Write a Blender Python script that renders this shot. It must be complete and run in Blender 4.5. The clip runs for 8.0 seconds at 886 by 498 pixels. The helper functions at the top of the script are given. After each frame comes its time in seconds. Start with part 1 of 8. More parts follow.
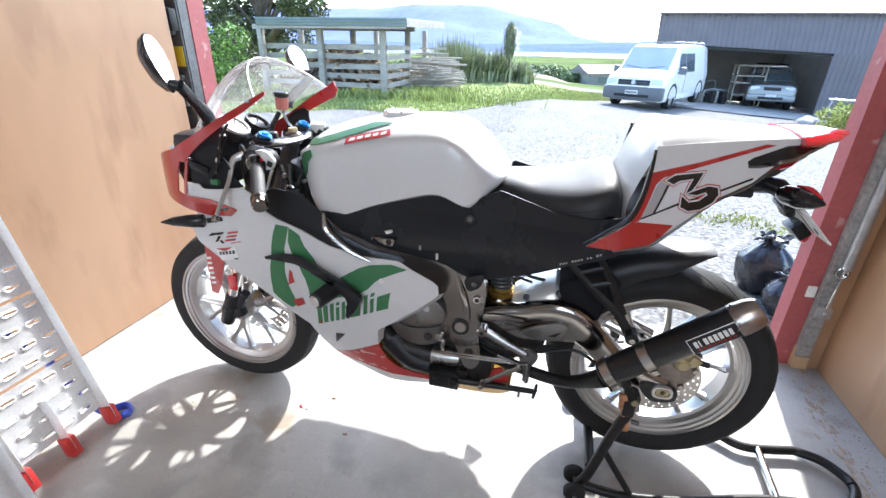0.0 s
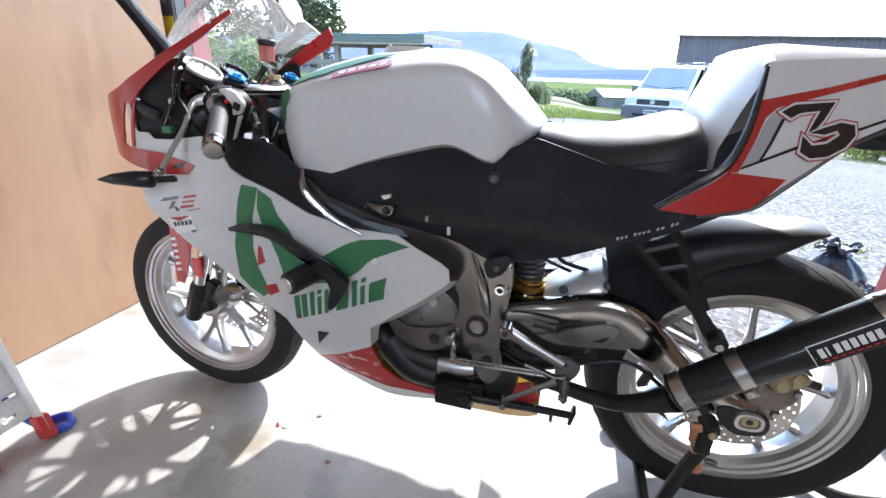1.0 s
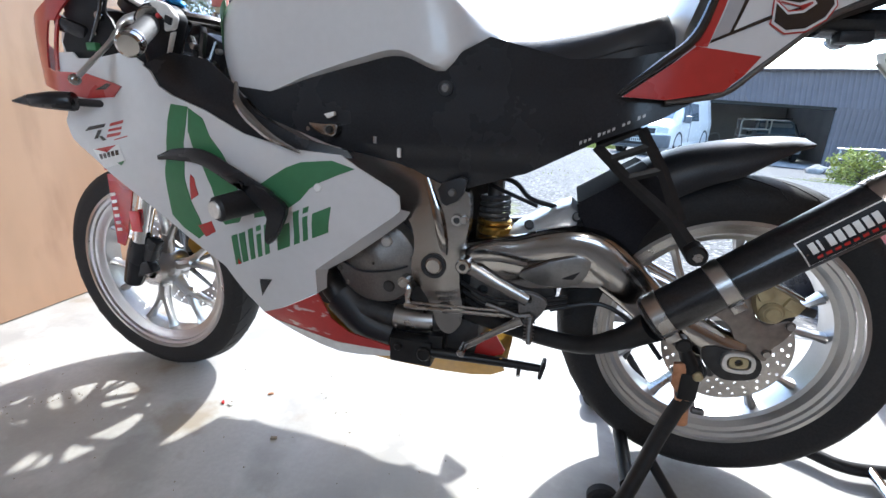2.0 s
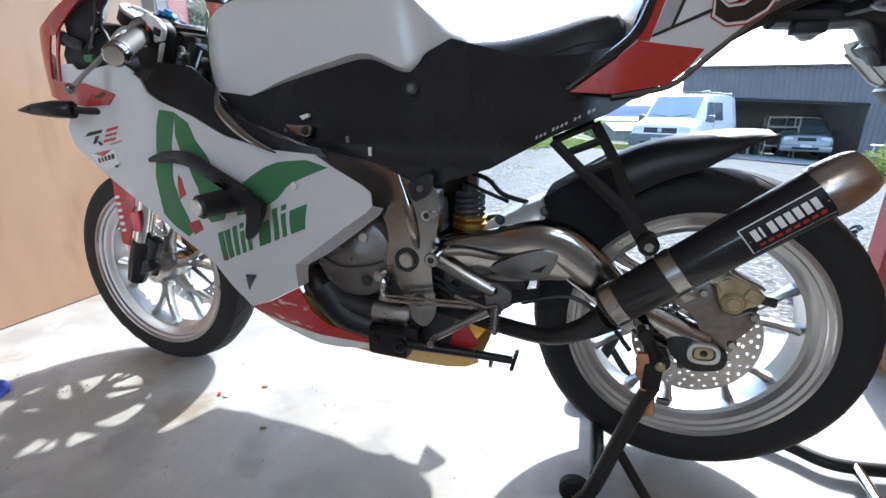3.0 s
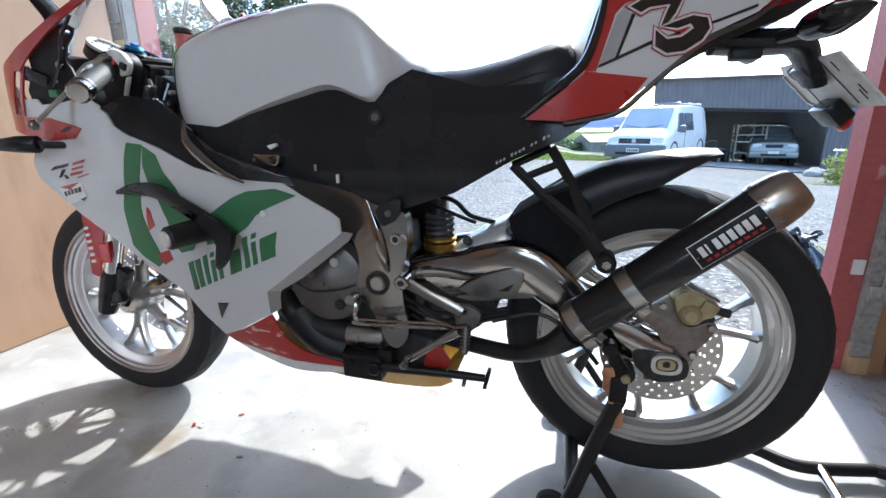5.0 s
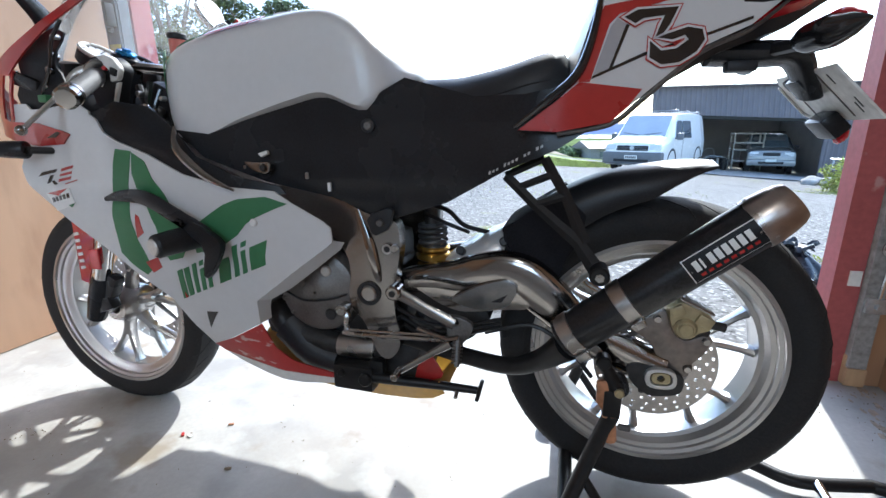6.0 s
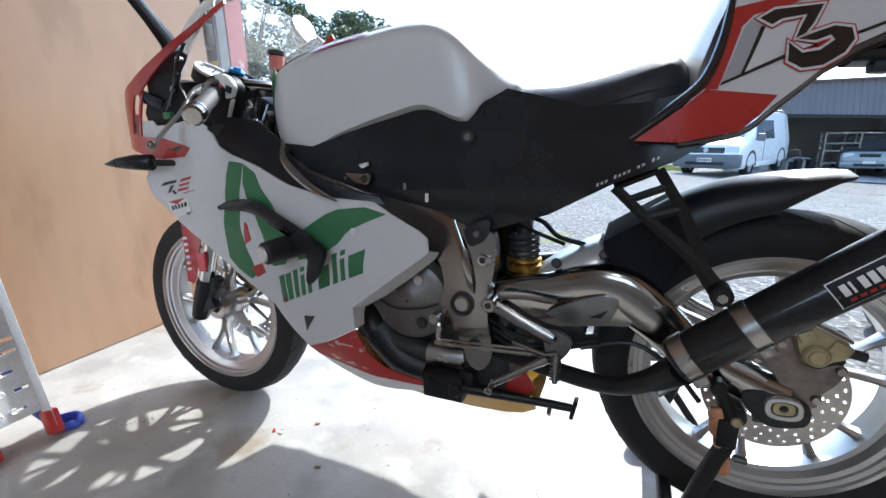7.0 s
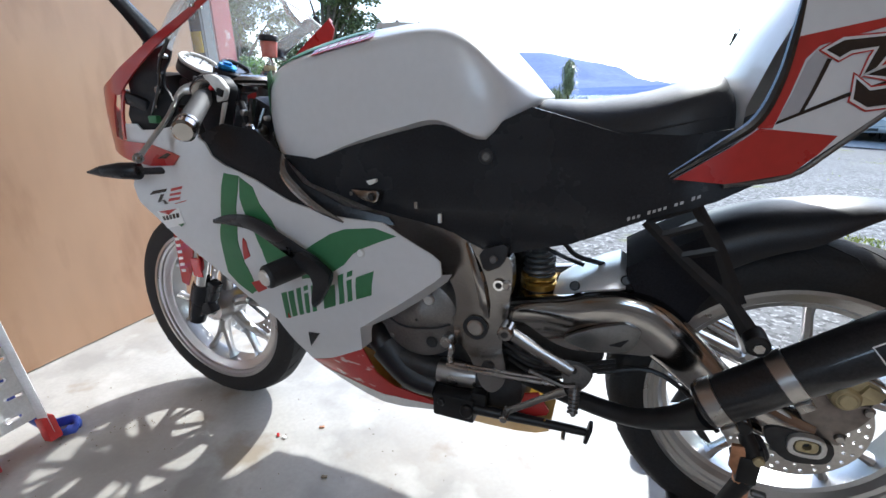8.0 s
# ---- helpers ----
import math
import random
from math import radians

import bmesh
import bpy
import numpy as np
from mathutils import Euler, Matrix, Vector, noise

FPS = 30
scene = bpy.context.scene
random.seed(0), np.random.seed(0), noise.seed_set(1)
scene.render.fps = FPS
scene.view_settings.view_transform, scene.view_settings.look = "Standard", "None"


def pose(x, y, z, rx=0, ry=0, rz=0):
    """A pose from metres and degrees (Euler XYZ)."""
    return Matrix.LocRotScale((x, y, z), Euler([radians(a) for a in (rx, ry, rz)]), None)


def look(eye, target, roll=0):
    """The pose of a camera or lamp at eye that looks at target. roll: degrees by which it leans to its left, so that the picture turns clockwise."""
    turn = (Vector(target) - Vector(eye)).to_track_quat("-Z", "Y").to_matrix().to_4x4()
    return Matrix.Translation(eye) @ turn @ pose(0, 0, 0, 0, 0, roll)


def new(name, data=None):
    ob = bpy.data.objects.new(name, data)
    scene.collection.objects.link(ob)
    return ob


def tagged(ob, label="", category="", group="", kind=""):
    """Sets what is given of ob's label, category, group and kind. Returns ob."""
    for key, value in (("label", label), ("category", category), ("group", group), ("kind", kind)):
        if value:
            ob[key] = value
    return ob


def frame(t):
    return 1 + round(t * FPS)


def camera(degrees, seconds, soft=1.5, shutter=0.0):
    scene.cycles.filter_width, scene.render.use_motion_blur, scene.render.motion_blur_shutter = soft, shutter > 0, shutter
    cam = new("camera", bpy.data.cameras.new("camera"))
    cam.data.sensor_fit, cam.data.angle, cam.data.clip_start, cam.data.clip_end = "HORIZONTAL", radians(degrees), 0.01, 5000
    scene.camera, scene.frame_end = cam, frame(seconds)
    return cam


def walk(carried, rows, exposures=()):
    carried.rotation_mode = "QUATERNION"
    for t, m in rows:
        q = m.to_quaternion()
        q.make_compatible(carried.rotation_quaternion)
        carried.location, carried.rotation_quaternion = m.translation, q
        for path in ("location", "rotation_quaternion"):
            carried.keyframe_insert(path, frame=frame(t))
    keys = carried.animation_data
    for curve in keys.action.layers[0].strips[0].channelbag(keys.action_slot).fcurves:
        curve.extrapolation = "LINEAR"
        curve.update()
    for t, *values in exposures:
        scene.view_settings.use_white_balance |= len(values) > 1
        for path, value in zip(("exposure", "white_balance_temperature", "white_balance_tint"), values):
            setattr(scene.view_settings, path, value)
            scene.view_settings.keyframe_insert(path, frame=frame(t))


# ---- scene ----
cam = camera(89.4, 8.0)
PATH = [
    (0, (1.007, -1.161, 1.137), (0.569, 0.606, 0.31), 1.1),
    (0.5, (0.997, -1.092, 1.091), (0.547, 0.698, 0.322), 2.6),
    (1, (0.957, -0.958, 0.938), (0.455, 0.83, 0.195), 1.8),
    (1.5, (0.953, -0.881, 0.744), (0.463, 0.945, 0.093), 0.2),
    (2, (1.031, -0.918, 0.729), (0.54, 0.922, 0.12), 1.8),
    (2.2, (1.067, -0.914, 0.72), (0.597, 0.939, 0.131), 2.3),
    (3.5, (1.137, -0.931, 0.726), (0.491, 0.867, 0.136), -0.4),
    (4, (1.145, -0.935, 0.734), (0.493, 0.875, 0.187), -0.2),
    (4.5, (1.151, -0.93, 0.735), (0.539, 0.892, 0.183), -0.6),
    (5, (1.161, -0.927, 0.741), (0.64, 0.929, 0.21), -0.8),
    (5.2, (1.17, -0.922, 0.739), (0.658, 0.942, 0.226), -0.4),
    (6.3, (1.165, -0.911, 0.749), (0.645, 0.952, 0.240), -0.2),
    (6.5, (1.152, -0.914, 0.746), (0.592, 0.937, 0.239), -0.3),
    (7, (1.095, -0.925, 0.760), (0.343, 0.862, 0.269), -1.1),
    (7.5, (1.059, -0.926, 0.767), (0.291, 0.856, 0.279), -0.5),
    (8, (1.029, -0.867, 0.856), (0.331, 0.887, 0.195), -0.6),
]
EXPOSURES = [(0.0, 2.44, 6080, 9), (1.0, 2.25, 6000, 9), (1.6, 2.17, 5920, 8), (5.0, 1.97, 5810, 6), (6.5, 1.94, 5820, 6), (8.0, 1.78, 5890, 7)]
walk(cam, [(t, look(eye, target, roll)) for t, eye, target, roll in PATH], EXPOSURES)

# ---- light ----
SUN_EL, SUN_AZ = 41.0, 9.8
world = bpy.data.worlds.new("world")
scene.world = world
world.use_nodes = True
sky = world.node_tree.nodes.new("ShaderNodeTexSky")
sky.sky_type, sky.sun_disc = "NISHITA", False
sky.sun_elevation, sky.sun_rotation = radians(SUN_EL), radians(SUN_AZ)
sky.dust_density, sky.air_density = 1.0, 1.0
world.node_tree.links.new(sky.outputs[0], world.node_tree.nodes["Background"].inputs[0])
world.node_tree.nodes["Background"].inputs[1].default_value = 0.15
sun_dir = Vector((math.sin(radians(SUN_AZ)) * math.cos(radians(SUN_EL)), math.cos(radians(SUN_AZ)) * math.cos(radians(SUN_EL)), math.sin(radians(SUN_EL))))
sun = new("sun", bpy.data.lights.new("sun", "SUN"))
sun.data.energy, sun.data.angle, sun.data.color = 2.15, radians(1.3), (1.0, 0.95, 0.87)
sun.matrix_world = look(sun_dir * 30, (0, 0, 0))
# the warm bulb under the garage ceiling, behind the camera
bulb = new("bulb_light", bpy.data.lights.new("bulb_light", "POINT"))
bulb.data.energy, bulb.data.shadow_soft_size, bulb.data.color = 6.3, 0.08, (1.0, 0.92, 0.83)
bulb.location = (1.0, -2.4, 2.2)
# daylight of the back window
pane_light = new("window_light", bpy.data.lights.new("window_light", "AREA"))
pane_light.data.shape, pane_light.data.size, pane_light.data.size_y = "RECTANGLE", 1.25, 1.0
pane_light.data.energy, pane_light.data.color = 4.6, (0.74, 0.87, 1.0)
pane_light.matrix_world = look((1.1, -3.62, 1.75), (1.1, 0.0, 1.2))


# ---- materials ----
def nodes_of(m):
    return m.node_tree.nodes, m.node_tree.links


def mat(name, col, rough=0.5, metal=0.0, var=0.15, scale=9.0, fine=70.0, bump=0.1, coat=0.0, stretch=(1, 1, 1), rvar=0.12, spec=0.5, island=False):
    """A surface with variation at two scales, fine relief and uneven gloss."""
    m = bpy.data.materials.new(name)
    m.use_nodes = True
    N, L = nodes_of(m)
    b = N["Principled BSDF"]
    tc, mp = N.new("ShaderNodeTexCoord"), N.new("ShaderNodeMapping")
    mp.inputs["Scale"].default_value = stretch
    L.new(tc.outputs["Object"], mp.inputs[0])
    n1, n2 = N.new("ShaderNodeTexNoise"), N.new("ShaderNodeTexNoise")
    n1.inputs["Scale"].default_value, n1.inputs["Detail"].default_value = scale, 6
    n2.inputs["Scale"].default_value, n2.inputs["Detail"].default_value = fine, 4
    L.new(mp.outputs[0], n1.inputs[0]); L.new(mp.outputs[0], n2.inputs[0])
    add = N.new("ShaderNodeMath"); add.operation = "ADD"
    L.new(n1.outputs[0], add.inputs[0]); L.new(n2.outputs[0], add.inputs[1])
    src = add.outputs[0]
    if island:
        g = N.new("ShaderNodeNewGeometry")
        a2 = N.new("ShaderNodeMath"); a2.operation = "MULTIPLY_ADD"
        a2.inputs[1].default_value = 0.8
        L.new(g.outputs["Random Per Island"], a2.inputs[0]); L.new(src, a2.inputs[2])
        a3 = N.new("ShaderNodeMath"); a3.operation = "SUBTRACT"; a3.inputs[1].default_value = 0.4
        L.new(a2.outputs[0], a3.inputs[0]); src = a3.outputs[0]
    mr = N.new("ShaderNodeMapRange")
    mr.inputs[1].default_value, mr.inputs[2].default_value = 0.65, 1.35
    L.new(src, mr.inputs[0])
    mix = N.new("ShaderNodeMix"); mix.data_type = "RGBA"
    L.new(mr.outputs[0], mix.inputs[0])
    mix.inputs[6].default_value = (*[max(0.0, c * (1 - var)) for c in col], 1)
    mix.inputs[7].default_value = (*[min(1.0, c * (1 + var)) for c in col], 1)
    L.new(mix.outputs[2], b.inputs["Base Color"])
    rr = N.new("ShaderNodeMapRange")
    rr.inputs[1].default_value, rr.inputs[2].default_value = 0.3, 0.7
    rr.inputs[3].default_value, rr.inputs[4].default_value = max(0.03, rough - rvar * rough), min(1, rough + rvar * rough)
    L.new(n1.outputs[0], rr.inputs[0]); L.new(rr.outputs[0], b.inputs["Roughness"])
    b.inputs["Metallic"].default_value = metal
    b.inputs["Coat Weight"].default_value = coat
    b.inputs["Coat Roughness"].default_value = 0.06
    b.inputs["Specular IOR Level"].default_value = spec
    if bump > 0:
        bp = N.new("ShaderNodeBump")
        bp.inputs["Strength"].default_value, bp.inputs["Distance"].default_value = bump, 0.002
        L.new(n2.outputs[0], bp.inputs["Height"]); L.new(bp.outputs[0], b.inputs["Normal"])
    return m


def mix_in(m, col, lo, hi, scale, detail=6, stretch=(1, 1, 1), kind="noise", amount=1.0):
    """Lays a stain, vein or patch of another colour over a material where a texture lies between lo and hi."""
    N, L = nodes_of(m)
    b = N["Principled BSDF"]
    old = b.inputs["Base Color"].links[0].from_socket
    tc, mp = N.new("ShaderNodeTexCoord"), N.new("ShaderNodeMapping")
    mp.inputs["Scale"].default_value = stretch
    mp.inputs["Location"].default_value = (lo * 17, hi * 31, scale)
    L.new(tc.outputs["Object"], mp.inputs[0])
    if kind == "noise":
        t = N.new("ShaderNodeTexNoise"); t.inputs["Scale"].default_value = scale; t.inputs["Detail"].default_value = detail
        out = t.outputs[0]
    elif kind == "cells":
        t = N.new("ShaderNodeTexVoronoi"); t.inputs["Scale"].default_value = scale
        out = t.outputs["Distance"]
    else:
        t = N.new("ShaderNodeTexWave"); t.inputs["Scale"].default_value = scale
        t.inputs["Distortion"].default_value, t.inputs["Detail"].default_value = 5.0, 4.0
        out = t.outputs["Fac"]
    L.new(mp.outputs[0], t.inputs[0])
    mr = N.new("ShaderNodeMapRange"); mr.inputs[1].default_value, mr.inputs[2].default_value = lo, hi
    mr.inputs[4].default_value = amount
    L.new(out, mr.inputs[0])
    mix = N.new("ShaderNodeMix"); mix.data_type = "RGBA"
    L.new(mr.outputs[0], mix.inputs[0]); L.new(old, mix.inputs[6])
    mix.inputs[7].default_value = (*col, 1)
    L.new(mix.outputs[2], b.inputs["Base Color"])
    return m


def glass(name, col=(0.9, 0.95, 1.0), rough=0.03, alpha=0.25, haze=0.0, ior=1.22):
    """Thin clear sheet: mostly see-through, with a real gloss."""
    m = bpy.data.materials.new(name)
    m.use_nodes = True
    N, L = nodes_of(m)
    N.remove(N["Principled BSDF"])
    tr, gl, fr, mx = N.new("ShaderNodeBsdfTransparent"), N.new("ShaderNodeBsdfGlossy"), N.new("ShaderNodeFresnel"), N.new("ShaderNodeMixShader")
    tr.inputs[0].default_value = (*col, 1)
    gl.inputs["Roughness"].default_value = rough
    fr.inputs[0].default_value = ior
    ad = N.new("ShaderNodeMath"); ad.operation = "ADD"; ad.inputs[1].default_value = alpha; ad.use_clamp = True
    L.new(fr.outputs[0], ad.inputs[0]); L.new(ad.outputs[0], mx.inputs[0])
    L.new(tr.outputs[0], mx.inputs[1]); L.new(gl.outputs[0], mx.inputs[2])
    out = mx
    if haze:
        # fine scratches that scatter a little of the light
        tl, out = N.new("ShaderNodeBsdfTranslucent"), N.new("ShaderNodeMixShader")
        out.inputs[0].default_value = haze
        L.new(mx.outputs[0], out.inputs[1]); L.new(tl.outputs[0], out.inputs[2])
    L.new(out.outputs[0], N["Material Output"].inputs[0])
    return m


M = {}
M["white_paint"] = mat("white_paint", (0.605, 0.61, 0.62), 0.42, coat=0.32, var=0.03, scale=5, bump=0.02)
M["red_paint"] = mat("red_paint", (0.40, 0.028, 0.026), 0.28, coat=0.5, var=0.1, scale=6, bump=0.02)
M["red_scuffed"] = mat("red_scuffed", (0.40, 0.028, 0.026), 0.32, coat=0.4, var=0.12, scale=6, bump=0.03)
mix_in(M["red_scuffed"], (0.62, 0.52, 0.50), 0.63, 0.68, 30, 6, (0.6, 1, 1.6), amount=0.8)
M["green_paint"] = mat("green_paint", (0.038, 0.165, 0.066), 0.5, coat=0.08, var=0.08, scale=6, bump=0.02)
M["black_gloss"] = mat("black_gloss", (0.012, 0.012, 0.014), 0.2, coat=0.5, var=0.3, bump=0.02)
M["black_plastic"] = mat("black_plastic", (0.021, 0.0215, 0.024), 0.42, var=0.35, fine=400, bump=0.12, spec=0.3)
M["black_satin"] = mat("black_satin", (0.018, 0.019, 0.022), 0.26, var=0.3, fine=300, bump=0.05, spec=0.26)
M["black_steel"] = mat("black_steel", (0.012, 0.012, 0.013), 0.4, var=0.4, bump=0.08, spec=0.28)
M["black_matte"] = mat("black_matte", (0.017, 0.0175, 0.020), 0.45, var=0.3, fine=300, bump=0.05, spec=0.15)
M["dull_black"] = mat("dull_black", (0.018, 0.018, 0.021), 0.85, var=0.3, fine=300, bump=0.1, spec=0.03)
M["vinyl"] = mat("vinyl", (0.022, 0.0225, 0.025), 0.52, var=0.25, fine=500, bump=0.2, spec=0.35)
M["rubber"] = mat("rubber", (0.019, 0.019, 0.020), 0.75, spec=0.3, var=0.35, scale=14, fine=260, bump=0.3)
M["grip"] = mat("grip", (0.05, 0.05, 0.052), 0.6, var=0.2, fine=400, bump=0.5)
M["silver_rim"] = mat("silver_rim", (0.46, 0.455, 0.45), 0.30, metal=0.92, var=0.05, scale=6, fine=240, bump=0.03)
M["polished"] = mat("polished", (0.335, 0.318, 0.305), 0.13, metal=1.0, var=0.07, scale=7, bump=0.03)
M["brushed"] = mat("brushed", (0.285, 0.27, 0.26), 0.24, metal=1.0, var=0.14, scale=10, fine=120, bump=0.06, stretch=(1, 1, 3))
M["cast"] = mat("cast", (0.15, 0.147, 0.145), 0.48, metal=0.8, var=0.3, scale=20, fine=260, bump=0.25)
M["web_alu"] = mat("web_alu", (0.24, 0.235, 0.23), 0.34, metal=0.9, var=0.12, scale=14, fine=200, bump=0.06)
# Near-white alloy: reflected sky on the brace is put into its colour.
M["skylit_alu"] = mat("skylit_alu", (0.86, 0.86, 0.86), 0.34, metal=0.45, var=0.05, scale=14, fine=200, bump=0.04)
M["cover_cast"] = mat("cover_cast", (0.175, 0.162, 0.15), 0.40, metal=0.6, var=0.25, scale=20, fine=260, bump=0.2)
M["satin_alu"] = mat("satin_alu", (0.62, 0.62, 0.61), 0.42, metal=0.85, var=0.12, scale=14, fine=200, bump=0.06)
M["bracket_grey"] = mat("bracket_grey", (0.24, 0.21, 0.19), 0.42, metal=0.8, var=0.3, scale=25, bump=0.15)
M["chrome"] = mat("chrome", (0.8, 0.8, 0.81), 0.08, metal=1.0, var=0.04, bump=0.0)
M["steel"] = mat("steel", (0.40, 0.385, 0.37), 0.28, metal=1.0, var=0.12, scale=20, bump=0.05)
M["disc_steel"] = mat("disc_steel", (0.5, 0.48, 0.46), 0.34, metal=1.0, var=0.15, scale=30, fine=200, bump=0.05)
M["titanium"] = mat("titanium", (0.42, 0.375, 0.345), 0.3, metal=1.0, var=0.25, scale=12, bump=0.03)
M["gold"] = mat("gold", (0.62, 0.36, 0.08), 0.28, metal=0.9, var=0.12, bump=0.02)
M["caliper"] = mat("caliper", (0.42, 0.36, 0.22), 0.42, metal=0.7, var=0.2, scale=30, bump=0.12)
M["copper"] = mat("copper", (0.5, 0.25, 0.14), 0.38, metal=0.7, var=0.35, scale=40, bump=0.1)
M["engine_dark"] = mat("engine_dark", (0.035, 0.035, 0.036), 0.5, metal=0.4, var=0.4, scale=25, bump=0.3)
M["carbon"] = mat("carbon", (0.013, 0.013, 0.0145), 0.36, var=0.5, scale=200, fine=420, bump=0.05, coat=0.45, spec=0.2)
M["yellow"] = mat("yellow", (0.55, 0.30, 0.04), 0.35, var=0.15, bump=0.05, coat=0.3)
M["blue_anod"] = mat("blue_anod", (0.05, 0.28, 0.6), 0.25, metal=0.8, var=0.1, bump=0.0)
M["red_lens"] = mat("red_lens", (0.55, 0.02, 0.03), 0.12, var=0.1, coat=0.8, bump=0.0)
M["fluid"] = mat("fluid", (0.55, 0.16, 0.13), 0.25, var=0.15, bump=0.0, coat=0.5)
M["gauge_face"] = mat("gauge_face", (0.50, 0.51, 0.52), 0.3, var=0.03, bump=0.0, coat=0.6)
M["mirror"] = mat("mirror", (0.9, 0.9, 0.9), 0.03, metal=1.0, var=0.0, bump=0.0, rvar=0.0)
M["screen"] = glass("screen", (0.95, 0.96, 0.975), 0.03, 0.02, 0.11, 1.14)
M["grey_plate"] = mat("grey_plate", (0.66, 0.66, 0.64), 0.45, var=0.2, scale=14, bump=0.1)
M["dirty_white"] = mat("dirty_white", (0.7, 0.7, 0.67), 0.4, var=0.12, scale=20, bump=0.06)
M["grey_decal"] = mat("grey_decal", (0.36, 0.36, 0.38), 0.3, var=0.06, coat=0.5, bump=0.0)
M["lettering"] = mat("lettering", (0.75, 0.75, 0.74), 0.4, var=0.05, bump=0.0)

M["pale_print"] = mat("pale_print", (0.42, 0.42, 0.42), 0.5, var=0.1, bump=0.0)
M["concrete"] = mat("concrete", (0.41, 0.397, 0.375), 0.6, var=0.1, scale=2.2, fine=90, bump=0.12)
mix_in(M["concrete"], (0.27, 0.252, 0.225), 0.45, 0.72, 2.6, 8, amount=0.75)
mix_in(M["concrete"], (0.24, 0.19, 0.13), 0.58, 0.68, 5.0, 7, amount=0.75)
mix_in(M["concrete"], (0.18, 0.16, 0.14), 0.05, 0.03, 24.0, kind="cells", amount=0.15)
mix_in(M["concrete"], (0.27, 0.262, 0.245), 0.5, 0.66, 5.5, 9, amount=0.8)
mix_in(M["concrete"], (0.52, 0.51, 0.49), 0.56, 0.68, 7.0, 8, amount=0.5)
M["plywood"] = mat("plywood", (0.368, 0.2006, 0.1058), 0.45, var=0.16, scale=2.2, fine=20, bump=0.05, stretch=(1, 1, 0.28), coat=0.2)
mix_in(M["plywood"], (0.46, 0.276, 0.161), 0.45, 0.65, 1.6, 6, (1, 1, 0.5), amount=0.8)
mix_in(M["plywood"], (0.3266, 0.1656, 0.0782), 0.5, 0.72, 2.0, 7, (1, 0.8, 0.5), amount=0.8)
mix_in(M["plywood"], (0.276, 0.1426, 0.069), 0.4, 1.0, 3.0, 4, (1, 1, 0.12), kind="wave", amount=0.35)
mix_in(M["plywood"], (0.4416, 0.2668, 0.1518), 0.5, 0.95, 0.9, 5, (1, 1.3, 0.4), kind="wave", amount=0.5)
mix_in(M["plywood"], (0.276, 0.1426, 0.0736), 0.56, 0.64, 5.0, 8, (1, 1, 0.3), amount=0.5)
M["pine"] = mat("pine", (0.5, 0.33, 0.19), 0.55, var=0.2, scale=4, fine=40, bump=0.1, stretch=(1, 1, 0.15))
M["old_wood"] = mat("old_wood", (0.36, 0.33, 0.29), 0.8, var=0.35, scale=6, fine=60, bump=0.3, stretch=(0.3, 1, 1))
M["red_post"] = mat("red_post", (0.36, 0.085, 0.085), 0.5, var=0.18, scale=6, fine=60, bump=0.12)
mix_in(M["red_post"], (0.5, 0.32, 0.3), 0.66, 0.72, 14, 6, amount=0.7)
M["track_steel"] = mat("track_steel", (0.12, 0.12, 0.125), 0.42, metal=0.6, var=0.4, scale=15, bump=0.12)
M["galv"] = mat("galv", (0.42, 0.43, 0.44), 0.4, metal=0.8, var=0.2, scale=22, bump=0.08)
M["alu"] = mat("alu", (0.80, 0.82, 0.85), 0.4, metal=0.5, var=0.12, scale=14, fine=160, bump=0.08)
M["red_foot"] = mat("red_foot", (0.5, 0.03, 0.03), 0.45, var=0.12, fine=200, bump=0.12)
M["blue_plastic"] = mat("blue_plastic", (0.06, 0.12, 0.62), 0.35, var=0.1, bump=0.03)
M["bag"] = mat("bag", (0.018, 0.02, 0.028), 0.28, var=0.4, scale=12, fine=60, bump=0.6)
M["ceiling"] = mat("ceiling", (0.55, 0.5, 0.43), 0.7, var=0.1, bump=0.1)
M["leaf_litter"] = mat("leaf_litter", (0.19, 0.145, 0.095), 0.8, var=0.4, scale=60, bump=0.2)
M["yellow_tape"] = mat("yellow_tape", (0.6, 0.45, 0.03), 0.45, var=0.1, bump=0.02)

M["gravel"] = mat("gravel", (0.175, 0.172, 0.164), 0.95, var=0.3, scale=1.2, fine=26, bump=0.8, spec=0.08)
mix_in(M["gravel"], (0.08, 0.078, 0.074), 0.50, 0.62, 22, 5, amount=0.8)
mix_in(M["gravel"], (0.40, 0.395, 0.38), 0.55, 0.62, 34, 4, amount=0.8)
mix_in(M["gravel"], (0.20, 0.22, 0.06), 0.64, 0.70, 1.1, 6, amount=0.8)
M["stones"] = mat("stones", (0.22, 0.216, 0.207), 0.9, spec=0.1, var=0.9, scale=30, bump=0.2, island=True)
M["lawn"] = mat("lawn", (0.215, 0.265, 0.07), 0.9, var=0.35, scale=0.9, fine=30, bump=0.6)
mix_in(M["lawn"], (0.30, 0.29, 0.13), 0.6, 0.7, 0.8, 6, amount=0.6)
M["blades"] = mat("blades", (0.33, 0.36, 0.11), 0.7, var=0.5, scale=2, bump=0, island=True)
M["field"] = mat("field", (0.13, 0.165, 0.07), 1.0, var=0.5, scale=0.02, fine=0.4, bump=0, spec=0.0)
M["water"] = mat("water", (0.25, 0.3, 0.34), 0.12, var=0.1, scale=0.05, fine=0.6, bump=0)
M["leaf"] = mat("leaf", (0.15, 0.25, 0.045), 0.5, var=0.6, scale=2, bump=0, island=True)
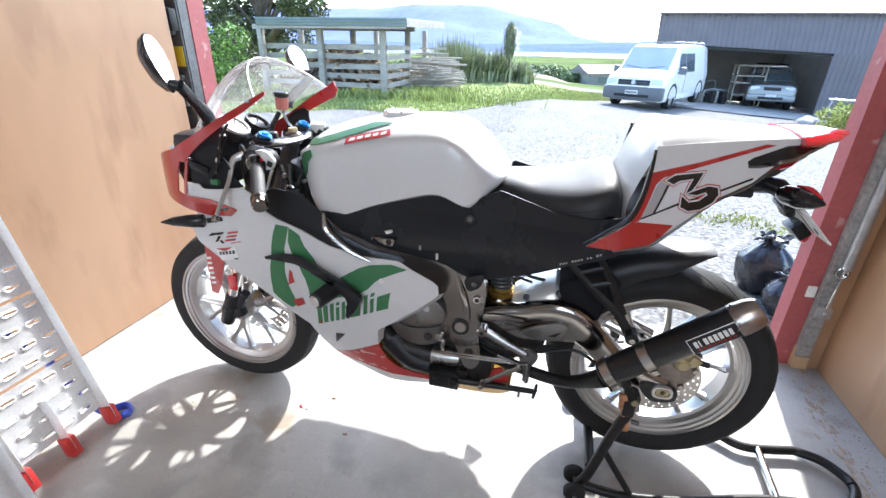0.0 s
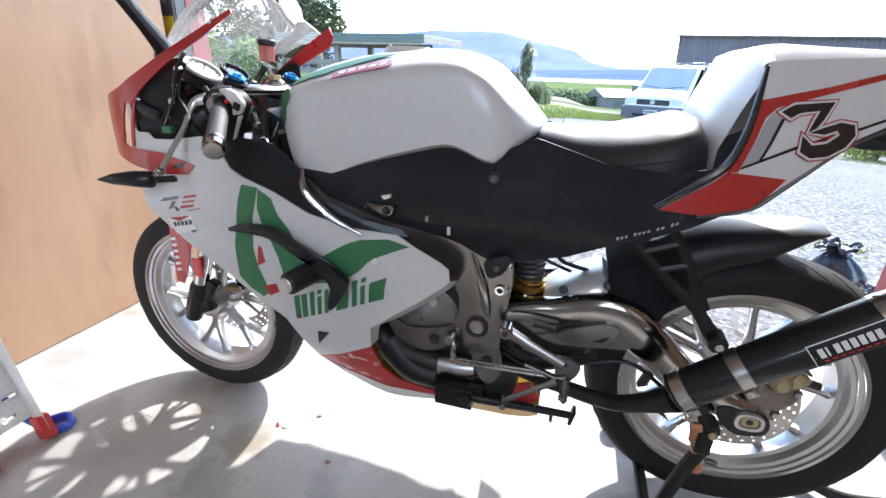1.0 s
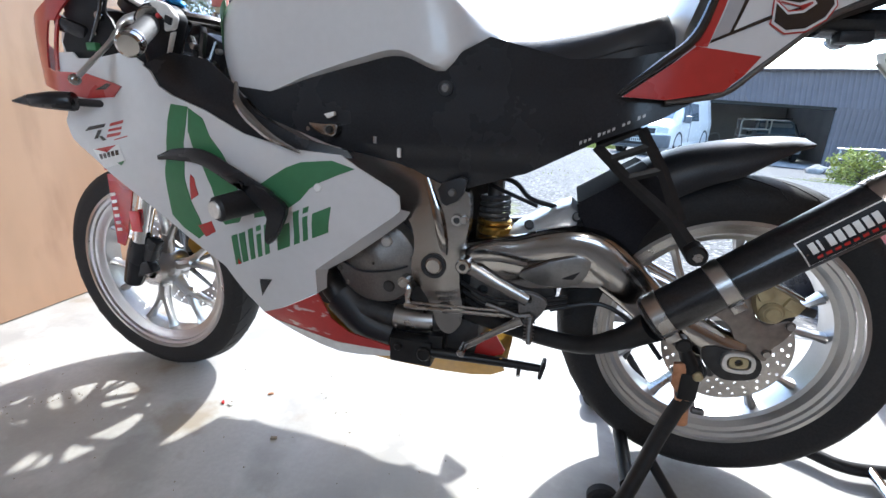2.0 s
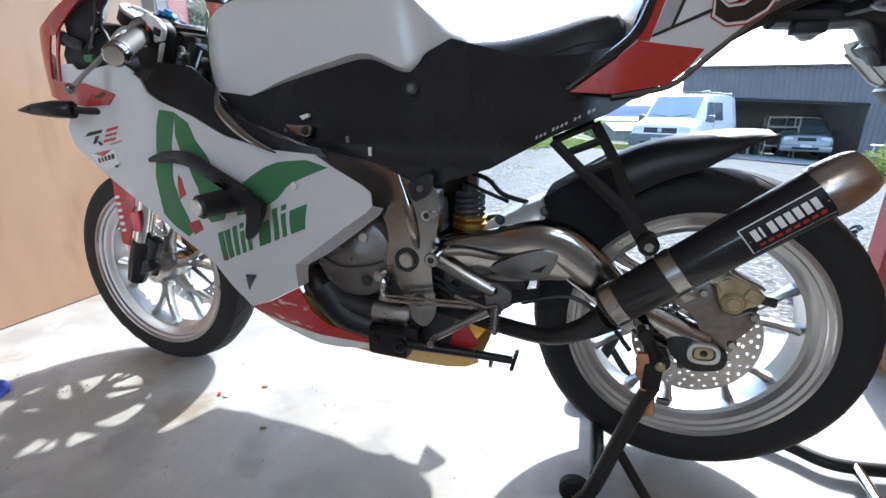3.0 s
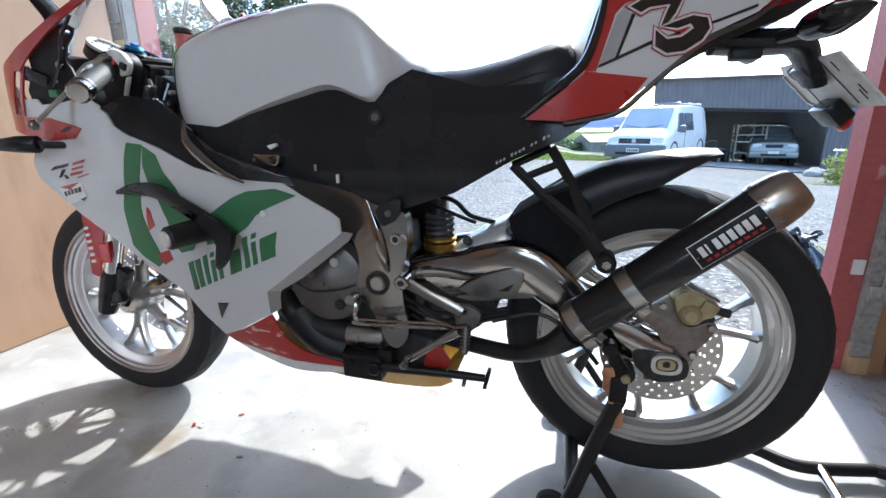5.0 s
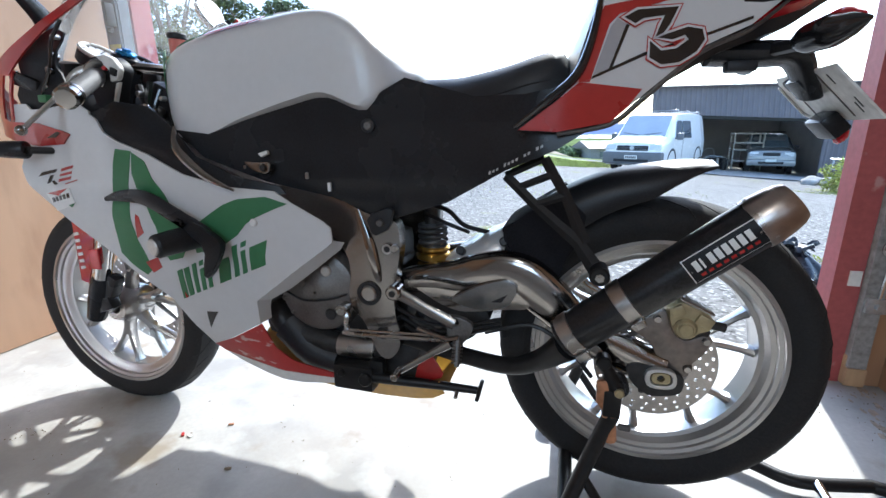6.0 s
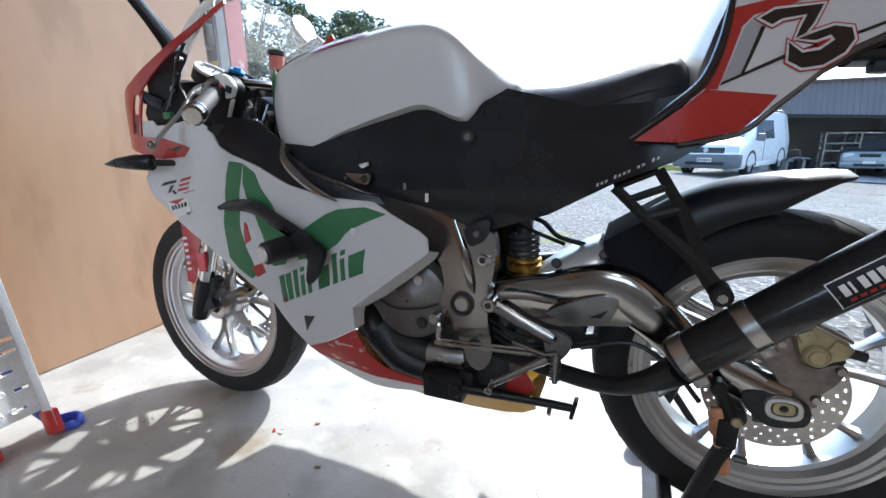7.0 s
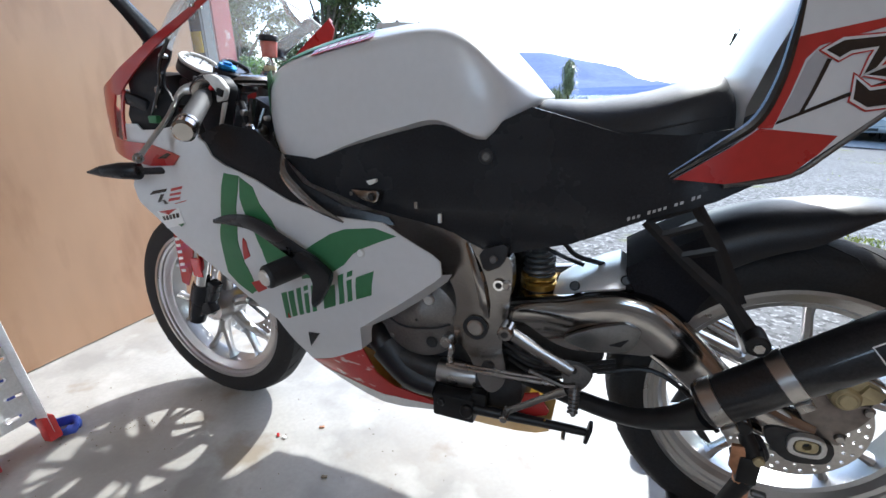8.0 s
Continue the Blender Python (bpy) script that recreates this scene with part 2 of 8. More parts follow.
M["leaf_dark"] = mat("leaf_dark", (0.085, 0.105, 0.04), 0.6, var=0.6, scale=2, bump=0, island=True)
M["hedge_leaf"] = mat("hedge_leaf", (0.14, 0.185, 0.08), 0.6, var=0.5, scale=2, bump=0, island=True)
M["leaf_yellow"] = mat("leaf_yellow", (0.34, 0.36, 0.08), 0.6, var=0.5, scale=2, bump=0, island=True)
M["flax"] = mat("flax", (0.30, 0.32, 0.19), 0.45, var=0.5, scale=2, bump=0, island=True)
M["bark"] = mat("bark", (0.13, 0.105, 0.08), 0.9, var=0.4, scale=6, bump=0.5)
M["corrugated"] = mat("corrugated", (0.165, 0.150, 0.158), 0.6, metal=0.0, spec=0.2, var=0.14, scale=1.5, bump=0.05)
M["green_roof"] = mat("green_roof", (0.19, 0.225, 0.21), 0.8, spec=0.1, var=0.2, scale=2, bump=0.05)
M["barn_inside"] = mat("barn_inside", (0.38, 0.365, 0.35), 0.85, var=0.2, scale=1.5, bump=0.1)
M["firewood"] = mat("firewood", (0.34, 0.23, 0.15), 0.85, var=0.5, scale=8, bump=0.3, island=True)
M["van_white"] = mat("van_white", (0.86, 0.86, 0.86), 0.25, var=0.04, coat=0.5, bump=0.0)
M["van_grey"] = mat("van_grey", (0.13, 0.137, 0.15), 0.5, var=0.15, bump=0.1)
M["car_glass"] = mat("car_glass", (0.12, 0.15, 0.18), 0.08, var=0.3, coat=1.0, bump=0.0, spec=1.0)
# Paler than car_glass: the sky's reflection is put into the base colour.
M["sky_painted_glass"] = mat("sky_painted_glass", (0.42, 0.46, 0.49), 0.15, metal=0.5, var=0.15, scale=1.5, coat=1.0, bump=0.0)
M["dust"] = mat("dust", (0.36, 0.29, 0.22), 0.95, var=0.35, scale=40, bump=0.2)
M["grey_board"] = mat("grey_board", (0.27, 0.26, 0.25), 0.8, var=0.4, scale=10, fine=70, bump=0.3)
M["suv_silver"] = mat("suv_silver", (0.26, 0.265, 0.27), 0.35, metal=0.4, var=0.08, coat=0.4, bump=0.0)
M["lamp_glass"] = mat("lamp_glass", (0.6, 0.62, 0.64), 0.1, var=0.1, coat=1.0, bump=0.0)
M["rock"] = mat("rock", (0.33, 0.32, 0.30), 0.9, var=0.35, scale=5, bump=0.6)
# Distance haze is painted into both ridges as a blue base colour.
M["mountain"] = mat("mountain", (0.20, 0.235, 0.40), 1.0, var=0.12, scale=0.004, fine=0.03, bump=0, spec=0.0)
M["hazed_foothill"] = mat("hazed_foothill", (0.13, 0.17, 0.31), 1.0, var=0.15, scale=0.006, fine=0.05, bump=0, spec=0.0)
M["dirt"] = mat("dirt", (0.17, 0.135, 0.09), 0.9, var=0.25, scale=1, bump=0.3)


# ---- mesh tools ----
def finish(bm, angle=38):
    bmesh.ops.remove_doubles(bm, verts=bm.verts, dist=1e-6)
    bmesh.ops.recalc_face_normals(bm, faces=bm.faces)
    lim = radians(angle)
    for f in bm.faces:
        f.smooth = True
    for e in bm.edges:
        if len(e.link_faces) == 2 and e.calc_face_angle(0) > lim:
            e.smooth = False


def thing(name, bm, material, label="", category="", group="", kind="", angle=38, m=None):
    finish(bm, angle)
    me = bpy.data.meshes.new(name)
    bm.to_mesh(me); bm.free()
    me.materials.append(M[material])
    ob = new(name, me)
    if m is not None:
        ob.matrix_world = m
    return tagged(ob, label, category, group, kind)


def part(name, bm, material, parent, label="", angle=38):
    ob = thing(name, bm, material, label, angle=angle)
    ob.parent = parent
    return ob


def empty(name, label, category, m=None, group=""):
    ob = new(name)
    if m is not None:
        ob.matrix_world = m
    return tagged(ob, label, category, group)


def add_mesh(bm, vs, fs):
    made = [bm.verts.new(v) for v in vs]
    for f in fs:
        idx = [made[i] for i in f]
        if len(set(idx)) > 2:
            try:
                bm.faces.new(idx)
            except ValueError:
                pass
    return made


def box(bm, c, s, rot=None, bev=0.0):
    t = bmesh.new()
    bmesh.ops.create_cube(t, size=1.0)
    bmesh.ops.scale(t, vec=s, verts=t.verts)
    if bev > 0:
        bmesh.ops.bevel(t, geom=list(t.edges), offset=bev, segments=2, affect="EDGES", profile=0.6)
    m = Matrix.Translation(c) @ (rot.to_4x4() if rot is not None else Matrix.Identity(4))
    bmesh.ops.transform(t, matrix=m, verts=t.verts)
    add_mesh(bm, [v.co.copy() for v in t.verts], [[v.index for v in f.verts] for f in index(t).faces])
    t.free()
    return bm


def index(t):
    t.verts.ensure_lookup_table(); t.verts.index_update()
    return t


def rot_to(d):
    return Vector(d).to_track_quat("Z", "Y").to_matrix()


def smooth_path(pts, n=6):
    """Points along a smooth line through pts."""
    P = [Vector(p) for p in pts]
    P = [2 * P[0] - P[1]] + P + [2 * P[-1] - P[-2]]
    out = []
    for i in range(1, len(P) - 2):
        for k in range(n):
            t = k / n
            a, b, c, d = P[i - 1], P[i], P[i + 1], P[i + 2]
            out.append(0.5 * (2 * b + (c - a) * t + (2 * a - 5 * b + 4 * c - d) * t * t + (3 * b - a - 3 * c + d) * t ** 3))
    out.append(P[-2])
    return out


def tube(bm, pts, r, n=10, smooth=0, flat=None, up=(0, 1, 0), cap=True):
    """A rod along pts. r: one radius or one per point; flat: (a, b) stretches its section along up and across it."""
    P = [Vector(p) for p in pts]
    R = list(r) if isinstance(r, (list, tuple)) else [r] * len(P)
    if smooth:
        k = len(P)
        P = smooth_path(P, smooth)
        R = [float(np.interp(i / smooth, range(k), R)) for i in range(len(P))]
    rings = []
    u = Vector(up)
    for i, p in enumerate(P):
        d = (P[min(i + 1, len(P) - 1)] - P[max(i - 1, 0)]).normalized()
        s = d.cross(u)
        if s.length < 1e-4:
            s = d.cross(Vector((0.3, 0.9, 0.1)))
        s.normalize()
        w = s.cross(d)
        fa, fb = flat if flat else (1, 1)
        rings.append([p + R[i] * (fa * math.cos(a) * w + fb * math.sin(a) * s) for a in [2 * math.pi * k / n for k in range(n)]])
    return loft(bm, rings, cap)


def loft(bm, rings, cap=True, closed=True):
    n = len(rings[0])
    vs = [v for ring in rings for v in ring]
    fs = []
    for i in range(len(rings) - 1):
        for k in range(n if closed else n - 1):
            a, b = i * n + k, i * n + (k + 1) % n
            fs.append((a, b, b + n, a + n))
    if cap and closed:
        fs += [tuple(range(n))[::-1], tuple((len(rings) - 1) * n + k for k in range(n))]
    add_mesh(bm, vs, fs)
    return bm


def rod(bm, a, b, r, r2=None, n=16, bev=0.0):
    """A turned bar from a to b, its ends chamfered."""
    a, b = Vector(a), Vector(b)
    r2 = r if r2 is None else r2
    d = (b - a).normalized()
    if bev > 0:
        tube(bm, [a, a + d * bev, b - d * bev, b], [r - bev, r, r2, r2 - bev], n, up=(0.13, 0.2, 0.97))
    else:
        tube(bm, [a, b], [r, r2], n, up=(0.13, 0.2, 0.97))
    return bm


def revolve(bm, prof, c, n=64, axis="y", closed=True):
    """A ring of revolution; prof: (along the axis, radius)."""
    rings = []
    for k in range(n):
        a = 2 * math.pi * k / n
        if axis == "y":
            rings.append([Vector((c[0] + r * math.cos(a), c[1] + h, c[2] + r * math.sin(a))) for h, r in prof])
        else:
            rings.append([Vector((c[0] + r * math.cos(a), c[1] + r * math.sin(a), c[2] + h)) for h, r in prof])
    m = len(prof)
    vs = [v for ring in rings for v in ring]
    fs = []
    for i in range(n):
        for k in range(m if closed else m - 1):
            j, l = (i + 1) % n, (k + 1) % m
            fs.append((i * m + k, i * m + l, j * m + l, j * m + k))
    add_mesh(bm, vs, fs)
    return bm


def chaikin(pts, it=2, w=0.2):
    for _ in range(it):
        out = []
        for i, p in enumerate(pts):
            q = pts[(i + 1) % len(pts)]
            out += [(p[0] * (1 - w) + q[0] * w, p[1] * (1 - w) + q[1] * w), (p[0] * w + q[0] * (1 - w), p[1] * w + q[1] * (1 - w))]
        pts, w = out, 0.25
    return pts


def clip(poly, ax, lim, keep_less):
    out = []
    for i, p in enumerate(poly):
        q = poly[(i + 1) % len(poly)]
        ip, iq = (p[ax] <= lim) == keep_less or p[ax] == lim, (q[ax] <= lim) == keep_less or q[ax] == lim
        if ip:
            out.append(p)
        if ip != iq:
            t = (lim - p[ax]) / (q[ax] - p[ax])
            r = [p[0] + t * (q[0] - p[0]), p[1] + t * (q[1] - p[1])]
            r[ax] = lim
            out.append(tuple(r))
    return out


from mathutils.geometry import tessellate_polygon


def panel(bm, outline, W, side=-1, thick=0.003, cell=0.02, off=0.0):
    """A moulded sheet with that outline in the x, z plane, bent to lie at the distance W(x, z) from the middle plane."""
    keys, vs, fs = {}, [], []
    for tri in tessellate_polygon([[Vector((p[0], p[1], 0)) for p in outline]]):
        T = [outline[t] for t in tri]
        area = (T[1][0] - T[0][0]) * (T[2][1] - T[0][1]) - (T[2][0] - T[0][0]) * (T[1][1] - T[0][1])
        if abs(area) < 1e-10:
            continue
        if area < 0:
            T = T[::-1]
        tx, tz = [p[0] for p in T], [p[1] for p in T]
        for i in range(math.floor(min(tx) / cell), math.floor(max(tx) / cell) + 1):
            col = clip(clip(T, 0, i * cell, False), 0, (i + 1) * cell, True)
            if len(col) < 3:
                continue
            for k in range(math.floor(min(tz) / cell), math.floor(max(tz) / cell) + 1):
                poly = clip(clip(col, 1, k * cell, False), 1, (k + 1) * cell, True)
                f = []
                for p in poly:
                    key = (round(p[0], 5), round(p[1], 5))
                    if key not in keys:
                        keys[key] = len(vs)
                        vs.append(key)
                    if keys[key] not in f:
                        f.append(keys[key])
                if len(f) > 2:
                    fs.append(f)
    n = len(vs)
    V = [(x, side * (W(x, z) + off), z) for x, z in vs]
    F = list(fs)
    if thick > 0:
        V += [(x, side * (W(x, z) + off - thick), z) for x, z in vs]
        F += [[i + n for i in f[::-1]] for f in fs]
        count = {}
        for f in fs:
            for a, b in zip(f, f[1:] + f[:1]):
                count[(a, b)] = count.get((a, b), 0) + 1
        for a, b in list(count):
            if (b, a) not in count:
                F.append([b, a, a + n, b + n])
    add_mesh(bm, V, F)
    return bm


def plate(bm, outline, y, thick, holes=(), bev=0.0):
    """A flat sheet, its outline and holes in the x, z plane, from y to y + thick."""
    t = bmesh.new()
    edges = []
    for lp in (outline, *holes):
        ring = [t.verts.new((p[0], y, p[1])) for p in lp]
        edges += [t.edges.new((ring[i], ring[(i + 1) % len(ring)])) for i in range(len(ring))]
    bmesh.ops.triangle_fill(t, use_beauty=True, use_dissolve=False, edges=edges)
    got = bmesh.ops.extrude_face_region(t, geom=list(t.faces))
    bmesh.ops.translate(t, vec=(0, thick, 0), verts=[v for v in got["geom"] if isinstance(v, bmesh.types.BMVert)])
    if bev > 0:
        ed = [e for e in t.edges if len(e.link_faces) == 2 and e.calc_face_angle(0) > 1.0]
        bmesh.ops.bevel(t, geom=ed, offset=bev, segments=2, affect="EDGES", profile=0.6)
    index(t)
    add_mesh(bm, [v.co.copy() for v in t.verts], [[v.index for v in f.verts] for f in t.faces])
    t.free()
    return bm


def circle(x, z, r, n=14):
    return [(x + r * math.cos(2 * math.pi * k / n), z + r * math.sin(2 * math.pi * k / n)) for k in range(n)]


def line(xs, ys):
    """A smooth curve through the given values."""
    m = [0.0] * len(xs)
    for i in range(len(xs)):
        a, b = max(i - 1, 0), min(i + 1, len(xs) - 1)
        m[i] = (ys[b] - ys[a]) / (xs[b] - xs[a])

    def at(x):
        x = min(max(x, xs[0]), xs[-1])
        i = 0
        while i < len(xs) - 2 and x > xs[i + 1]:
            i += 1
        h = xs[i + 1] - xs[i]
        t = (x - xs[i]) / h
        return ((2 * t ** 3 - 3 * t * t + 1) * ys[i] + (t ** 3 - 2 * t * t + t) * h * m[i] + (-2 * t ** 3 + 3 * t * t) * ys[i + 1] + (t ** 3 - t * t) * h * m[i + 1])
    return at


def NB():
    return bmesh.new()


# ---- setting ----
def slab(name, x0, x1, y0, y1, z0, z1, material, label="", kind="structure", category=""):
    return thing(name, box(NB(), ((x0 + x1) / 2, (y0 + y1) / 2, (z0 + z1) / 2), (x1 - x0, y1 - y0, z1 - z0)), material, label, category, "", kind)


WX, EX, BACK, TOP = -0.70, 2.10, -3.7, 2.45
slab("floor", WX - 0.3, EX + 0.3, BACK, 0.74, -0.15, 0.0, "concrete", "worn pale concrete garage floor with stains", category="floor")
slab("wall_west", WX - 0.1, WX, BACK, 0.66, 0.004, TOP, "plywood", "varnished plywood lining of the garage wall", category="wall")
slab("wall_east", EX, EX + 0.1, BACK, 0.575, 0.004, TOP, "plywood", "varnished plywood lining of the garage wall", category="wall")
t = NB()
for x0, x1, z0, z1 in ((WX - 0.1, 0.45, 0.0, TOP), (1.75, EX + 0.1, 0.0, TOP), (0.45, 1.75, 0.0, 1.23), (0.45, 1.75, 2.27, TOP)):
    box(t, ((x0 + x1) / 2, BACK - 0.05, (z0 + z1) / 2), (x1 - x0, 0.1, z1 - z0))
thing("wall_south", t, "barn_inside", "dark unlined back wall of the garage", "wall", "", "structure")
t = NB()
for c, q in (((1.1, 1.25), (1.34, 0.04)), ((1.1, 2.25), (1.34, 0.04)), ((0.47, 1.75), (0.04, 0.96)), ((1.73, 1.75), (0.04, 0.96)), ((1.1, 1.75), (0.05, 0.96))):
    box(t, (c[0], BACK - 0.05, c[1]), (q[0], 0.08, q[1]))
thing("window_1", t, "dirty_white", "white window frame with two panes", "window", "", "structure")
slab("wall_north", WX - 0.5, EX + 0.5, 0.62, 0.72, 2.12, TOP + 0.1, "plywood", "wall above the garage door opening", category="wall")
slab("wall_north_west_end", -1.4, -0.82, 0.79, 0.9, -0.2, TOP + 0.1, "corrugated", "outer cladding beside the door opening", category="wall")
slab("wall_north_east_end", 2.12, 2.8, 0.64, 0.74, -0.2, TOP + 0.1, "corrugated", "outer cladding beside the door opening", category="wall")
slab("ceiling", WX - 0.1, EX + 0.1, BACK, 0.72, TOP, TOP + 0.1, "barn_inside", "plain dark board ceiling of the garage", category="ceiling")

# door posts and tracks
slab("trim_west_post", -0.815, -0.705, 0.80, 0.90, -0.05, 2.12, "red_post", "red painted steel door post", category="door post")
slab("trim_east_post", 1.935, 2.005, 0.585, 0.66, -0.05, 2.12, "red_post", "red painted timber door post with chipped paint", category="door post")
b = NB()
box(b, (-0.735, 0.73, 1.06), (0.07, 0.02, 2.1)); box(b, (-0.765, 0.70, 1.06), (0.012, 0.08, 2.1)); box(b, (-0.702, 0.755, 1.06), (0.012, 0.05, 2.1))
track = empty("door_track", "dark steel roller door track with bolts and yellow tape", "door track")
part("channel", b, "track_steel", track)
for z in (0.55, 0.86, 0.98, 1.17, 1.26, 1.45):
    part("bolt", rod(NB(), (-0.735, 0.72, z), (-0.735, 0.704, z), 0.011, n=8), "galv", track)
part("tape", box(NB(), (-0.732, 0.717, 1.07), (0.055, 0.004, 0.085)), "yellow_tape", track, "yellow warning tape")
part("roller_bracket", box(NB(), (-0.72, 0.69, 1.22), (0.05, 0.04, 0.09), bev=0.006), "black_steel", track)

slab("trim_east_board", 2.006, 2.052, 0.560, 0.592, 0.06, 2.12, "grey_board", "weathered grey board beside the red post", category="trim")
slab("trim_east_block", 2.004, 2.054, 0.556, 0.592, 0.004, 0.058, "pine", "pine block under the grey board", category="trim")
slab("trim_east_lining", 2.0545, 2.098, 0.572, 0.592, 0.004, 2.12, "plywood", "plywood strip closing the wall end", category="trim")
stud = empty("door_stud", "weathered grey timber stud beside the door post", "door stud")
part("stud", box(NB(), (2.03, 0.63, 1.02), (0.045, 0.05, 2.04), bev=0.003), "old_wood", stud)
part("block", box(NB(), (2.028, 0.60, 0.05), (0.05, 0.06, 0.09), bev=0.004), "pine", stud, "pale wooden block at the floor")
part("knot_tape", box(NB(), (1.985, 0.583, 0.33), (0.03, 0.004, 0.045)), "dirty_white", stud, "scrap of white paper stuck on the paint")
strut = empty("door_gas_strut", "grey steel door spring tube with a thin rod and bracket", "door strut")
part("cylinder", rod(NB(), (2.045, 0.555, 0.44), (2.05, 0.555, 1.35), 0.017, bev=0.004), "galv", strut)
part("rod", rod(NB(), (2.037, 0.556, 0.27), (2.045, 0.555, 0.44), 0.005, n=8), "chrome", strut)
b = NB(); box(b, (2.035, 0.565, 0.26), (0.05, 0.03, 0.045), bev=0.004); rod(b, (2.035, 0.57, 0.26), (2.035, 0.535, 0.26), 0.009, n=8)
part("bracket", b, "galv", strut)
b = NB(); tube(b, [Vector((2.035 + 0.018 * math.cos(a), 0.55, 0.43 + 0.02 * math.sin(a))) for a in np.linspace(0, 2 * math.pi, 16)], 0.004, 6)
part("ring", b, "steel", strut)

# bulb in the ceiling
lamp = empty("ceiling_bulb", "bare warm light bulb on a white ceiling holder", "light bulb", Matrix.Translation((1.0, -2.4, 2.3)))
part("holder", rod(NB(), (0, 0, 0.15), (0, 0, 0.08), 0.04, 0.025, bev=0.005), "dirty_white", lamp)


# ---- ground outside ----
def ground_z(x, y):
    k = min(max((y - 2.0) / 10.0, 0.0), 1.0)
    z = -0.05 - 0.024 * max(0.0, min(y, 26) - 1.0) - 0.062 * min(max(x, 0.0), 14.0) * k
    if y > 26:
        z -= (y - 26) * 0.055
    z += 0.016 * max(0.0, min(y, 26.0) - 6.0) * min(max((1.5 - x) / 3.0, 0.0), 1.0)
    z = max(z, -16.0)
    if y < 60:
        z += 0.02 * noise.noise(Vector((x * 0.5, y * 0.5, 0))) * k
    return z


def spread(lo, hi, near, n):
    """Steps that are dense near the middle and wide far off."""
    t = np.linspace(-1, 1, n)
    s = np.sinh(t * 6.5) / math.sinh(6.5)
    return [near + (v * (hi - near) if v > 0 else v * (near - lo)) for v in s]


def sheet(bm, xs, ys, zf):
    n = len(ys)
    vs = [(x, y, zf(x, y)) for x in xs for y in ys]
    fs = [(i * n + k, (i + 1) * n + k, (i + 1) * n + k + 1, i * n + k + 1) for i in range(len(xs) - 1) for k in range(n - 1)]
    add_mesh(bm, vs, fs)
    return bm


YS = [0.74] + [0.74 + 0.35 * i for i in range(1, 60)] + [22 + 1.2 * i for i in range(1, 20)] + [48, 55, 65, 80, 100, 130, 180, 250, 340, 420, 600, 1000, 1800, 2600, 4200]
XS = sorted(set([round(v, 3) for v in spread(-3500, 3500, 2.0, 120)]))
thing("ground", sheet(NB(), XS, YS, ground_z), "gravel", "grey gravel yard with scattered weeds", "ground", "", "structure")
bpy.data.objects["ground"].data.materials.append(M["field"])
for p in bpy.data.objects["ground"].data.polygons:
    if p.center.y > 24 or p.center.x < -14 or p.center.x > 30:
        p.material_index = 1
slab("ground_west", -40, -1.0, BACK - 0.1, 0.9, -0.3, -0.12, "gravel", "gravel beside the garage", category="ground")
slab("ground_east", 2.4, 40, BACK - 0.1, 0.9, -0.3, -0.12, "gravel", "gravel beside the garage", category="ground")
slab("ground_behind", -40, 40, -60, BACK - 0.1, -0.3, -0.12, "gravel", "gravel behind the garage", category="ground")


# lawn with an uneven edge, 1 cm above the gravel
lawn_edge = line([-13, -6.5, -3.7, -1.4, 0.1, 2.0, 4.0], [5.2, 6.6, 8.0, 9.2, 13.0, 16.0, 18.5])


def lawn_near(x):
    return lawn_edge(x) + 0.25 * math.sin(x * 1.3) + 0.15 * math.sin(x * 3.1)


def lawn_z(x, y):
    return ground_z(x, y) + 0.012


b = NB()
lx = [-13 + 0.3 * i for i in range(51)]
rows = []
for x in lx:
    y0, y1 = max(2.2, lawn_near(x)), 23.0 - 0.4 * max(0, x)
    y0 = min(y0, y1 - 0.3)
    rows.append([(x, y0 + (y1 - y0) * (k / 24) ** 1.3, 0) for k in range(25)])
loft(b, [[Vector((p[0], p[1], lawn_z(p[0], p[1]))) for p in r] for r in rows], cap=False, closed=False)
thing("lawn", b, "lawn", "bright green mown lawn with dry patches", "lawn", "", "structure")


def tufts(name, spots, material, label, hgt=(0.04, 0.1), w=0.006, lean=0.5):
    vs, fs = [], []
    for x, y, z in spots:
        a, h = random.uniform(0, 6.28), random.uniform(*hgt)
        dx, dy = math.cos(a) * w, math.sin(a) * w
        lx_, ly_ = random.uniform(-1, 1) * h * lean, random.uniform(-1, 1) * h * lean
        i = len(vs)
        vs += [(x - dx, y - dy, z - 0.005), (x + dx, y + dy, z - 0.005), (x + lx_ * 0.4 + dx * 0.6, y + ly_ * 0.4 + dy * 0.6, z + h * 0.6), (x + lx_, y + ly_, z + h)]
        fs += [(i, i + 1, i + 2), (i, i + 2, i + 3)]
    me = bpy.data.meshes.new(name)
    me.from_pydata(vs, [], fs)
    me.materials.append(M[material])
    return tagged(new(name, me), label, "grass", "", "stuff")


spots = []
for _ in range(42000):
    x = random.uniform(-9, 3)
    y = lawn_near(x) + abs(random.gauss(0, 1)) * 4.5 - 0.2
    if y < 21:
        spots.append((x, y, lawn_z(x, y)))
tufts("lawn_grass", spots, "blades", "short green grass blades of the lawn", (0.02, 0.065), 0.012)
spots = []
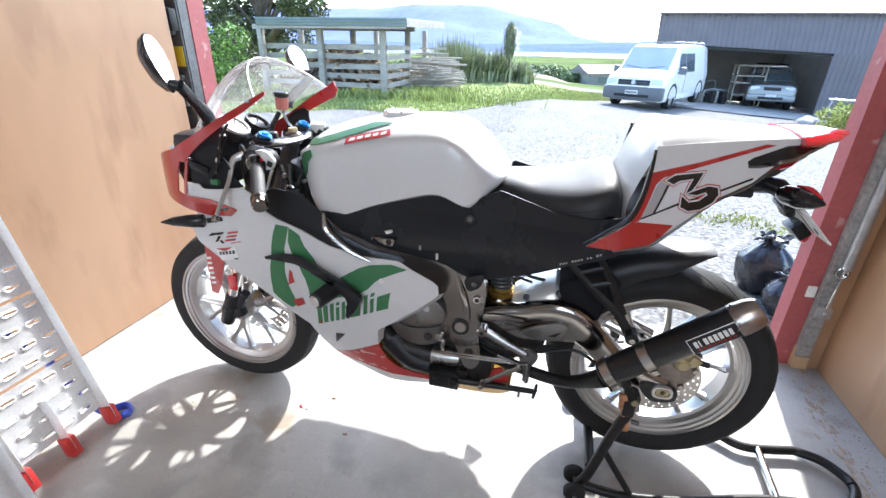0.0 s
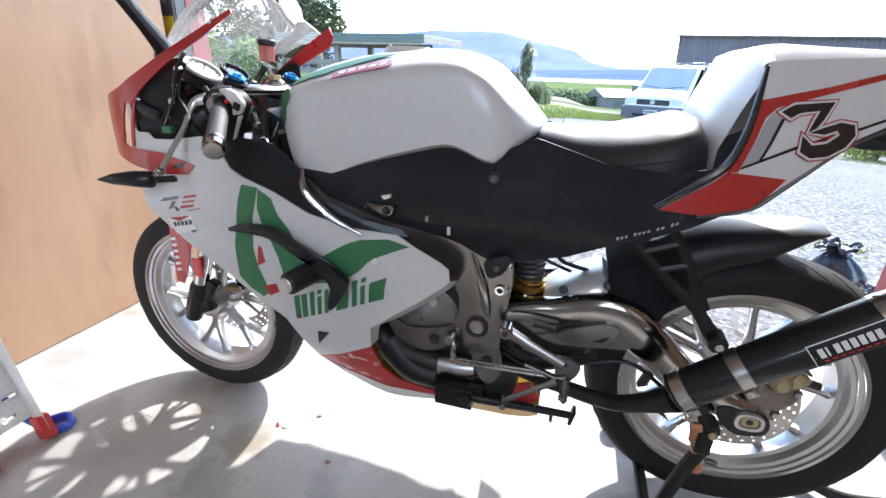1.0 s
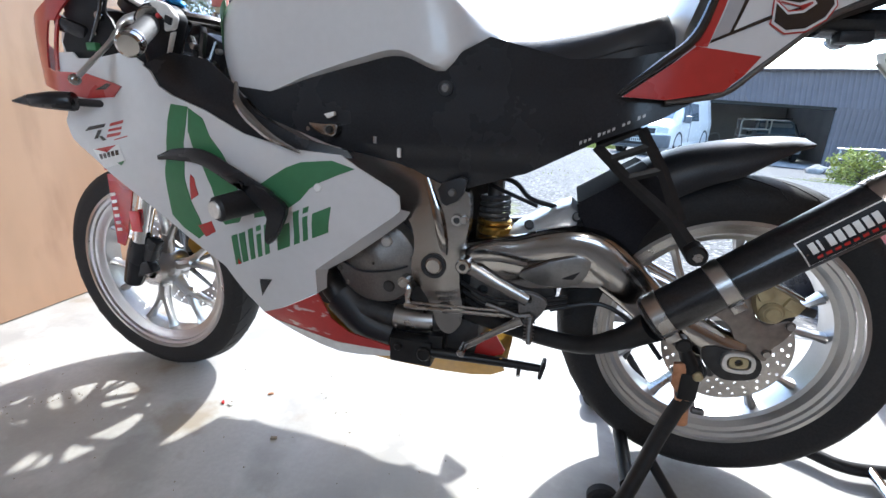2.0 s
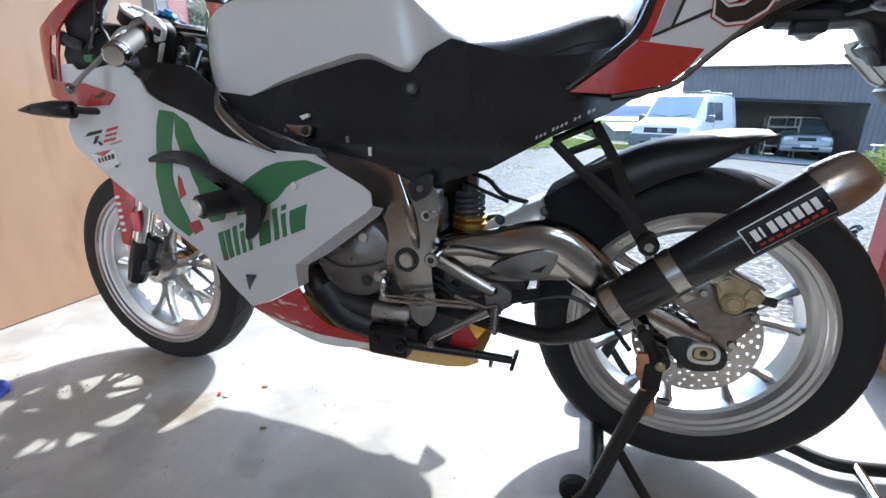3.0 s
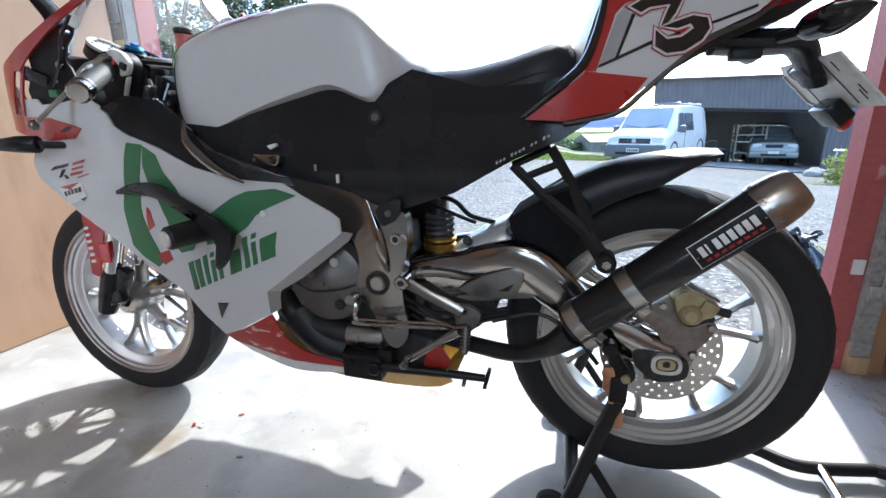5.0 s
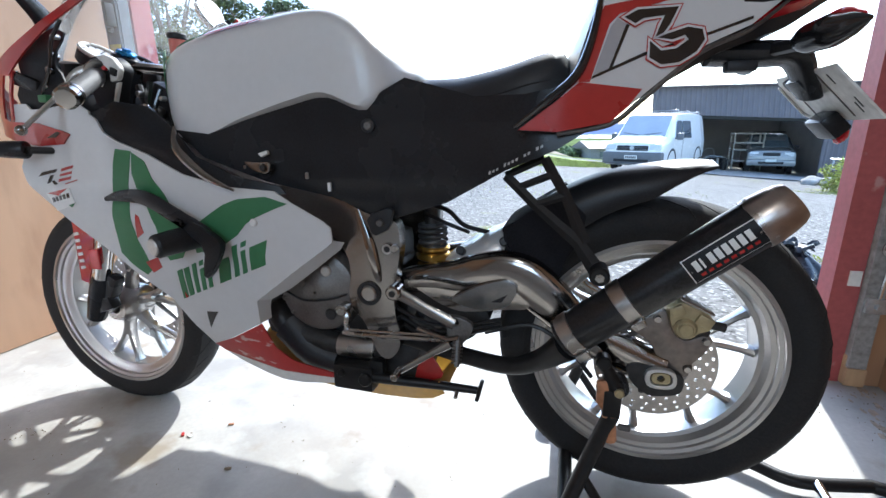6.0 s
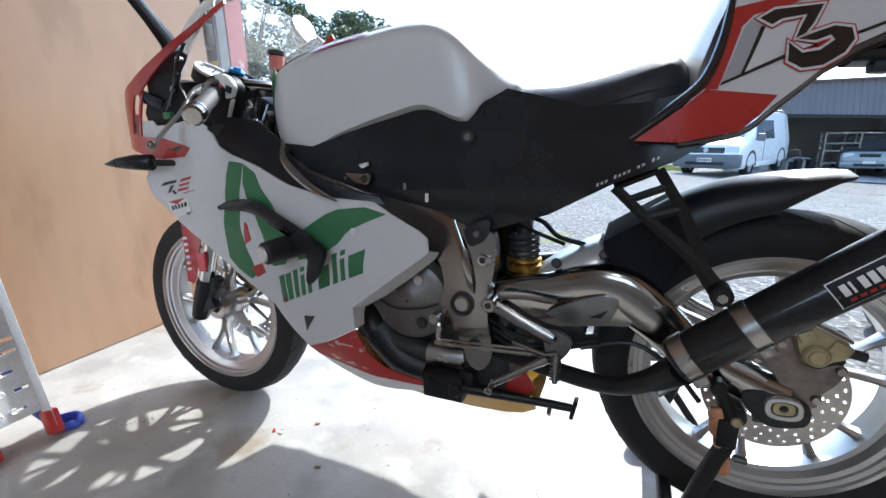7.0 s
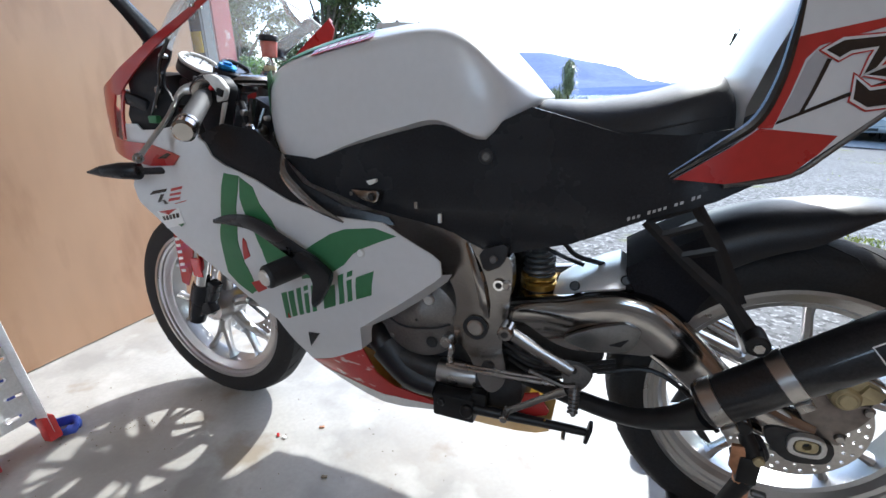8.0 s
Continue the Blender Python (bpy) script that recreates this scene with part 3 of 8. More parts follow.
for cx, cy, s, k in ((2.42, 2.66, 0.30, 260), (2.74, 2.52, 0.22, 160), (2.58, 2.80, 0.16, 80), (0.6, 6.4, 1.4, 120), (2.6, 7.4, 1.6, 160), (8.0, 12.2, 1.2, 900), (7.0, 11.2, 1.0, 500)):
    for _ in range(k):
        x, y = random.gauss(cx, s * 0.5), random.gauss(cy, s * 0.35)
        if y > 0.9:
            spots.append((x, y, ground_z(x, y)))
tufts("gravel_weeds", spots, "leaf_yellow", "yellow green weeds growing in the gravel", (0.010, 0.030), 0.006, 1.0)


def pebbles():
    vs, fs = [], []
    base = [(1, 0, 0), (0.3, 0.95, 0), (-0.8, 0.6, 0), (-0.8, -0.6, 0), (0.3, -0.95, 0), (0.1, 0, 0.8)]
    tri = [(0, 1, 5), (1, 2, 5), (2, 3, 5), (3, 4, 5), (4, 0, 5)]
    for _ in range(52000):
        y = 0.85 + (random.random() ** 1.9) * 12
        x = random.uniform(-1.5 - 0.25 * y, 2.6 + 0.55 * y)
        if lawn_near(x) < y and x < 1.5:
            continue
        s = random.uniform(0.004, 0.009) * (1 + 0.10 * y)
        a, z = random.uniform(0, 6.28), ground_z(x, y) - 0.003
        i = len(vs)
        for p in base:
            q = (p[0] * random.uniform(0.7, 1.2), p[1] * random.uniform(0.6, 1.1), p[2] * random.uniform(0.25, 0.6))
            vs.append((x + s * (q[0] * math.cos(a) - q[1] * math.sin(a)), y + s * (q[0] * math.sin(a) + q[1] * math.cos(a)), z + s * q[2]))
        fs += [tuple(i + k for k in t) for t in tri]
    me = bpy.data.meshes.new("gravel_stones")
    me.from_pydata(vs, [], fs)
    me.materials.append(M["stones"])
    tagged(new("gravel_stones", me), "loose grey crushed gravel stones", "gravel", "", "stuff")


pebbles()

# lake, then foothills and mountains with distance haze in their colour
b = NB()
sheet(b, [-3500, -1500, -600, 0, 600, 1500, 3500], [1000, 1300, 1700, 2300], lambda x, y: -15.4)
thing("lake_water", b, "water", "bright still lake water below the hills", "lake", "", "structure")


def ridge(name, y0, y1, prof, base, rough, material, label):
    top = line([p[0] for p in prof], [p[1] for p in prof])
    xs = np.linspace(prof[0][0], prof[-1][0], 150)
    b = NB()
    rows = []
    for x in xs:
        t = top(x)
        r = []
        for k in range(14):
            f = k / 13
            z = base + (t - base) * f ** 0.9 + rough * noise.fractal(Vector((x * 0.004, f * 3.0, y0 * 0.01)), 1.0, 2.0, 4) * math.sin(f * math.pi * 0.93)
            r.append(Vector((x, y0 + (y1 - y0) * f, z + rough * 0.12 * noise.noise(Vector((x * 0.02, 0, 0))) * f)))
        r.append(Vector((x, y1 + 300, base - 30)))
        rows.append(r)
    loft(b, rows, cap=False, closed=False)
    thing(name, b, material, label, "mountain", "", "structure", angle=80)


ridge("backdrop_mountains", 2300, 3500, [(-4200, 180), (-3000, 225), (-2300, 250), (-1800, 244), (-1500, 246), (-1200, 262), (-950, 268), (-600, 262), (-330, 203), (-80, 148), (50, 72), (240, 46), (500, 50), (1200, 40), (2600, 90), (4200, 120)], -25, 45, "mountain", "mountain range across the lake, blue haze painted in")
ridge("backdrop_foothills", 1900, 2250, [(-3500, 14), (-1500, 18), (-400, 12), (0, 18), (250, 26), (500, 22), (900, 30), (1800, 24), (3500, 30)], -25, 8, "hazed_foothill", "lower hills at the far lake shore, blue haze painted in")


# ---- plants ----
def leaves(bm_v, bm_f, c, rad, n, size, hollow=0.35):
    for _ in range(n):
        d = Vector((random.gauss(0, 1), random.gauss(0, 1), random.gauss(0, 1))).normalized()
        r = random.uniform(hollow, 1.0) ** 0.6
        p = Vector(c) + Vector((d.x * rad[0], d.y * rad[1], d.z * rad[2])) * r
        u = Vector((random.gauss(0, 1), random.gauss(0, 1), random.gauss(0, 0.7))).normalized()
        v = u.cross(Vector((random.gauss(0, 1), random.gauss(0, 1), random.gauss(0, 1)))).normalized()
        s = size * random.uniform(0.6, 1.3)
        i = len(bm_v)
        bm_v += [p - u * s, p + v * s * 0.45, p + u * s, p - v * s * 0.45]
        bm_f.append((i, i + 1, i + 2, i + 3))


def tree(name, x, y, height, clumps, leaf, label, category, trunk=0.12, leaf_size=0.07, per=260):
    z = ground_z(x, y)
    ob = empty(name, label, category, Matrix.Translation((x, y, z)))
    b = NB()
    tube(b, [(0, 0, -0.1), (0.03, 0.02, height * 0.3), (-0.04, 0.03, height * 0.55), (0, 0, height * 0.8)], [trunk, trunk * 0.8, trunk * 0.55, trunk * 0.2], 8, smooth=3)
    for cx, cy, cz, r in clumps:
        tube(b, [(0, 0, min(cz * 0.45, height * 0.5)), (cx * 0.5, cy * 0.5, cz * 0.75), (cx, cy, cz)], [trunk * 0.5, trunk * 0.3, trunk * 0.08], 6, smooth=2)
    part("trunk", b, "bark", ob)
    vs, fs = [], []
    for cx, cy, cz, r in clumps:
        leaves(vs, fs, (cx, cy, cz), (r, r, r * 0.8), int(per * (r / 0.5) ** 1.6), leaf_size)
    me = bpy.data.meshes.new("crown")
    me.from_pydata([tuple(v) for v in vs], [], fs)
    me.materials.append(M[leaf])
    c = new("crown", me)
    c.parent = ob
    return ob


def clumps(n, rx, ry, z0, z1, r):
    return [(random.uniform(-rx, rx), random.uniform(-ry, ry), random.uniform(z0, z1), r * random.uniform(0.6, 1.2)) for _ in range(n)]


tree("shrub", -7.0, 8.6, 1.9, clumps(20, 0.55, 0.5, 0.2, 1.65, 0.42), "leaf", "lush bright green shrub beside the garage", "shrub", 0.06, 0.05, 620)
tree("shrub", -9.0, 11.8, 2.6, clumps(16, 0.8, 0.6, 0.3, 2.4, 0.5), "leaf_dark", "dark green shrub behind the woodshed", "shrub", 0.06, 0.06, 380)
tree("tree", -10.4, 15.5, 6.4, clumps(34, 2.0, 1.5, 1.3, 5.9, 0.75), "leaf_dark", "tall dense tree with olive green foliage", "tree", 0.16, 0.075, 480)
tree("tree", -13.5, 14.0, 7.0, clumps(30, 2.2, 1.6, 1.3, 6.4, 0.8), "leaf_dark", "tall dense tree with olive green foliage", "tree", 0.16, 0.075, 480)
tree("shrub", 8.1, 12.6, 0.9, clumps(13, 0.75, 0.5, 0.1, 0.75, 0.32), "leaf_yellow", "low yellow green bush beside the gate", "shrub", 0.03, 0.05, 500)


def flax(name, x, y, h, w, n, label, material="flax", trunk=0.0, column=0.0):
    """Sword-shaped leaves that rise from one foot and bend over."""
    z = ground_z(x, y)
    ob = empty(name, label, "flax bush" if not trunk else "cabbage tree", Matrix.Translation((x, y, z)))
    vs, fs = [], []
    for _ in range(n):
        a = random.uniform(0, 6.28)
        lean = random.uniform(0.05, 1.0) * (1.0 if not trunk else 1.6)
        L = h * random.uniform(0.6, 1.0)
        bx, by = random.gauss(0, w * 0.25), random.gauss(0, w * 0.25)
        wid = 0.042 * random.uniform(0.7, 1.3) * (1 if not trunk else 0.7)
        dx, dy = math.cos(a), math.sin(a)
        foot_z = trunk + random.random() ** 0.8 * column
        i = len(vs)
        for k in range(4):
            t = k / 3
            q = Vector((bx + dx * w * lean * t ** 1.6, by + dy * w * lean * t ** 1.6, foot_z + L * (t - (0.55 if not trunk else 0.8) * lean * t * t)))
            ww = wid * (1 - t) if k else wid * 0.6
            vs += [q + Vector((-dy, dx, 0)) * ww, q - Vector((-dy, dx, 0)) * ww]
        fs += [(i, i + 1, i + 3, i + 2), (i + 2, i + 3, i + 5, i + 4), (i + 4, i + 5, i + 7, i + 6)]
    me = bpy.data.meshes.new("leaf_fan")
    me.from_pydata([tuple(v) for v in vs], [], fs)
    me.materials.append(M[material])
    c = new("leaf_fan", me)
    c.parent = ob
    if trunk:
        part("trunk", tube(NB(), [(0, 0, -0.1), (0.03, 0, trunk * 0.5), (0, 0, trunk + column)], [0.06, 0.05, 0.04], 8), "bark", ob)
    return ob


flax("flax_bush", -3.65, 18.6, 2.15, 1.35, 1900, "large grey green flax bush on the lawn")
flax("flax_bush", -2.9, 19.4, 1.9, 1.05, 1200, "large grey green flax bush on the lawn")
flax("flax_bush", -2.0, 20.0, 1.7, 0.95, 1000, "upright grey green flax bush on the lawn")
flax("flax_bush", -0.9, 20.6, 1.15, 0.8, 600, "small flax bush with pale flower stalks")
flax("cabbage_tree", -1.4, 19.6, 0.5, 0.30, 2200, "cabbage tree with a tall shaggy head of narrow leaves", "flax", 0.95, 1.15)
# far hedges, houses and fields
for hx, hy, n, rx, h in ((-6, 60, 20, 10, 1.6), (10, 75, 22, 14, 2.0), (26, 80, 20, 14, 2.2), (-25, 75, 24, 16, 2.2), (4, 46, 10, 3, 1.0), (46, 90, 22, 18, 2.6)):
    vs, fs = [], []
    for _ in range(n * 3):
        cx, cy, r = hx + random.uniform(-rx, rx), hy + random.uniform(-2, 2), random.uniform(0.6, 1.3) * h * 0.5
        leaves(vs, fs, (cx, cy, ground_z(cx, cy) + r * 0.6), (r * 1.3, r, r), 90, 0.25)
    me = bpy.data.meshes.new("hedge")
    me.from_pydata([tuple(v) for v in vs], [], fs)
    me.materials.append(M["hedge_leaf"])
    tagged(new("hedge", me), "distant line of dark green hedge trees", "hedge", "", "stuff")


def cottage(x, y, w, d, h, turn, roof_mat, label):
    ob = empty("house", label, "house", pose(x, y, ground_z(x, y), 0, 0, turn))
    part("wall", box(NB(), (0, 0, h / 2 - 0.3), (w, d, h + 0.6)), "grey_board", ob)
    b = NB()
    add_mesh(b, [(-w / 2 - 0.3, -d / 2 - 0.3, h), (w / 2 + 0.3, -d / 2 - 0.3, h), (w / 2 + 0.3, d / 2 + 0.3, h), (-w / 2 - 0.3, d / 2 + 0.3, h), (-w / 2 - 0.3, 0, h * 1.55), (w / 2 + 0.3, 0, h * 1.55)],
             [(0, 1, 5, 4), (2, 3, 4, 5), (0, 4, 3), (1, 2, 5), (0, 3, 2, 1)])
    part("roof", b, roof_mat, ob)
    for k in (-0.25, 0.25):
        part("window", box(NB(), (w * k, -d / 2 - 0.01, h * 0.55), (w * 0.2, 0.06, h * 0.4)), "car_glass", ob)


cottage(5.2, 46, 6.0, 4.0, 1.2, 20, "corrugated", "low house with a dark grey roof down the slope")
b = NB()
sheet(b, [-4 + 0.4 * i for i in range(16)], [30 + 0.5 * i for i in range(14)], lambda x, y: ground_z(x, y) - 0.1 + 0.35 * math.exp(-((x + 0.5) / 1.8) ** 2 - ((y - 33) / 1.5) ** 2))
thing("earth_mound", b, "dirt", "low tan earth mound past the lawn", "mound", "", "structure")


# ---- the motorcycle ----
bike = empty("motorcycle", "white, red and green sport motorcycle on a rear paddock stand", "motorcycle")
FW, RW = (0.0, 0.0, 0.286), (1.345, 0.0, 0.328)


def wheel(name, c, R, w, Rt, tw, steer, label):
    """Rim with split spokes, and its tyre."""
    b = NB()
    half = [(w, R), (w, R - 0.007), (w - 0.005, R - 0.009), (w - 0.007, R - 0.016), (w - 0.012, R - 0.018), (w - 0.014, R - 0.026), (w * 0.55, R - 0.033), (w * 0.5, R - 0.041), (w * 0.12, R - 0.043)]
    outer = [(-w, R), (-w + 0.006, R), (-w + 0.009, R - 0.006), (-w * 0.55, R - 0.014), (0, R - 0.016), (w * 0.55, R - 0.014), (w - 0.009, R - 0.006), (w - 0.006, R)]
    prof = outer + half + [(-h, r) for h, r in half[::-1]][:-1]
    revolve(b, prof, c, 96)
    rim = part(name, b, "silver_rim", bike, label)
    b = NB()
    revolve(b, [(-0.05, 0.018), (-0.05, 0.036), (-0.025, 0.05), (0.025, 0.05), (0.05, 0.036), (0.05, 0.018)], c, 32)
    part("hub", b, "silver_rim", rim)
    P = lambda r, ang, y=0.0: Vector((c[0] + r * math.cos(ang), c[1] + y, c[2] + r * math.sin(ang)))
    for k in range(6):
        a = 2 * math.pi * k / 6 + 0.26
        part("spoke_root", tube(NB(), [P(0.04, a), P(0.075, a), P(0.1, a)], [0.017, 0.014, 0.015], 8, flat=(1.25, 1.0)), "silver_rim", rim)
        for s in (-1, 1):
            part("spoke", tube(NB(), [P(0.085, a + 0.05 * s), P(0.125, a + 0.13 * s), P(0.165, a + 0.2 * s), P(R - 0.036, a + 0.225 * s)], [0.011, 0.0095, 0.009, 0.014], 8, smooth=3, flat=(1.35, 0.85)), "silver_rim", rim)
    b = NB()
    tp = [(-w + 0.004, R - 0.006), (-w - 0.001, R + 0.002), (-tw * 0.93, R + 0.014), (-tw, R + (Rt - R) * 0.42), (-tw * 0.97, R + (Rt - R) * 0.62), (-tw * 0.80, R + (Rt - R) * 0.82), (-tw * 0.45, Rt - 0.006), (0, Rt)]
    prof = tp + [(-h, r) for h, r in tp[-2::-1]] + [(w - 0.02, R - 0.012), (-w + 0.02, R - 0.012)]
    revolve(b, prof, c, 120)
    tyre = part("tyre", b, "rubber", rim, "black rubber tyre with a worn tread")
    # tread grooves: thin dark blades lying in the shoulder
    for k in range(30):
        a = 2 * math.pi * k / 30
        for s in (-1, 1):
            b = NB()
            pts = []
            for u in range(5):
                h = s * tw * (0.97 - 0.19 * u)
                r = float(np.interp(abs(h), [0, tw * 0.45, tw * 0.8, tw * 0.97, tw], [Rt, Rt - 0.006, R + (Rt - R) * 0.82, R + (Rt - R) * 0.62, R + (Rt - R) * 0.42])) - 0.0005
                ang = a + 0.05 * s + 0.05 * u
                pts.append(Vector((c[0] + r * math.cos(ang), c[1] + h, c[2] + r * math.sin(ang))))
            tube(b, pts, [0.0012, 0.002, 0.002, 0.002, 0.0012], 5)
            part("tread_groove", b, "rubber", tyre)
    return rim


front = wheel("front_wheel", FW, 0.224, 0.045, 0.286, 0.049, 0, "silver cast alloy front wheel")
rear = wheel("rear_wheel", RW, 0.228, 0.057, 0.300, 0.072, 0, "silver cast alloy rear wheel")
part("axle_nut", rod(NB(), (0, -0.115, 0.287), (0, 0.115, 0.287), 0.012, bev=0.003), "steel", front)


def disc(c, y, ro, ri, rings, parent, label):
    holes = []
    for rr, n, ph in rings:
        holes += [circle(c[0] + rr * math.cos(ph + 2 * math.pi * k / n), c[2] + rr * math.sin(ph + 2 * math.pi * k / n), 0.0033, 8) for k in range(n)]
    b = plate(NB(), circle(c[0], c[2], ro, 72), y, 0.0045, [circle(c[0], c[2], ri, 48)] + holes)
    d = part("brake_disc", b, "disc_steel", parent, label)
    for k in range(6):
        a = 2 * math.pi * k / 6
        part("carrier_arm", tube(NB(), [(c[0] + 0.03 * math.cos(a), y + 0.004, c[2] + 0.03 * math.sin(a)), (c[0] + (ri + 0.004) * math.cos(a + 0.3), y + 0.003, c[2] + (ri + 0.004) * math.sin(a + 0.3))], [0.011, 0.007], 6), "cast", d)


disc(RW, -0.083, 0.107, 0.062, [(0.099, 30, 0), (0.088, 22, 0.1), (0.077, 22, 0.25), (0.07, 12, 0.0)], rear, "drilled steel rear brake disc")
disc(FW, 0.066, 0.148, 0.105, [(0.14, 34, 0), (0.129, 30, 0.1), (0.117, 26, 0.2)], front, "drilled steel front brake disc")


# side surfaces: distance of the bodywork from the middle plane
def W_fairing(x, z):
    a = 1 - 0.95 * max(0, x - 0.3) ** 2
    if x < 0.12:
        a *= math.sqrt(max(0.02, 1 - ((0.12 - x) / 0.225) ** 2))
    k = 2.96 * (1 - 0.62 * min(max((x - 0.42) / 0.2, 0), 1))
    crease = 0.006 * math.exp(-((z - 0.60 + 0.25 * (x - 0.3)) / 0.03) ** 2)
    return 0.24 * a * max(1 - k * max(0, 0.62 - z) ** 2 - 4.2 * max(0, z - 0.78) ** 2, 0.3) + crease + 0.0012 * math.sin(26 * x + 9 * z) * math.sin(31 * z - 7 * x)


def W_tail(x, z):
    return 0.228 - 0.34 * max(0, x - 1.16) - 0.25 * max(0, z - 0.85) - 0.4 * max(0, 0.79 - z) * max(0, x - 1.1)


def W_cover(x, z):
    return min(0.156 + (0.35 if x < 0.8 else 0.5) * (x - 0.8) ** 2, 0.206) - 0.12 * max(0, 0.66 - z) + 0.006 * math.sin(min(max((z - 0.62) / 0.14, 0), 1) * math.pi)


tank_bottom = line([0.33, 0.385, 0.408, 0.435, 0.50, 0.58, 0.68, 0.745, 0.82, 0.852, 0.895], [0.865, 0.815, 0.772, 0.742, 0.742, 0.772, 0.802, 0.814, 0.790, 0.816, 0.845])
tank_top = line([0.33, 0.375, 0.43, 0.52, 0.62, 0.72, 0.79, 0.845, 0.88, 0.895], [0.872, 0.913, 0.940, 0.962, 0.975, 0.975, 0.954, 0.904, 0.865, 0.848])
tank_half = line([0.33, 0.385, 0.415, 0.455, 0.60, 0.72, 0.81, 0.855, 0.895], [0.075, 0.146, 0.172, 0.190, 0.182, 0.175, 0.173, 0.154, 0.08])


def tank_crease(x):
    """Height at which the tank's side turns into its shoulder."""
    return tank_top(x) - min((0.046 - 0.020 * min(max((x - 0.60) / 0.15, 0.0), 1.0)) * tank_half(x) / 0.18, 0.45 * (tank_top(x) - tank_bottom(x)))


def Z_tank(x, y):
    zc = tank_crease(x)
    return zc + (tank_top(x) - zc) * (1 - min(abs(y) / (0.93 * tank_half(x)), 1) ** 2.2)


b = NB()
rings = []
for x in [0.331 + 0.0149 * i for i in range(38)] + [0.893]:
    zb, zt, w = tank_bottom(x), tank_top(x), tank_half(x)
    zc = tank_crease(x)
    soft = min(max((x - 0.835) / 0.05, 0.0), 1.0)
    half = []
    for k in range(21):
        th = math.pi / 2 * k / 20
        old = (w * math.cos(th) ** 0.62, zb + (zt - zb) * math.sin(th) ** 0.82)
        if k < 10:
            q = (w * (0.985 - 0.045 * (k / 10) ** 3), zb + (zc - 0.004 - zb) * k / 10)
        elif k == 10:
            q = (w * 0.925, zc + 0.001)
        else:
            y = 0.91 * w * (1 - (k - 11) / 9)
            q = (y, Z_tank(x, y))
        half.append((q[0] * (1 - soft) + old[0] * soft, q[1] * (1 - soft) + old[1] * soft))
    for _ in range(2):
        half = [half[0]] + [((half[i - 1][0] + 2 * half[i][0] + half[i + 1][0]) / 4, (half[i - 1][1] + 2 * half[i][1] + half[i + 1][1]) / 4) for i in range(1, 20)] + [half[20]]
    ring = [Vector((x, -p, z)) for p, z in half] + [Vector((x, p, z)) for p, z in half[-2::-1]]
    ring += [Vector((x, w * 0.9, zb - 0.008)), Vector((x, -w * 0.9, zb - 0.008))]
    rings.append(ring)
loft(b, rings)
tank = part("fuel_tank", b, "white_paint", bike, "glossy white painted fuel tank", angle=60)


def on_tank(name, pts, material, label, s, lift):
    """A thin sticker on the tank's shoulder, its outline in x and distance from the middle."""
    b = panel(NB(), pts, Z_tank, 1, 0.001, 0.008, lift)
    for v in b.verts:
        v.co = Vector((v.co.x, s * v.co.z, v.co.y))
    part(name, b, material, tank, label)


for s in (-1, 1):
    on_tank("tank_stripe", [(0.372, 0.080), (0.384, 0.112), (0.402, 0.130), (0.424, 0.145), (0.440, 0.150), (0.48, 0.150), (0.53, 0.136), (0.612, 0.098), (0.564, 0.084), (0.517, 0.106), (0.464, 0.120), (0.42, 0.118), (0.395, 0.095), (0.385, 0.07)], "green_paint", "green stripe round the tank's front edge", s, 0.0025)
    part("tank_stripe", panel(NB(), [(0.352, 0.862), (0.362, 0.842), (0.382, 0.818), (0.397, 0.835), (0.402, 0.862), (0.425, 0.884), (0.42, 0.898), (0.385, 0.884)], lambda x, z: tank_half(x) * 0.985 - 0.10 * max(0, z - 0.86), s, 0.002, 0.008, 0.002), "green_paint", tank, "green stripe down the tank's front corner")
    on_tank("tank_badge", [(0.508, 0.150), (0.615, 0.128), (0.624, 0.152), (0.513, 0.172)], "red_paint", "red badge with white bars", s, 0.0032)
    for k in range(5):
        x0, y0 = 0.521 + 0.019 * k, 0.1545 - 0.0036 * k
        on_tank("badge_bar", [(x0, y0), (x0 + 0.013, y0 - 0.0025), (x0 + 0.0135, y0 + 0.007), (x0 + 0.0005, y0 + 0.0095)], "lettering", "white bar on the badge", s, 0.0040)
b = NB()
revolve(b, [(0.0, 0.0005), (0.0, 0.045), (-0.012, 0.05), (-0.02, 0.05), (-0.02, 0.0005)], (0.60, 0, 0.9795), 32, "z")
cap = part("fuel_cap", b, "white_paint", tank, "round filler cap")
for k in range(5):
    a = 2 * math.pi * k / 5
    part("cap_screw", rod(NB(), (0.6 + 0.04 * math.cos(a), 0.04 * math.sin(a), 0.976), (0.6 + 0.04 * math.cos(a), 0.04 * math.sin(a), 0.983), 0.004, n=8), "steel", cap)

# seat
seat_top = line([0.885, 0.93, 0.98, 1.06, 1.12, 1.148, 1.162], [0.842, 0.842, 0.842, 0.855, 0.872, 0.877, 0.855])
seat_half = line([0.885, 0.95, 1.02, 1.10, 1.162], [0.10, 0.135, 0.168, 0.186, 0.165])
b = NB()
rings = []
for x in [0.886 + 0.0138 * i for i in range(21)]:
    zt, w = seat_top(x), seat_half(x)
    ring = []
    for k in range(17):
        th = math.pi * k / 16
        c, s = math.cos(th), math.sin(th)
        ring.append(Vector((x, -w * math.copysign(abs(c) ** 0.5, c), zt - 0.075 + 0.075 * s ** 0.6)))
    rings.append(ring)
loft(b, rings)
seat = part("seat", b, "vinyl", bike, "black vinyl rider seat", angle=60)
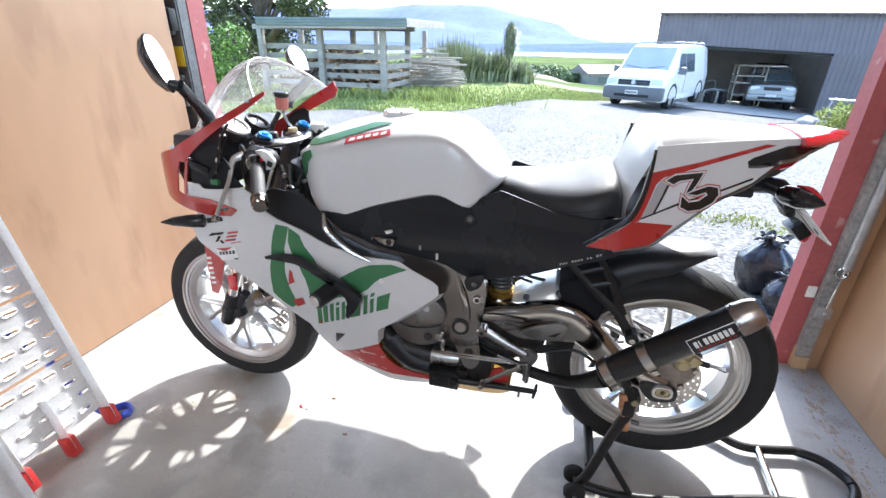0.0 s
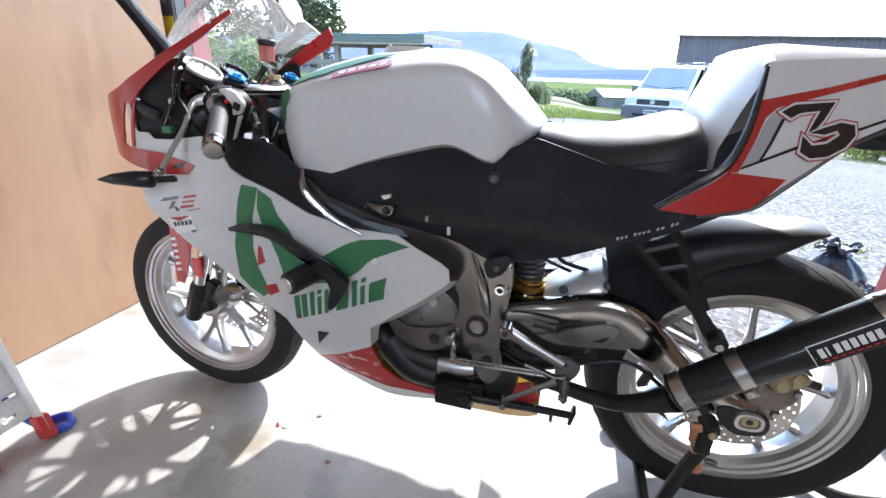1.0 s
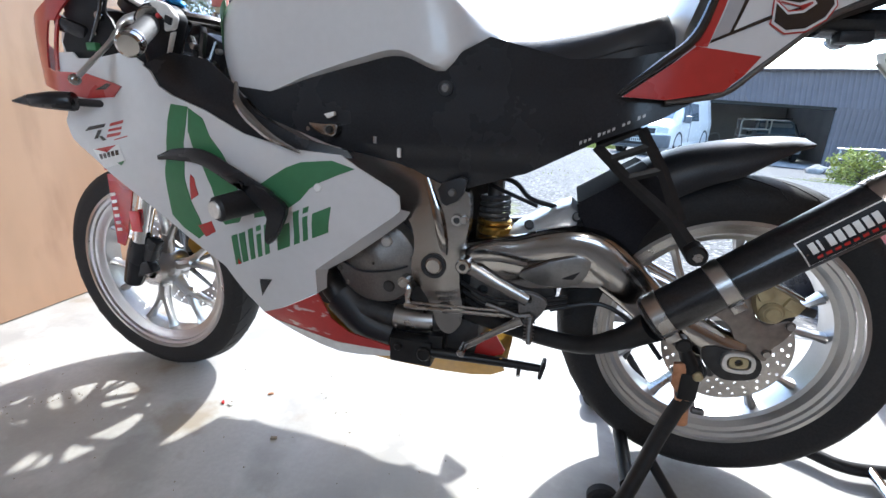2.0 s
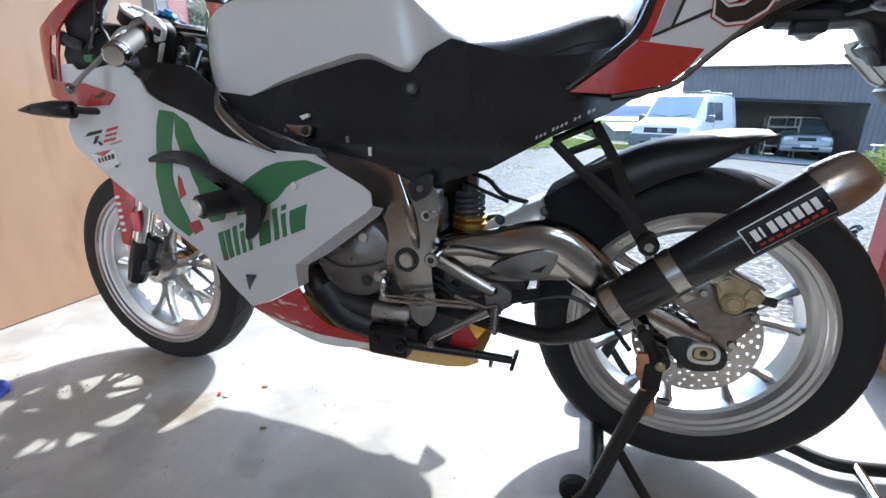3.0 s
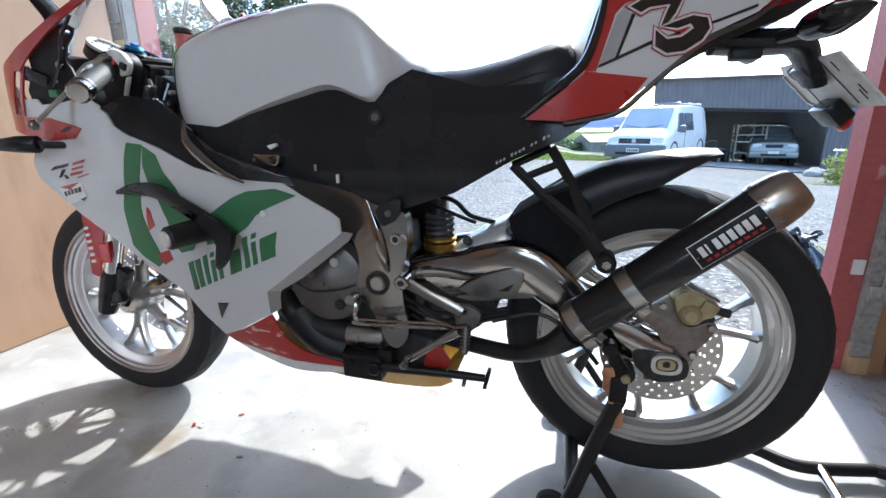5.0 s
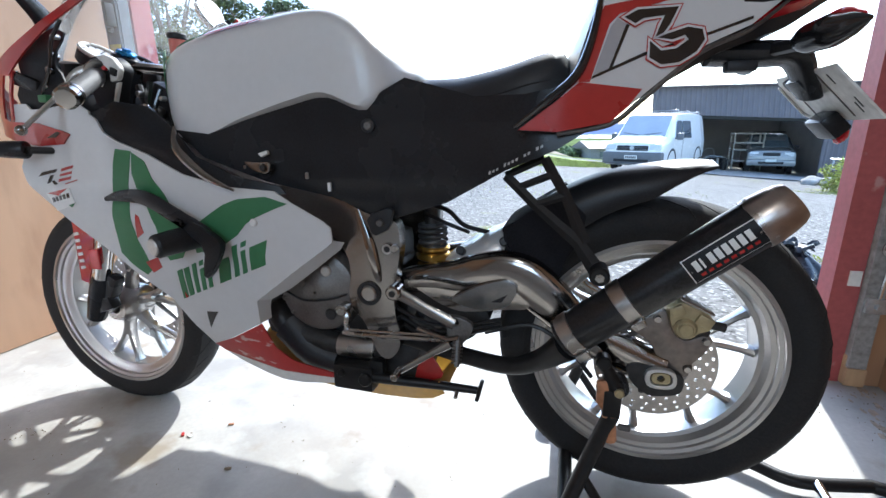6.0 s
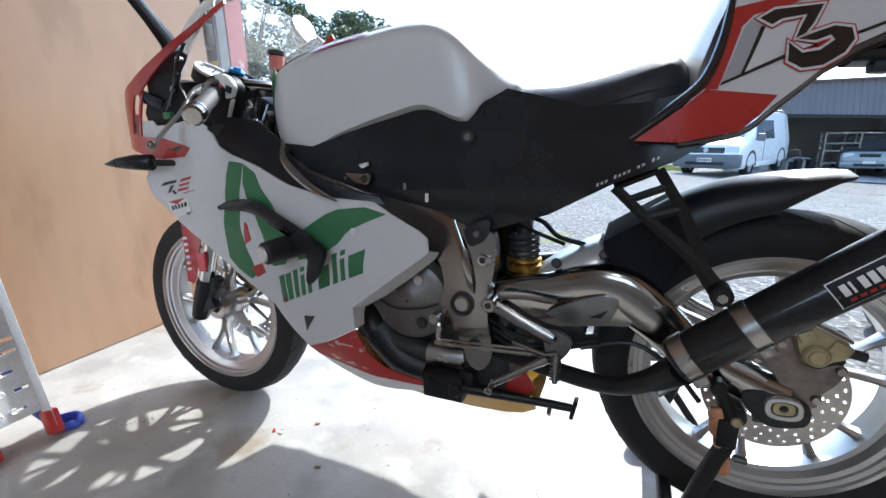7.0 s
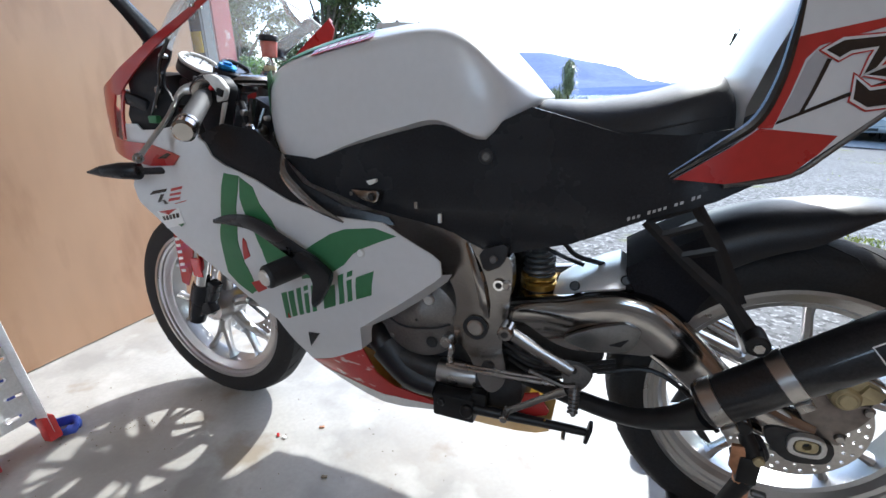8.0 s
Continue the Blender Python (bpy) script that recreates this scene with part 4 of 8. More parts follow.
part("seat_seam", tube(NB(), [(x, -seat_half(x) * 0.985, seat_top(x) - 0.052) for x in [0.93, 0.98, 1.04, 1.10, 1.15]], 0.0022, 6, smooth=4), "black_plastic", seat)

# black side covers under the tank and seat
cover = [(0.447, 0.752), (0.51, 0.744), (0.58, 0.770), (0.68, 0.800), (0.745, 0.812), (0.82, 0.788), (0.852, 0.814), (0.895, 0.834), (1.02, 0.80), (1.10, 0.80), (1.165, 0.812),
         (1.19, 0.79), (1.21, 0.757), (1.148, 0.718), (1.075, 0.687), (0.97, 0.627), (0.842, 0.583), (0.80, 0.603), (0.744, 0.627), (0.616, 0.655), (0.50, 0.70)]
for s in (-1, 1):
    c = part("side_cover", panel(NB(), cover, W_cover, s, 0.004, 0.02), "black_satin", bike, "black satin plastic side cover", angle=50)
    part("cover_bolt", rod(NB(), (0.825, s * 0.150, 0.757), (0.825, s * 0.1655, 0.757), 0.008, bev=0.002), "cast", c)
    part("cover_bolt_washer", rod(NB(), (0.825, s * 0.150, 0.757), (0.825, s * 0.1635, 0.757), 0.013, bev=0.001), "black_plastic", c)
    for k in range(14):
        if k in (3, 8, 11):
            continue
        x0, z0 = 1.046 + 0.0062 * k, 0.6785 + 0.00325 * k
        h = 0.0052 if k % 4 == 0 else 0.0040
        part("lettering_bar", panel(NB(), [(x0, z0), (x0 + 0.0036, z0 + 0.0019), (x0 + 0.0036, z0 + 0.0019 + h), (x0, z0 + h)], W_cover, s, 0.0008, 0.012, 0.001), "pale_print", c, "small pale grey lettering bar")
# tabs and clips on the cover
b = NB(); plate(b, chaikin([(0.579, 0.695), (0.612, 0.693), (0.643, 0.694), (0.635, 0.671), (0.605, 0.675)], 1, 0.2), -0.192, 0.02, [circle(0.625, 0.683, 0.007, 10)], 0.002)
tab = part("mount_tab", b, "brushed", bike, "cast bracket tab with a bolt")
part("tab_bolt", rod(NB(), (0.625, -0.194, 0.683), (0.625, -0.18, 0.683), 0.0055, n=10), "engine_dark", tab)
part("paint_chip", plate(NB(), [(0.612, 0.709), (0.631, 0.714), (0.633, 0.708), (0.619, 0.702)], -0.186, 0.008, [], 0.001), "lettering", tab, "chipped white plastic scrap")
b = NB(); box(b, (0.568, -0.17, 0.685), (0.02, 0.01, 0.012), bev=0.002); rod(b, (0.575, -0.165, 0.683), (0.575, -0.18, 0.683), 0.004, n=8)
part("clip", b, "steel", bike)
part("clip", box(NB(), (0.745, -0.166, 0.648), (0.006, 0.006, 0.016), bev=0.001), "lettering", bike, "white plastic clip")
part("clip", box(NB(), (0.70, -0.167, 0.668), (0.006, 0.004, 0.012), bev=0.001), "steel", bike)

# aluminium frame
spar = [(0.385, 0.80), (0.43, 0.735), (0.50, 0.68), (0.58, 0.642), (0.64, 0.648), (0.74, 0.630), (0.80, 0.606), (0.845, 0.590), (0.872, 0.588), (0.876, 0.54), (0.870, 0.50), (0.860, 0.443), (0.862, 0.40), (0.871, 0.358), (0.868, 0.326), (0.847, 0.303), (0.824, 0.315),
        (0.811, 0.355), (0.794, 0.387), (0.769, 0.403), (0.763, 0.439), (0.772, 0.472), (0.768, 0.508), (0.752, 0.536), (0.73, 0.556), (0.70, 0.565), (0.62, 0.585), (0.54, 0.615), (0.455, 0.675), (0.40, 0.735)]
for s in (-1, 1):
    t = NB()
    panel(t, chaikin(spar, 2, 0.22), lambda x, z: 0.148 + 0.02 * max(0, 0.62 - x) + 0.013 * math.exp(-((x - 0.822) / 0.055) ** 2), s, 0.03, 0.018)
    fr = part("frame_spar", t, "brushed", bike, "polished aluminium frame spar", angle=45)
    yy = lambda d: s * (0.162 + d)
    part("pivot_bolt", rod(NB(), (0.812, yy(-0.01), 0.444), (0.812, yy(0.006), 0.444), 0.016, bev=0.003), "steel", fr)
    t = NB(); revolve(t, [(-0.003, 0.017), (0.004, 0.018), (0.005, 0.022), (-0.003, 0.024)], (0.812, yy(0.0), 0.444), 32)
    part("pivot_ring", t, "black_plastic", fr)
    # Dark discs paint the shade inside the spar's holes; nothing is drilled.
    part("spar_hole_shade", rod(NB(), (0.853, yy(-0.012), 0.535), (0.853, yy(0.0025), 0.535), 0.0055, n=16), "black_plastic", fr)
    t = NB(); revolve(t, [(-0.002, 0.006), (0.003, 0.0065), (0.003, 0.0085), (-0.002, 0.010)], (0.853, yy(0.0), 0.535), 20)
    part("hole_rim", t, "chrome", fr)
    part("frame_hole_shade", rod(NB(), (0.837, yy(-0.01), 0.363), (0.837, yy(0.0012), 0.363), 0.0125), "engine_dark", fr)
    part("frame_bolt", rod(NB(), (0.866, yy(-0.02), 0.536), (0.866, yy(0.003), 0.536), 0.007, bev=0.002), "steel", fr)
    part("frame_edge", tube(NB(), [(0.794, yy(-0.006), 0.606), (0.818, yy(0.002), 0.543), (0.829, yy(0.003), 0.493), (0.834, yy(0.0), 0.468)], [0.006, 0.010, 0.009, 0.004], 8, smooth=4, flat=(0.7, 1)), "polished", fr)
    part("frame_edge", tube(NB(), [(0.470, s * 0.225, 0.757), (0.479, s * 0.238, 0.726), (0.501, s * 0.238, 0.698), (0.541, s * 0.238, 0.668), (0.594, s * 0.238, 0.646)], [0.003, 0.007, 0.009, 0.007, 0.002], 8, smooth=4), "polished", fr)

# engine
b = NB()
box(b, (0.70, 0, 0.42), (0.24, 0.22, 0.22), bev=0.03); box(b, (0.62, 0, 0.56), (0.14, 0.16, 0.16), Matrix.Rotation(radians(-30), 3, "Y"), 0.015)
box(b, (0.80, 0, 0.36), (0.14, 0.2, 0.16), bev=0.03)
eng = part("engine_block", b, "engine_dark", bike, "dark grey engine casing")
# Dark block added here to hide the sunlit far side of the belly.
b = NB(); box(b, (0.76, -0.03, 0.275), (0.28, 0.18, 0.11), bev=0.02)
part("sump", b, "engine_dark", eng, "dark engine sump block, added to hide the far belly")
for k in range(6):
    part("sump_rib", box(NB(), (0.66 + 0.04 * k, -0.092, 0.28), (0.006, 0.012, 0.08), bev=0.002), "engine_dark", eng)
b = NB()
revolve(b, [(0.03, 0.003), (0.03, 0.092), (0.012, 0.092), (-0.004, 0.086), (-0.010, 0.074), (-0.013, 0.03), (-0.016, 0.026), (-0.016, 0.003)], (0.684, -0.132, 0.428), 48)
ec = part("generator_cover", b, "cover_cast", eng, "round cast alloy engine cover")
for a, r, q in ((60, 0.055, 0.011), (150, 0.035, 0.009), (-55, 0.055, 0.012), (-140, 0.078, 0.006), (10, 0.08, 0.006), (100, 0.082, 0.006), (195, 0.08, 0.006)):
    x, z = 0.684 + r * math.cos(radians(a)), 0.428 + r * math.sin(radians(a))
    part("cover_boss", rod(NB(), (x, -0.13, z), (x, -0.149 if q > 0.008 else -0.143, z), q, bev=0.002), "satin_alu" if a == 60 else "cover_cast" if a != -55 else "engine_dark", ec)
b = NB(); tube(b, [(0.615, -0.146, 0.425), (0.66, -0.15, 0.41), (0.72, -0.15, 0.418), (0.755, -0.145, 0.43)], 0.0022, 6, smooth=5)
part("cable", b, "black_plastic", ec)
b = NB(); tube(b, [(0.555, -0.11, 0.375), (0.60, -0.12, 0.330), (0.69, -0.125, 0.312), (0.79, -0.125, 0.308), (0.83, -0.115, 0.318)], [0.026, 0.026, 0.025, 0.022, 0.02], 12, smooth=5)
part("exhaust_header", b, "engine_dark", eng, "dark scuffed exhaust header pipe")
part("header_sleeve", tube(NB(), [(0.725, -0.126, 0.310), (0.77, -0.126, 0.309), (0.805, -0.122, 0.311)], 0.0255, 14), "steel", eng, "bright steel pipe sleeve")
for k in range(5):
    part("cylinder_fin", box(NB(), (0.60 + 0.008 * k, 0, 0.52 + 0.022 * k), (0.16, 0.19, 0.005), Matrix.Rotation(radians(-30), 3, "Y")), "engine_dark", eng)
# gear lever and its linkage
b = NB(); tube(b, [(0.757, -0.165, 0.408), (0.768, -0.172, 0.395), (0.766, -0.174, 0.38), (0.770, -0.176, 0.364)], [0.009, 0.007, 0.006, 0.007], 8, smooth=3)
rod(b, (0.757, -0.15, 0.408), (0.757, -0.18, 0.408), 0.011, bev=0.002); rod(b, (0.762, -0.180, 0.364), (0.79, -0.186, 0.366), 0.005, n=8)
part("gear_shift_arm", b, "steel", eng)

b = NB()
plate(b, chaikin([(0.86, 0.455), (0.93, 0.425), (1.02, 0.418), (1.045, 0.39), (1.0, 0.335), (0.93, 0.315), (0.84, 0.31), (0.82, 0.36)], 2, 0.2), -0.10, 0.20, [], 0.008)
link = part("suspension_linkage", b, "engine_dark", bike, "dark greasy suspension linkage")
b = NB(); plate(b, chaikin([(0.87, 0.42), (0.93, 0.405), (0.965, 0.37), (0.94, 0.345), (0.88, 0.36)], 2, 0.2), -0.118, 0.014, [circle(0.90, 0.39, 0.010, 12), circle(0.94, 0.372, 0.006, 10)], 0.002)
part("linkage_plate", b, "cast", link)
part("linkage_bolt", rod(NB(), (0.94, -0.125, 0.372), (0.94, -0.11, 0.372), 0.008, n=6), "steel", link)
for k in range(3):
    part("hose", tube(NB(), [(0.86, -0.12 - 0.01 * k, 0.37 + 0.02 * k), (0.92, -0.13, 0.35 + 0.015 * k), (0.99, -0.12, 0.36 + 0.01 * k), (1.06, -0.10, 0.375 + 0.008 * k)], 0.004, 7, smooth=4), "black_plastic", link)

# rider's foot rest with its bracket
rest = part("foot_rest_bracket", tube(tube(NB(), [(0.878, -0.185, 0.461), (0.93, -0.195, 0.441), (0.992, -0.2, 0.416)], [0.012, 0.010, 0.010], 10, flat=(0.7, 1.1)), [(0.92, -0.19, 0.395), (0.98, -0.2, 0.385), (1.0, -0.2, 0.39)], [0.006, 0.006, 0.007], 8), "brushed", bike, "cast alloy foot rest bracket")
part("bracket_bolt", rod(NB(), (0.876, -0.17, 0.463), (0.876, -0.203, 0.463), 0.014, bev=0.003), "brushed", rest)
part("bracket_socket", rod(NB(), (0.876, -0.2, 0.463), (0.876, -0.2045, 0.463), 0.006, n=10), "engine_dark", rest)
b = NB(); plate(b, chaikin([(0.972, 0.430), (1.004, 0.430), (1.026, 0.418), (1.020, 0.396), (1.002, 0.372), (0.984, 0.366), (0.978, 0.395)], 1, 0.2), -0.2, 0.012, [circle(0.992, 0.418, 0.007, 10)], 0.003)
part("heel_plate", b, "cast", rest)
b = NB()
rod(b, (0.999, -0.2, 0.392), (1.001, -0.222, 0.345), 0.005, bev=0.002)
for k in range(7):
    rod(b, (0.9995, -0.203 - 0.0025 * k, 0.386 - 0.0055 * k), (0.9997, -0.2045 - 0.0025 * k, 0.383 - 0.0055 * k), 0.0095, n=10)
part("foot_peg", b, "cast", rest, "ribbed alloy foot peg")
b = NB(); tube(b, [(0.985, -0.205, 0.380), (0.945, -0.208, 0.354), (0.90, -0.21, 0.322), (0.886, -0.21, 0.313)], [0.008, 0.006, 0.006, 0.006], 8, smooth=3, flat=(0.7, 1.1))
rod(b, (0.886, -0.2, 0.312), (0.886, -0.235, 0.312), 0.007, bev=0.002)
part("gear_pedal", b, "brushed", rest, "alloy gear pedal")
part("gear_rod", rod(NB(), (0.775, -0.185, 0.364), (0.97, -0.195, 0.380), 0.0038, n=8), "steel", rest)
part("gear_rod", rod(NB(), (0.78, -0.188, 0.375), (0.97, -0.198, 0.390), 0.0028, n=8), "steel", rest)
# side stand, folded up
b = NB(); tube(b, [(0.79, -0.160, 0.262), (0.85, -0.160, 0.262), (0.95, -0.150, 0.258), (1.024, -0.141, 0.253)], [0.013, 0.011, 0.009, 0.008], 10, smooth=3)
stand_leg = part("side_stand", b, "black_steel", bike, "black steel side stand, folded up")
b = NB(); box(b, (1.028, -0.140, 0.253), (0.008, 0.028, 0.036), Matrix.Rotation(radians(12), 3, "Y"), 0.003)
part("stand_foot", b, "black_steel", stand_leg)
part("stand_pin", rod(NB(), (0.985, -0.145, 0.256), (0.985, -0.165, 0.244), 0.004, n=8), "steel", stand_leg)
b = NB(); box(b, (0.770, -0.155, 0.258), (0.088, 0.034, 0.054), bev=0.006); rod(b, (0.80, -0.165, 0.262), (0.80, -0.182, 0.262), 0.014, bev=0.003); box(b, (0.82, -0.155, 0.285), (0.03, 0.02, 0.03), bev=0.004); rod(b, (0.745, -0.165, 0.268), (0.745, -0.178, 0.268), 0.008, bev=0.002)
part("stand_bracket", b, "black_steel", bike)

# swing arm
b = NB()
arm = [(0.855, 0.452, 0.024), (0.92, 0.462, 0.030), (0.965, 0.463, 0.038), (1.01, 0.470, 0.046), (1.062, 0.480, 0.049), (1.104, 0.475, 0.046), (1.15, 0.443, 0.042), (1.187, 0.412, 0.038), (1.223, 0.384, 0.035), (1.30, 0.35, 0.034), (1.35, 0.334, 0.03)]
arm_line = smooth_path([(x, 0, z) for x, z, h in arm], 5)
arm_half = [float(np.interp(i / 5, range(len(arm)), [h for x, z, h in arm])) for i in range(len(arm_line))]
for s in (-1, 1):
    rings = []
    for i, c in enumerate(arm_line):
        dr = (arm_line[min(i + 1, len(arm_line) - 1)] - arm_line[max(i - 1, 0)]).normalized()
        across = Vector((-dr.z, 0, dr.x))
        mid = s * (0.088 + 0.024 * min(1, max(0, (c.x - 1.0) / 0.25)))
        ring = []
        for k in range(24):
            a = 2 * math.pi * k / 24
            ca, sa = math.cos(a), math.sin(a)
            ring.append(c + Vector((0, mid, 0)) + across * arm_half[i] * math.copysign(abs(ca) ** 0.72, ca) + Vector((0, 0.026 * math.copysign(abs(sa) ** 0.62, sa), 0)))
        rings.append(ring)
    loft(b, rings)
box(b, (0.86, 0, 0.45), (0.06, 0.2, 0.06), bev=0.012)
swing = part("swing_arm", b, "polished", bike, "polished aluminium banana swing arm", angle=50)
fill = [(0.862, 0.462), (0.90, 0.440), (0.945, 0.412), (0.985, 0.402), (1.03, 0.410), (1.078, 0.421), (1.112, 0.425), (1.13, 0.45), (1.06, 0.49), (0.96, 0.475)]
for s in (-1, 1):
    part("arm_side", panel(NB(), chaikin(fill, 2, 0.2), lambda x, z: 0.113 + 0.012 * min(1, max(0, (x - 1.0) / 0.12)) - 2.2 * max(0, 0.44 - z) ** 2, s, 0.02, 0.014), "polished", swing, "polished side of the swing arm", angle=60)
low = [(0.962, 0.431), (0.990, 0.449), (1.02, 0.465), (1.068, 0.482), (1.093, 0.472), (1.088, 0.448), (1.076, 0.427), (1.013, 0.415)]
part("arm_web", plate(NB(), chaikin(low, 2, 0.16), -0.1275, 0.012, [], 0.002), "web_alu", swing, "grey machined web of the swing arm")
b = NB()
rings = []
for x, w, zt in ((0.935, 0.070, 0.492), (0.958, 0.082, 0.510), (0.985, 0.088, 0.528), (1.02, 0.091, 0.548), (1.048, 0.092, 0.560), (1.064, 0.091, 0.548), (1.082, 0.089, 0.520), (1.10, 0.082, 0.495)):
    rings.append([Vector((x, -w * math.copysign(abs(math.cos(a)) ** 0.6, math.cos(a)), 0.455 + (zt - 0.455) * max(math.sin(a), 0.0) ** 0.55)) for a in np.linspace(0, math.pi, 19)])
loft(b, rings)
part("arm_brace", b, "skylit_alu", swing, "welded swing arm brace, sky glare painted pale", angle=50)
part("brace_pad", rod(NB(), (0.975, -0.088, 0.522), (0.975, -0.07, 0.515), 0.009, bev=0.002), "black_plastic", swing)
part("brace_pad", rod(NB(), (1.06, -0.088, 0.545), (1.06, -0.07, 0.538), 0.009, bev=0.002), "black_plastic", swing)
b = plate(NB(), chaikin([(1.196, 0.372), (1.243, 0.402), (1.295, 0.388), (1.335, 0.362), (1.305, 0.340), (1.289, 0.340), (1.238, 0.349)], 2, 0.2), -0.134, 0.012, [circle(1.262, 0.372, 0.008, 12)], 0.003)
part("arm_end_plate", b, "satin_alu", swing, "pale machined end of the swing arm")
b = plate(NB(), chaikin([(1.287, 0.345), (1.306, 0.355), (1.378, 0.342), (1.386, 0.325), (1.381, 0.300), (1.329, 0.289), (1.296, 0.317)], 2, 0.2), -0.142, 0.030, [], 0.004)
part("arm_end", b, "engine_dark", swing, "dark axle slot casting")
ring = [(1.319, 0.350), (1.369, 0.351), (1.372, 0.314), (1.321, 0.312)]
b = plate(NB(), chaikin(ring, 2, 0.22), -0.151, 0.012, [chaikin([(1.327, 0.344), (1.362, 0.345), (1.364, 0.321), (1.329, 0.319)], 2, 0.22)], 0.0015)
part("axle_block", b, "satin_alu", swing, "square alloy axle adjuster block")
b = plate(NB(), chaikin([(1.3295, 0.3425), (1.3595, 0.3435), (1.361, 0.323), (1.331, 0.321)], 2, 0.2), -0.150, 0.012, [circle(1.345, 0.333, 0.006, 12)], 0.001)
part("axle_insert", b, "caliper", swing, "brass coloured axle insert")
b = NB(); rod(b, (1.345, -0.135, 0.331), (1.345, 0.15, 0.331), 0.009, n=12)
part("axle", b, "steel", swing)
b = NB(); tube(b, [(1.14, -0.118, 0.455), (1.20, -0.122, 0.408), (1.25, -0.125, 0.375)], 0.0035, 6); tube(b, [(1.03, -0.10, 0.36), (1.12, -0.10, 0.385), (1.19, -0.11, 0.35), (1.235, -0.115, 0.30)], 0.0045, 8, smooth=4)
part("hose", b, "black_plastic", swing)
part("sticker", plate(NB(), [(1.045, 0.436), (1.075, 0.453), (1.064, 0.437)], -0.1295, 0.002), "black_plastic", swing)

# shock absorber
b = NB()
path = [Vector((0.90 + 0.028 * math.cos(t * 6.283), 0.0 - 0.02 + 0.028 * math.sin(t * 6.283), 0.50 + 0.012 * t)) for t in np.linspace(0, 5, 60)]
tube(b, path, 0.005, 6)
shock = part("shock_absorber", rod(NB(), (0.90, -0.02, 0.47), (0.90, -0.02, 0.60), 0.017, bev=0.003), "cast", bike, "rear shock absorber with a gold spring collar")
part("spring", b, "cast", shock)
part("cover_tab", plate(NB(), chaikin([(0.815, 0.598), (0.872, 0.618), (0.862, 0.575), (0.828, 0.557)], 1, 0.2), -0.170, 0.012, [], 0.003), "black_plastic", bike, "black plastic tab under the side cover")
part("tab_bolt", rod(NB(), (0.845, -0.176, 0.586), (0.845, -0.165, 0.586), 0.007, bev=0.002), "cast", bike)
b = NB(); rod(b, (0.90, -0.02, 0.482), (0.90, -0.02, 0.498), 0.036, bev=0.003); rod(b, (0.90, -0.02, 0.502), (0.90, -0.02, 0.512), 0.036, bev=0.003)
part("preload_ring", b, "gold", shock, "gold anodised preload rings")
b = NB(); tube(b, [(0.90, -0.03, 0.60), (0.94, -0.04, 0.59), (0.97, -0.03, 0.56), (1.02, -0.02, 0.545)], 0.005, 8, smooth=5); tube(b, [(0.89, -0.05, 0.585), (0.95, -0.06, 0.565), (0.985, -0.05, 0.55)], 0.004, 8, smooth=5)
part("brake_hose", b, "black_plastic", bike)

# rear brake
b = plate(NB(), chaikin([(1.326, 0.441), (1.341, 0.454), (1.353, 0.437), (1.360, 0.409), (1.380, 0.397), (1.408, 0.414), (1.421, 0.402), (1.411, 0.376), (1.393, 0.355), (1.393, 0.331), (1.376, 0.334), (1.343, 0.356), (1.323, 0.393), (1.286, 0.411), (1.304, 0.428)], 2, 0.2), -0.130, 0.014, [circle(1.332, 0.435, 0.005, 10), circle(1.411, 0.402, 0.006, 10), circle(1.388, 0.348, 0.006, 10)], 0.003)
cal = part("caliper_bracket", b, "bracket_grey", bike, "brown grey cast rear caliper bracket")
for x, z in ((1.332, 0.435), (1.411, 0.402), (1.388, 0.348)):
    part("bracket_bolt", rod(NB(), (x, -0.136, z), (x, -0.125, z), 0.0055, n=8), "steel", cal)
b = NB()
plate(b, chaikin([(1.342, 0.459), (1.358, 0.478), (1.386, 0.466), (1.408, 0.455), (1.416, 0.440), (1.408, 0.427), (1.393, 0.422), (1.383, 0.409), (1.361, 0.411), (1.351, 0.428)], 2, 0.2), -0.150, 0.05, [], 0.006)
box(b, (1.398, -0.15, 0.446), (0.026, 0.012, 0.018), Matrix.Rotation(radians(25), 3, "Y"), 0.003); box(b, (1.356, -0.15, 0.460), (0.022, 0.012, 0.018), Matrix.Rotation(radians(-30), 3, "Y"), 0.003)
rod(b, (1.371, -0.157, 0.430), (1.371, -0.145, 0.430), 0.018, bev=0.004)
rc = part("rear_caliper", b, "caliper", bike, "gold grey rear brake caliper")
part("piston_cap", rod(NB(), (1.371, -0.160, 0.430), (1.371, -0.155, 0.430), 0.012, bev=0.002, n=16), "caliper", rc)
part("caliper_bolt", rod(NB(), (1.408, -0.146, 0.440), (1.430, -0.146, 0.436), 0.0075, n=10), "engine_dark", rc)
part("caliper_bolt", rod(NB(), (1.345, -0.15, 0.478), (1.345, -0.135, 0.478), 0.006, n=6), "steel", rc)
part("brake_pad", box(NB(), (1.400, -0.118, 0.415), (0.03, 0.02, 0.02), Matrix.Rotation(radians(25), 3, "Y"), 0.003), "engine_dark", rc)
part("caliper_spring", plate(NB(), [(1.360, 0.482), (1.388, 0.470), (1.412, 0.459), (1.410, 0.455), (1.386, 0.466), (1.360, 0.477)], -0.152, 0.04, [], 0.001), "polished", rc)
part("bleed_nipple", rod(NB(), (1.348, -0.14, 0.478), (1.343, -0.142, 0.500), 0.005, n=8), "steel", rc)

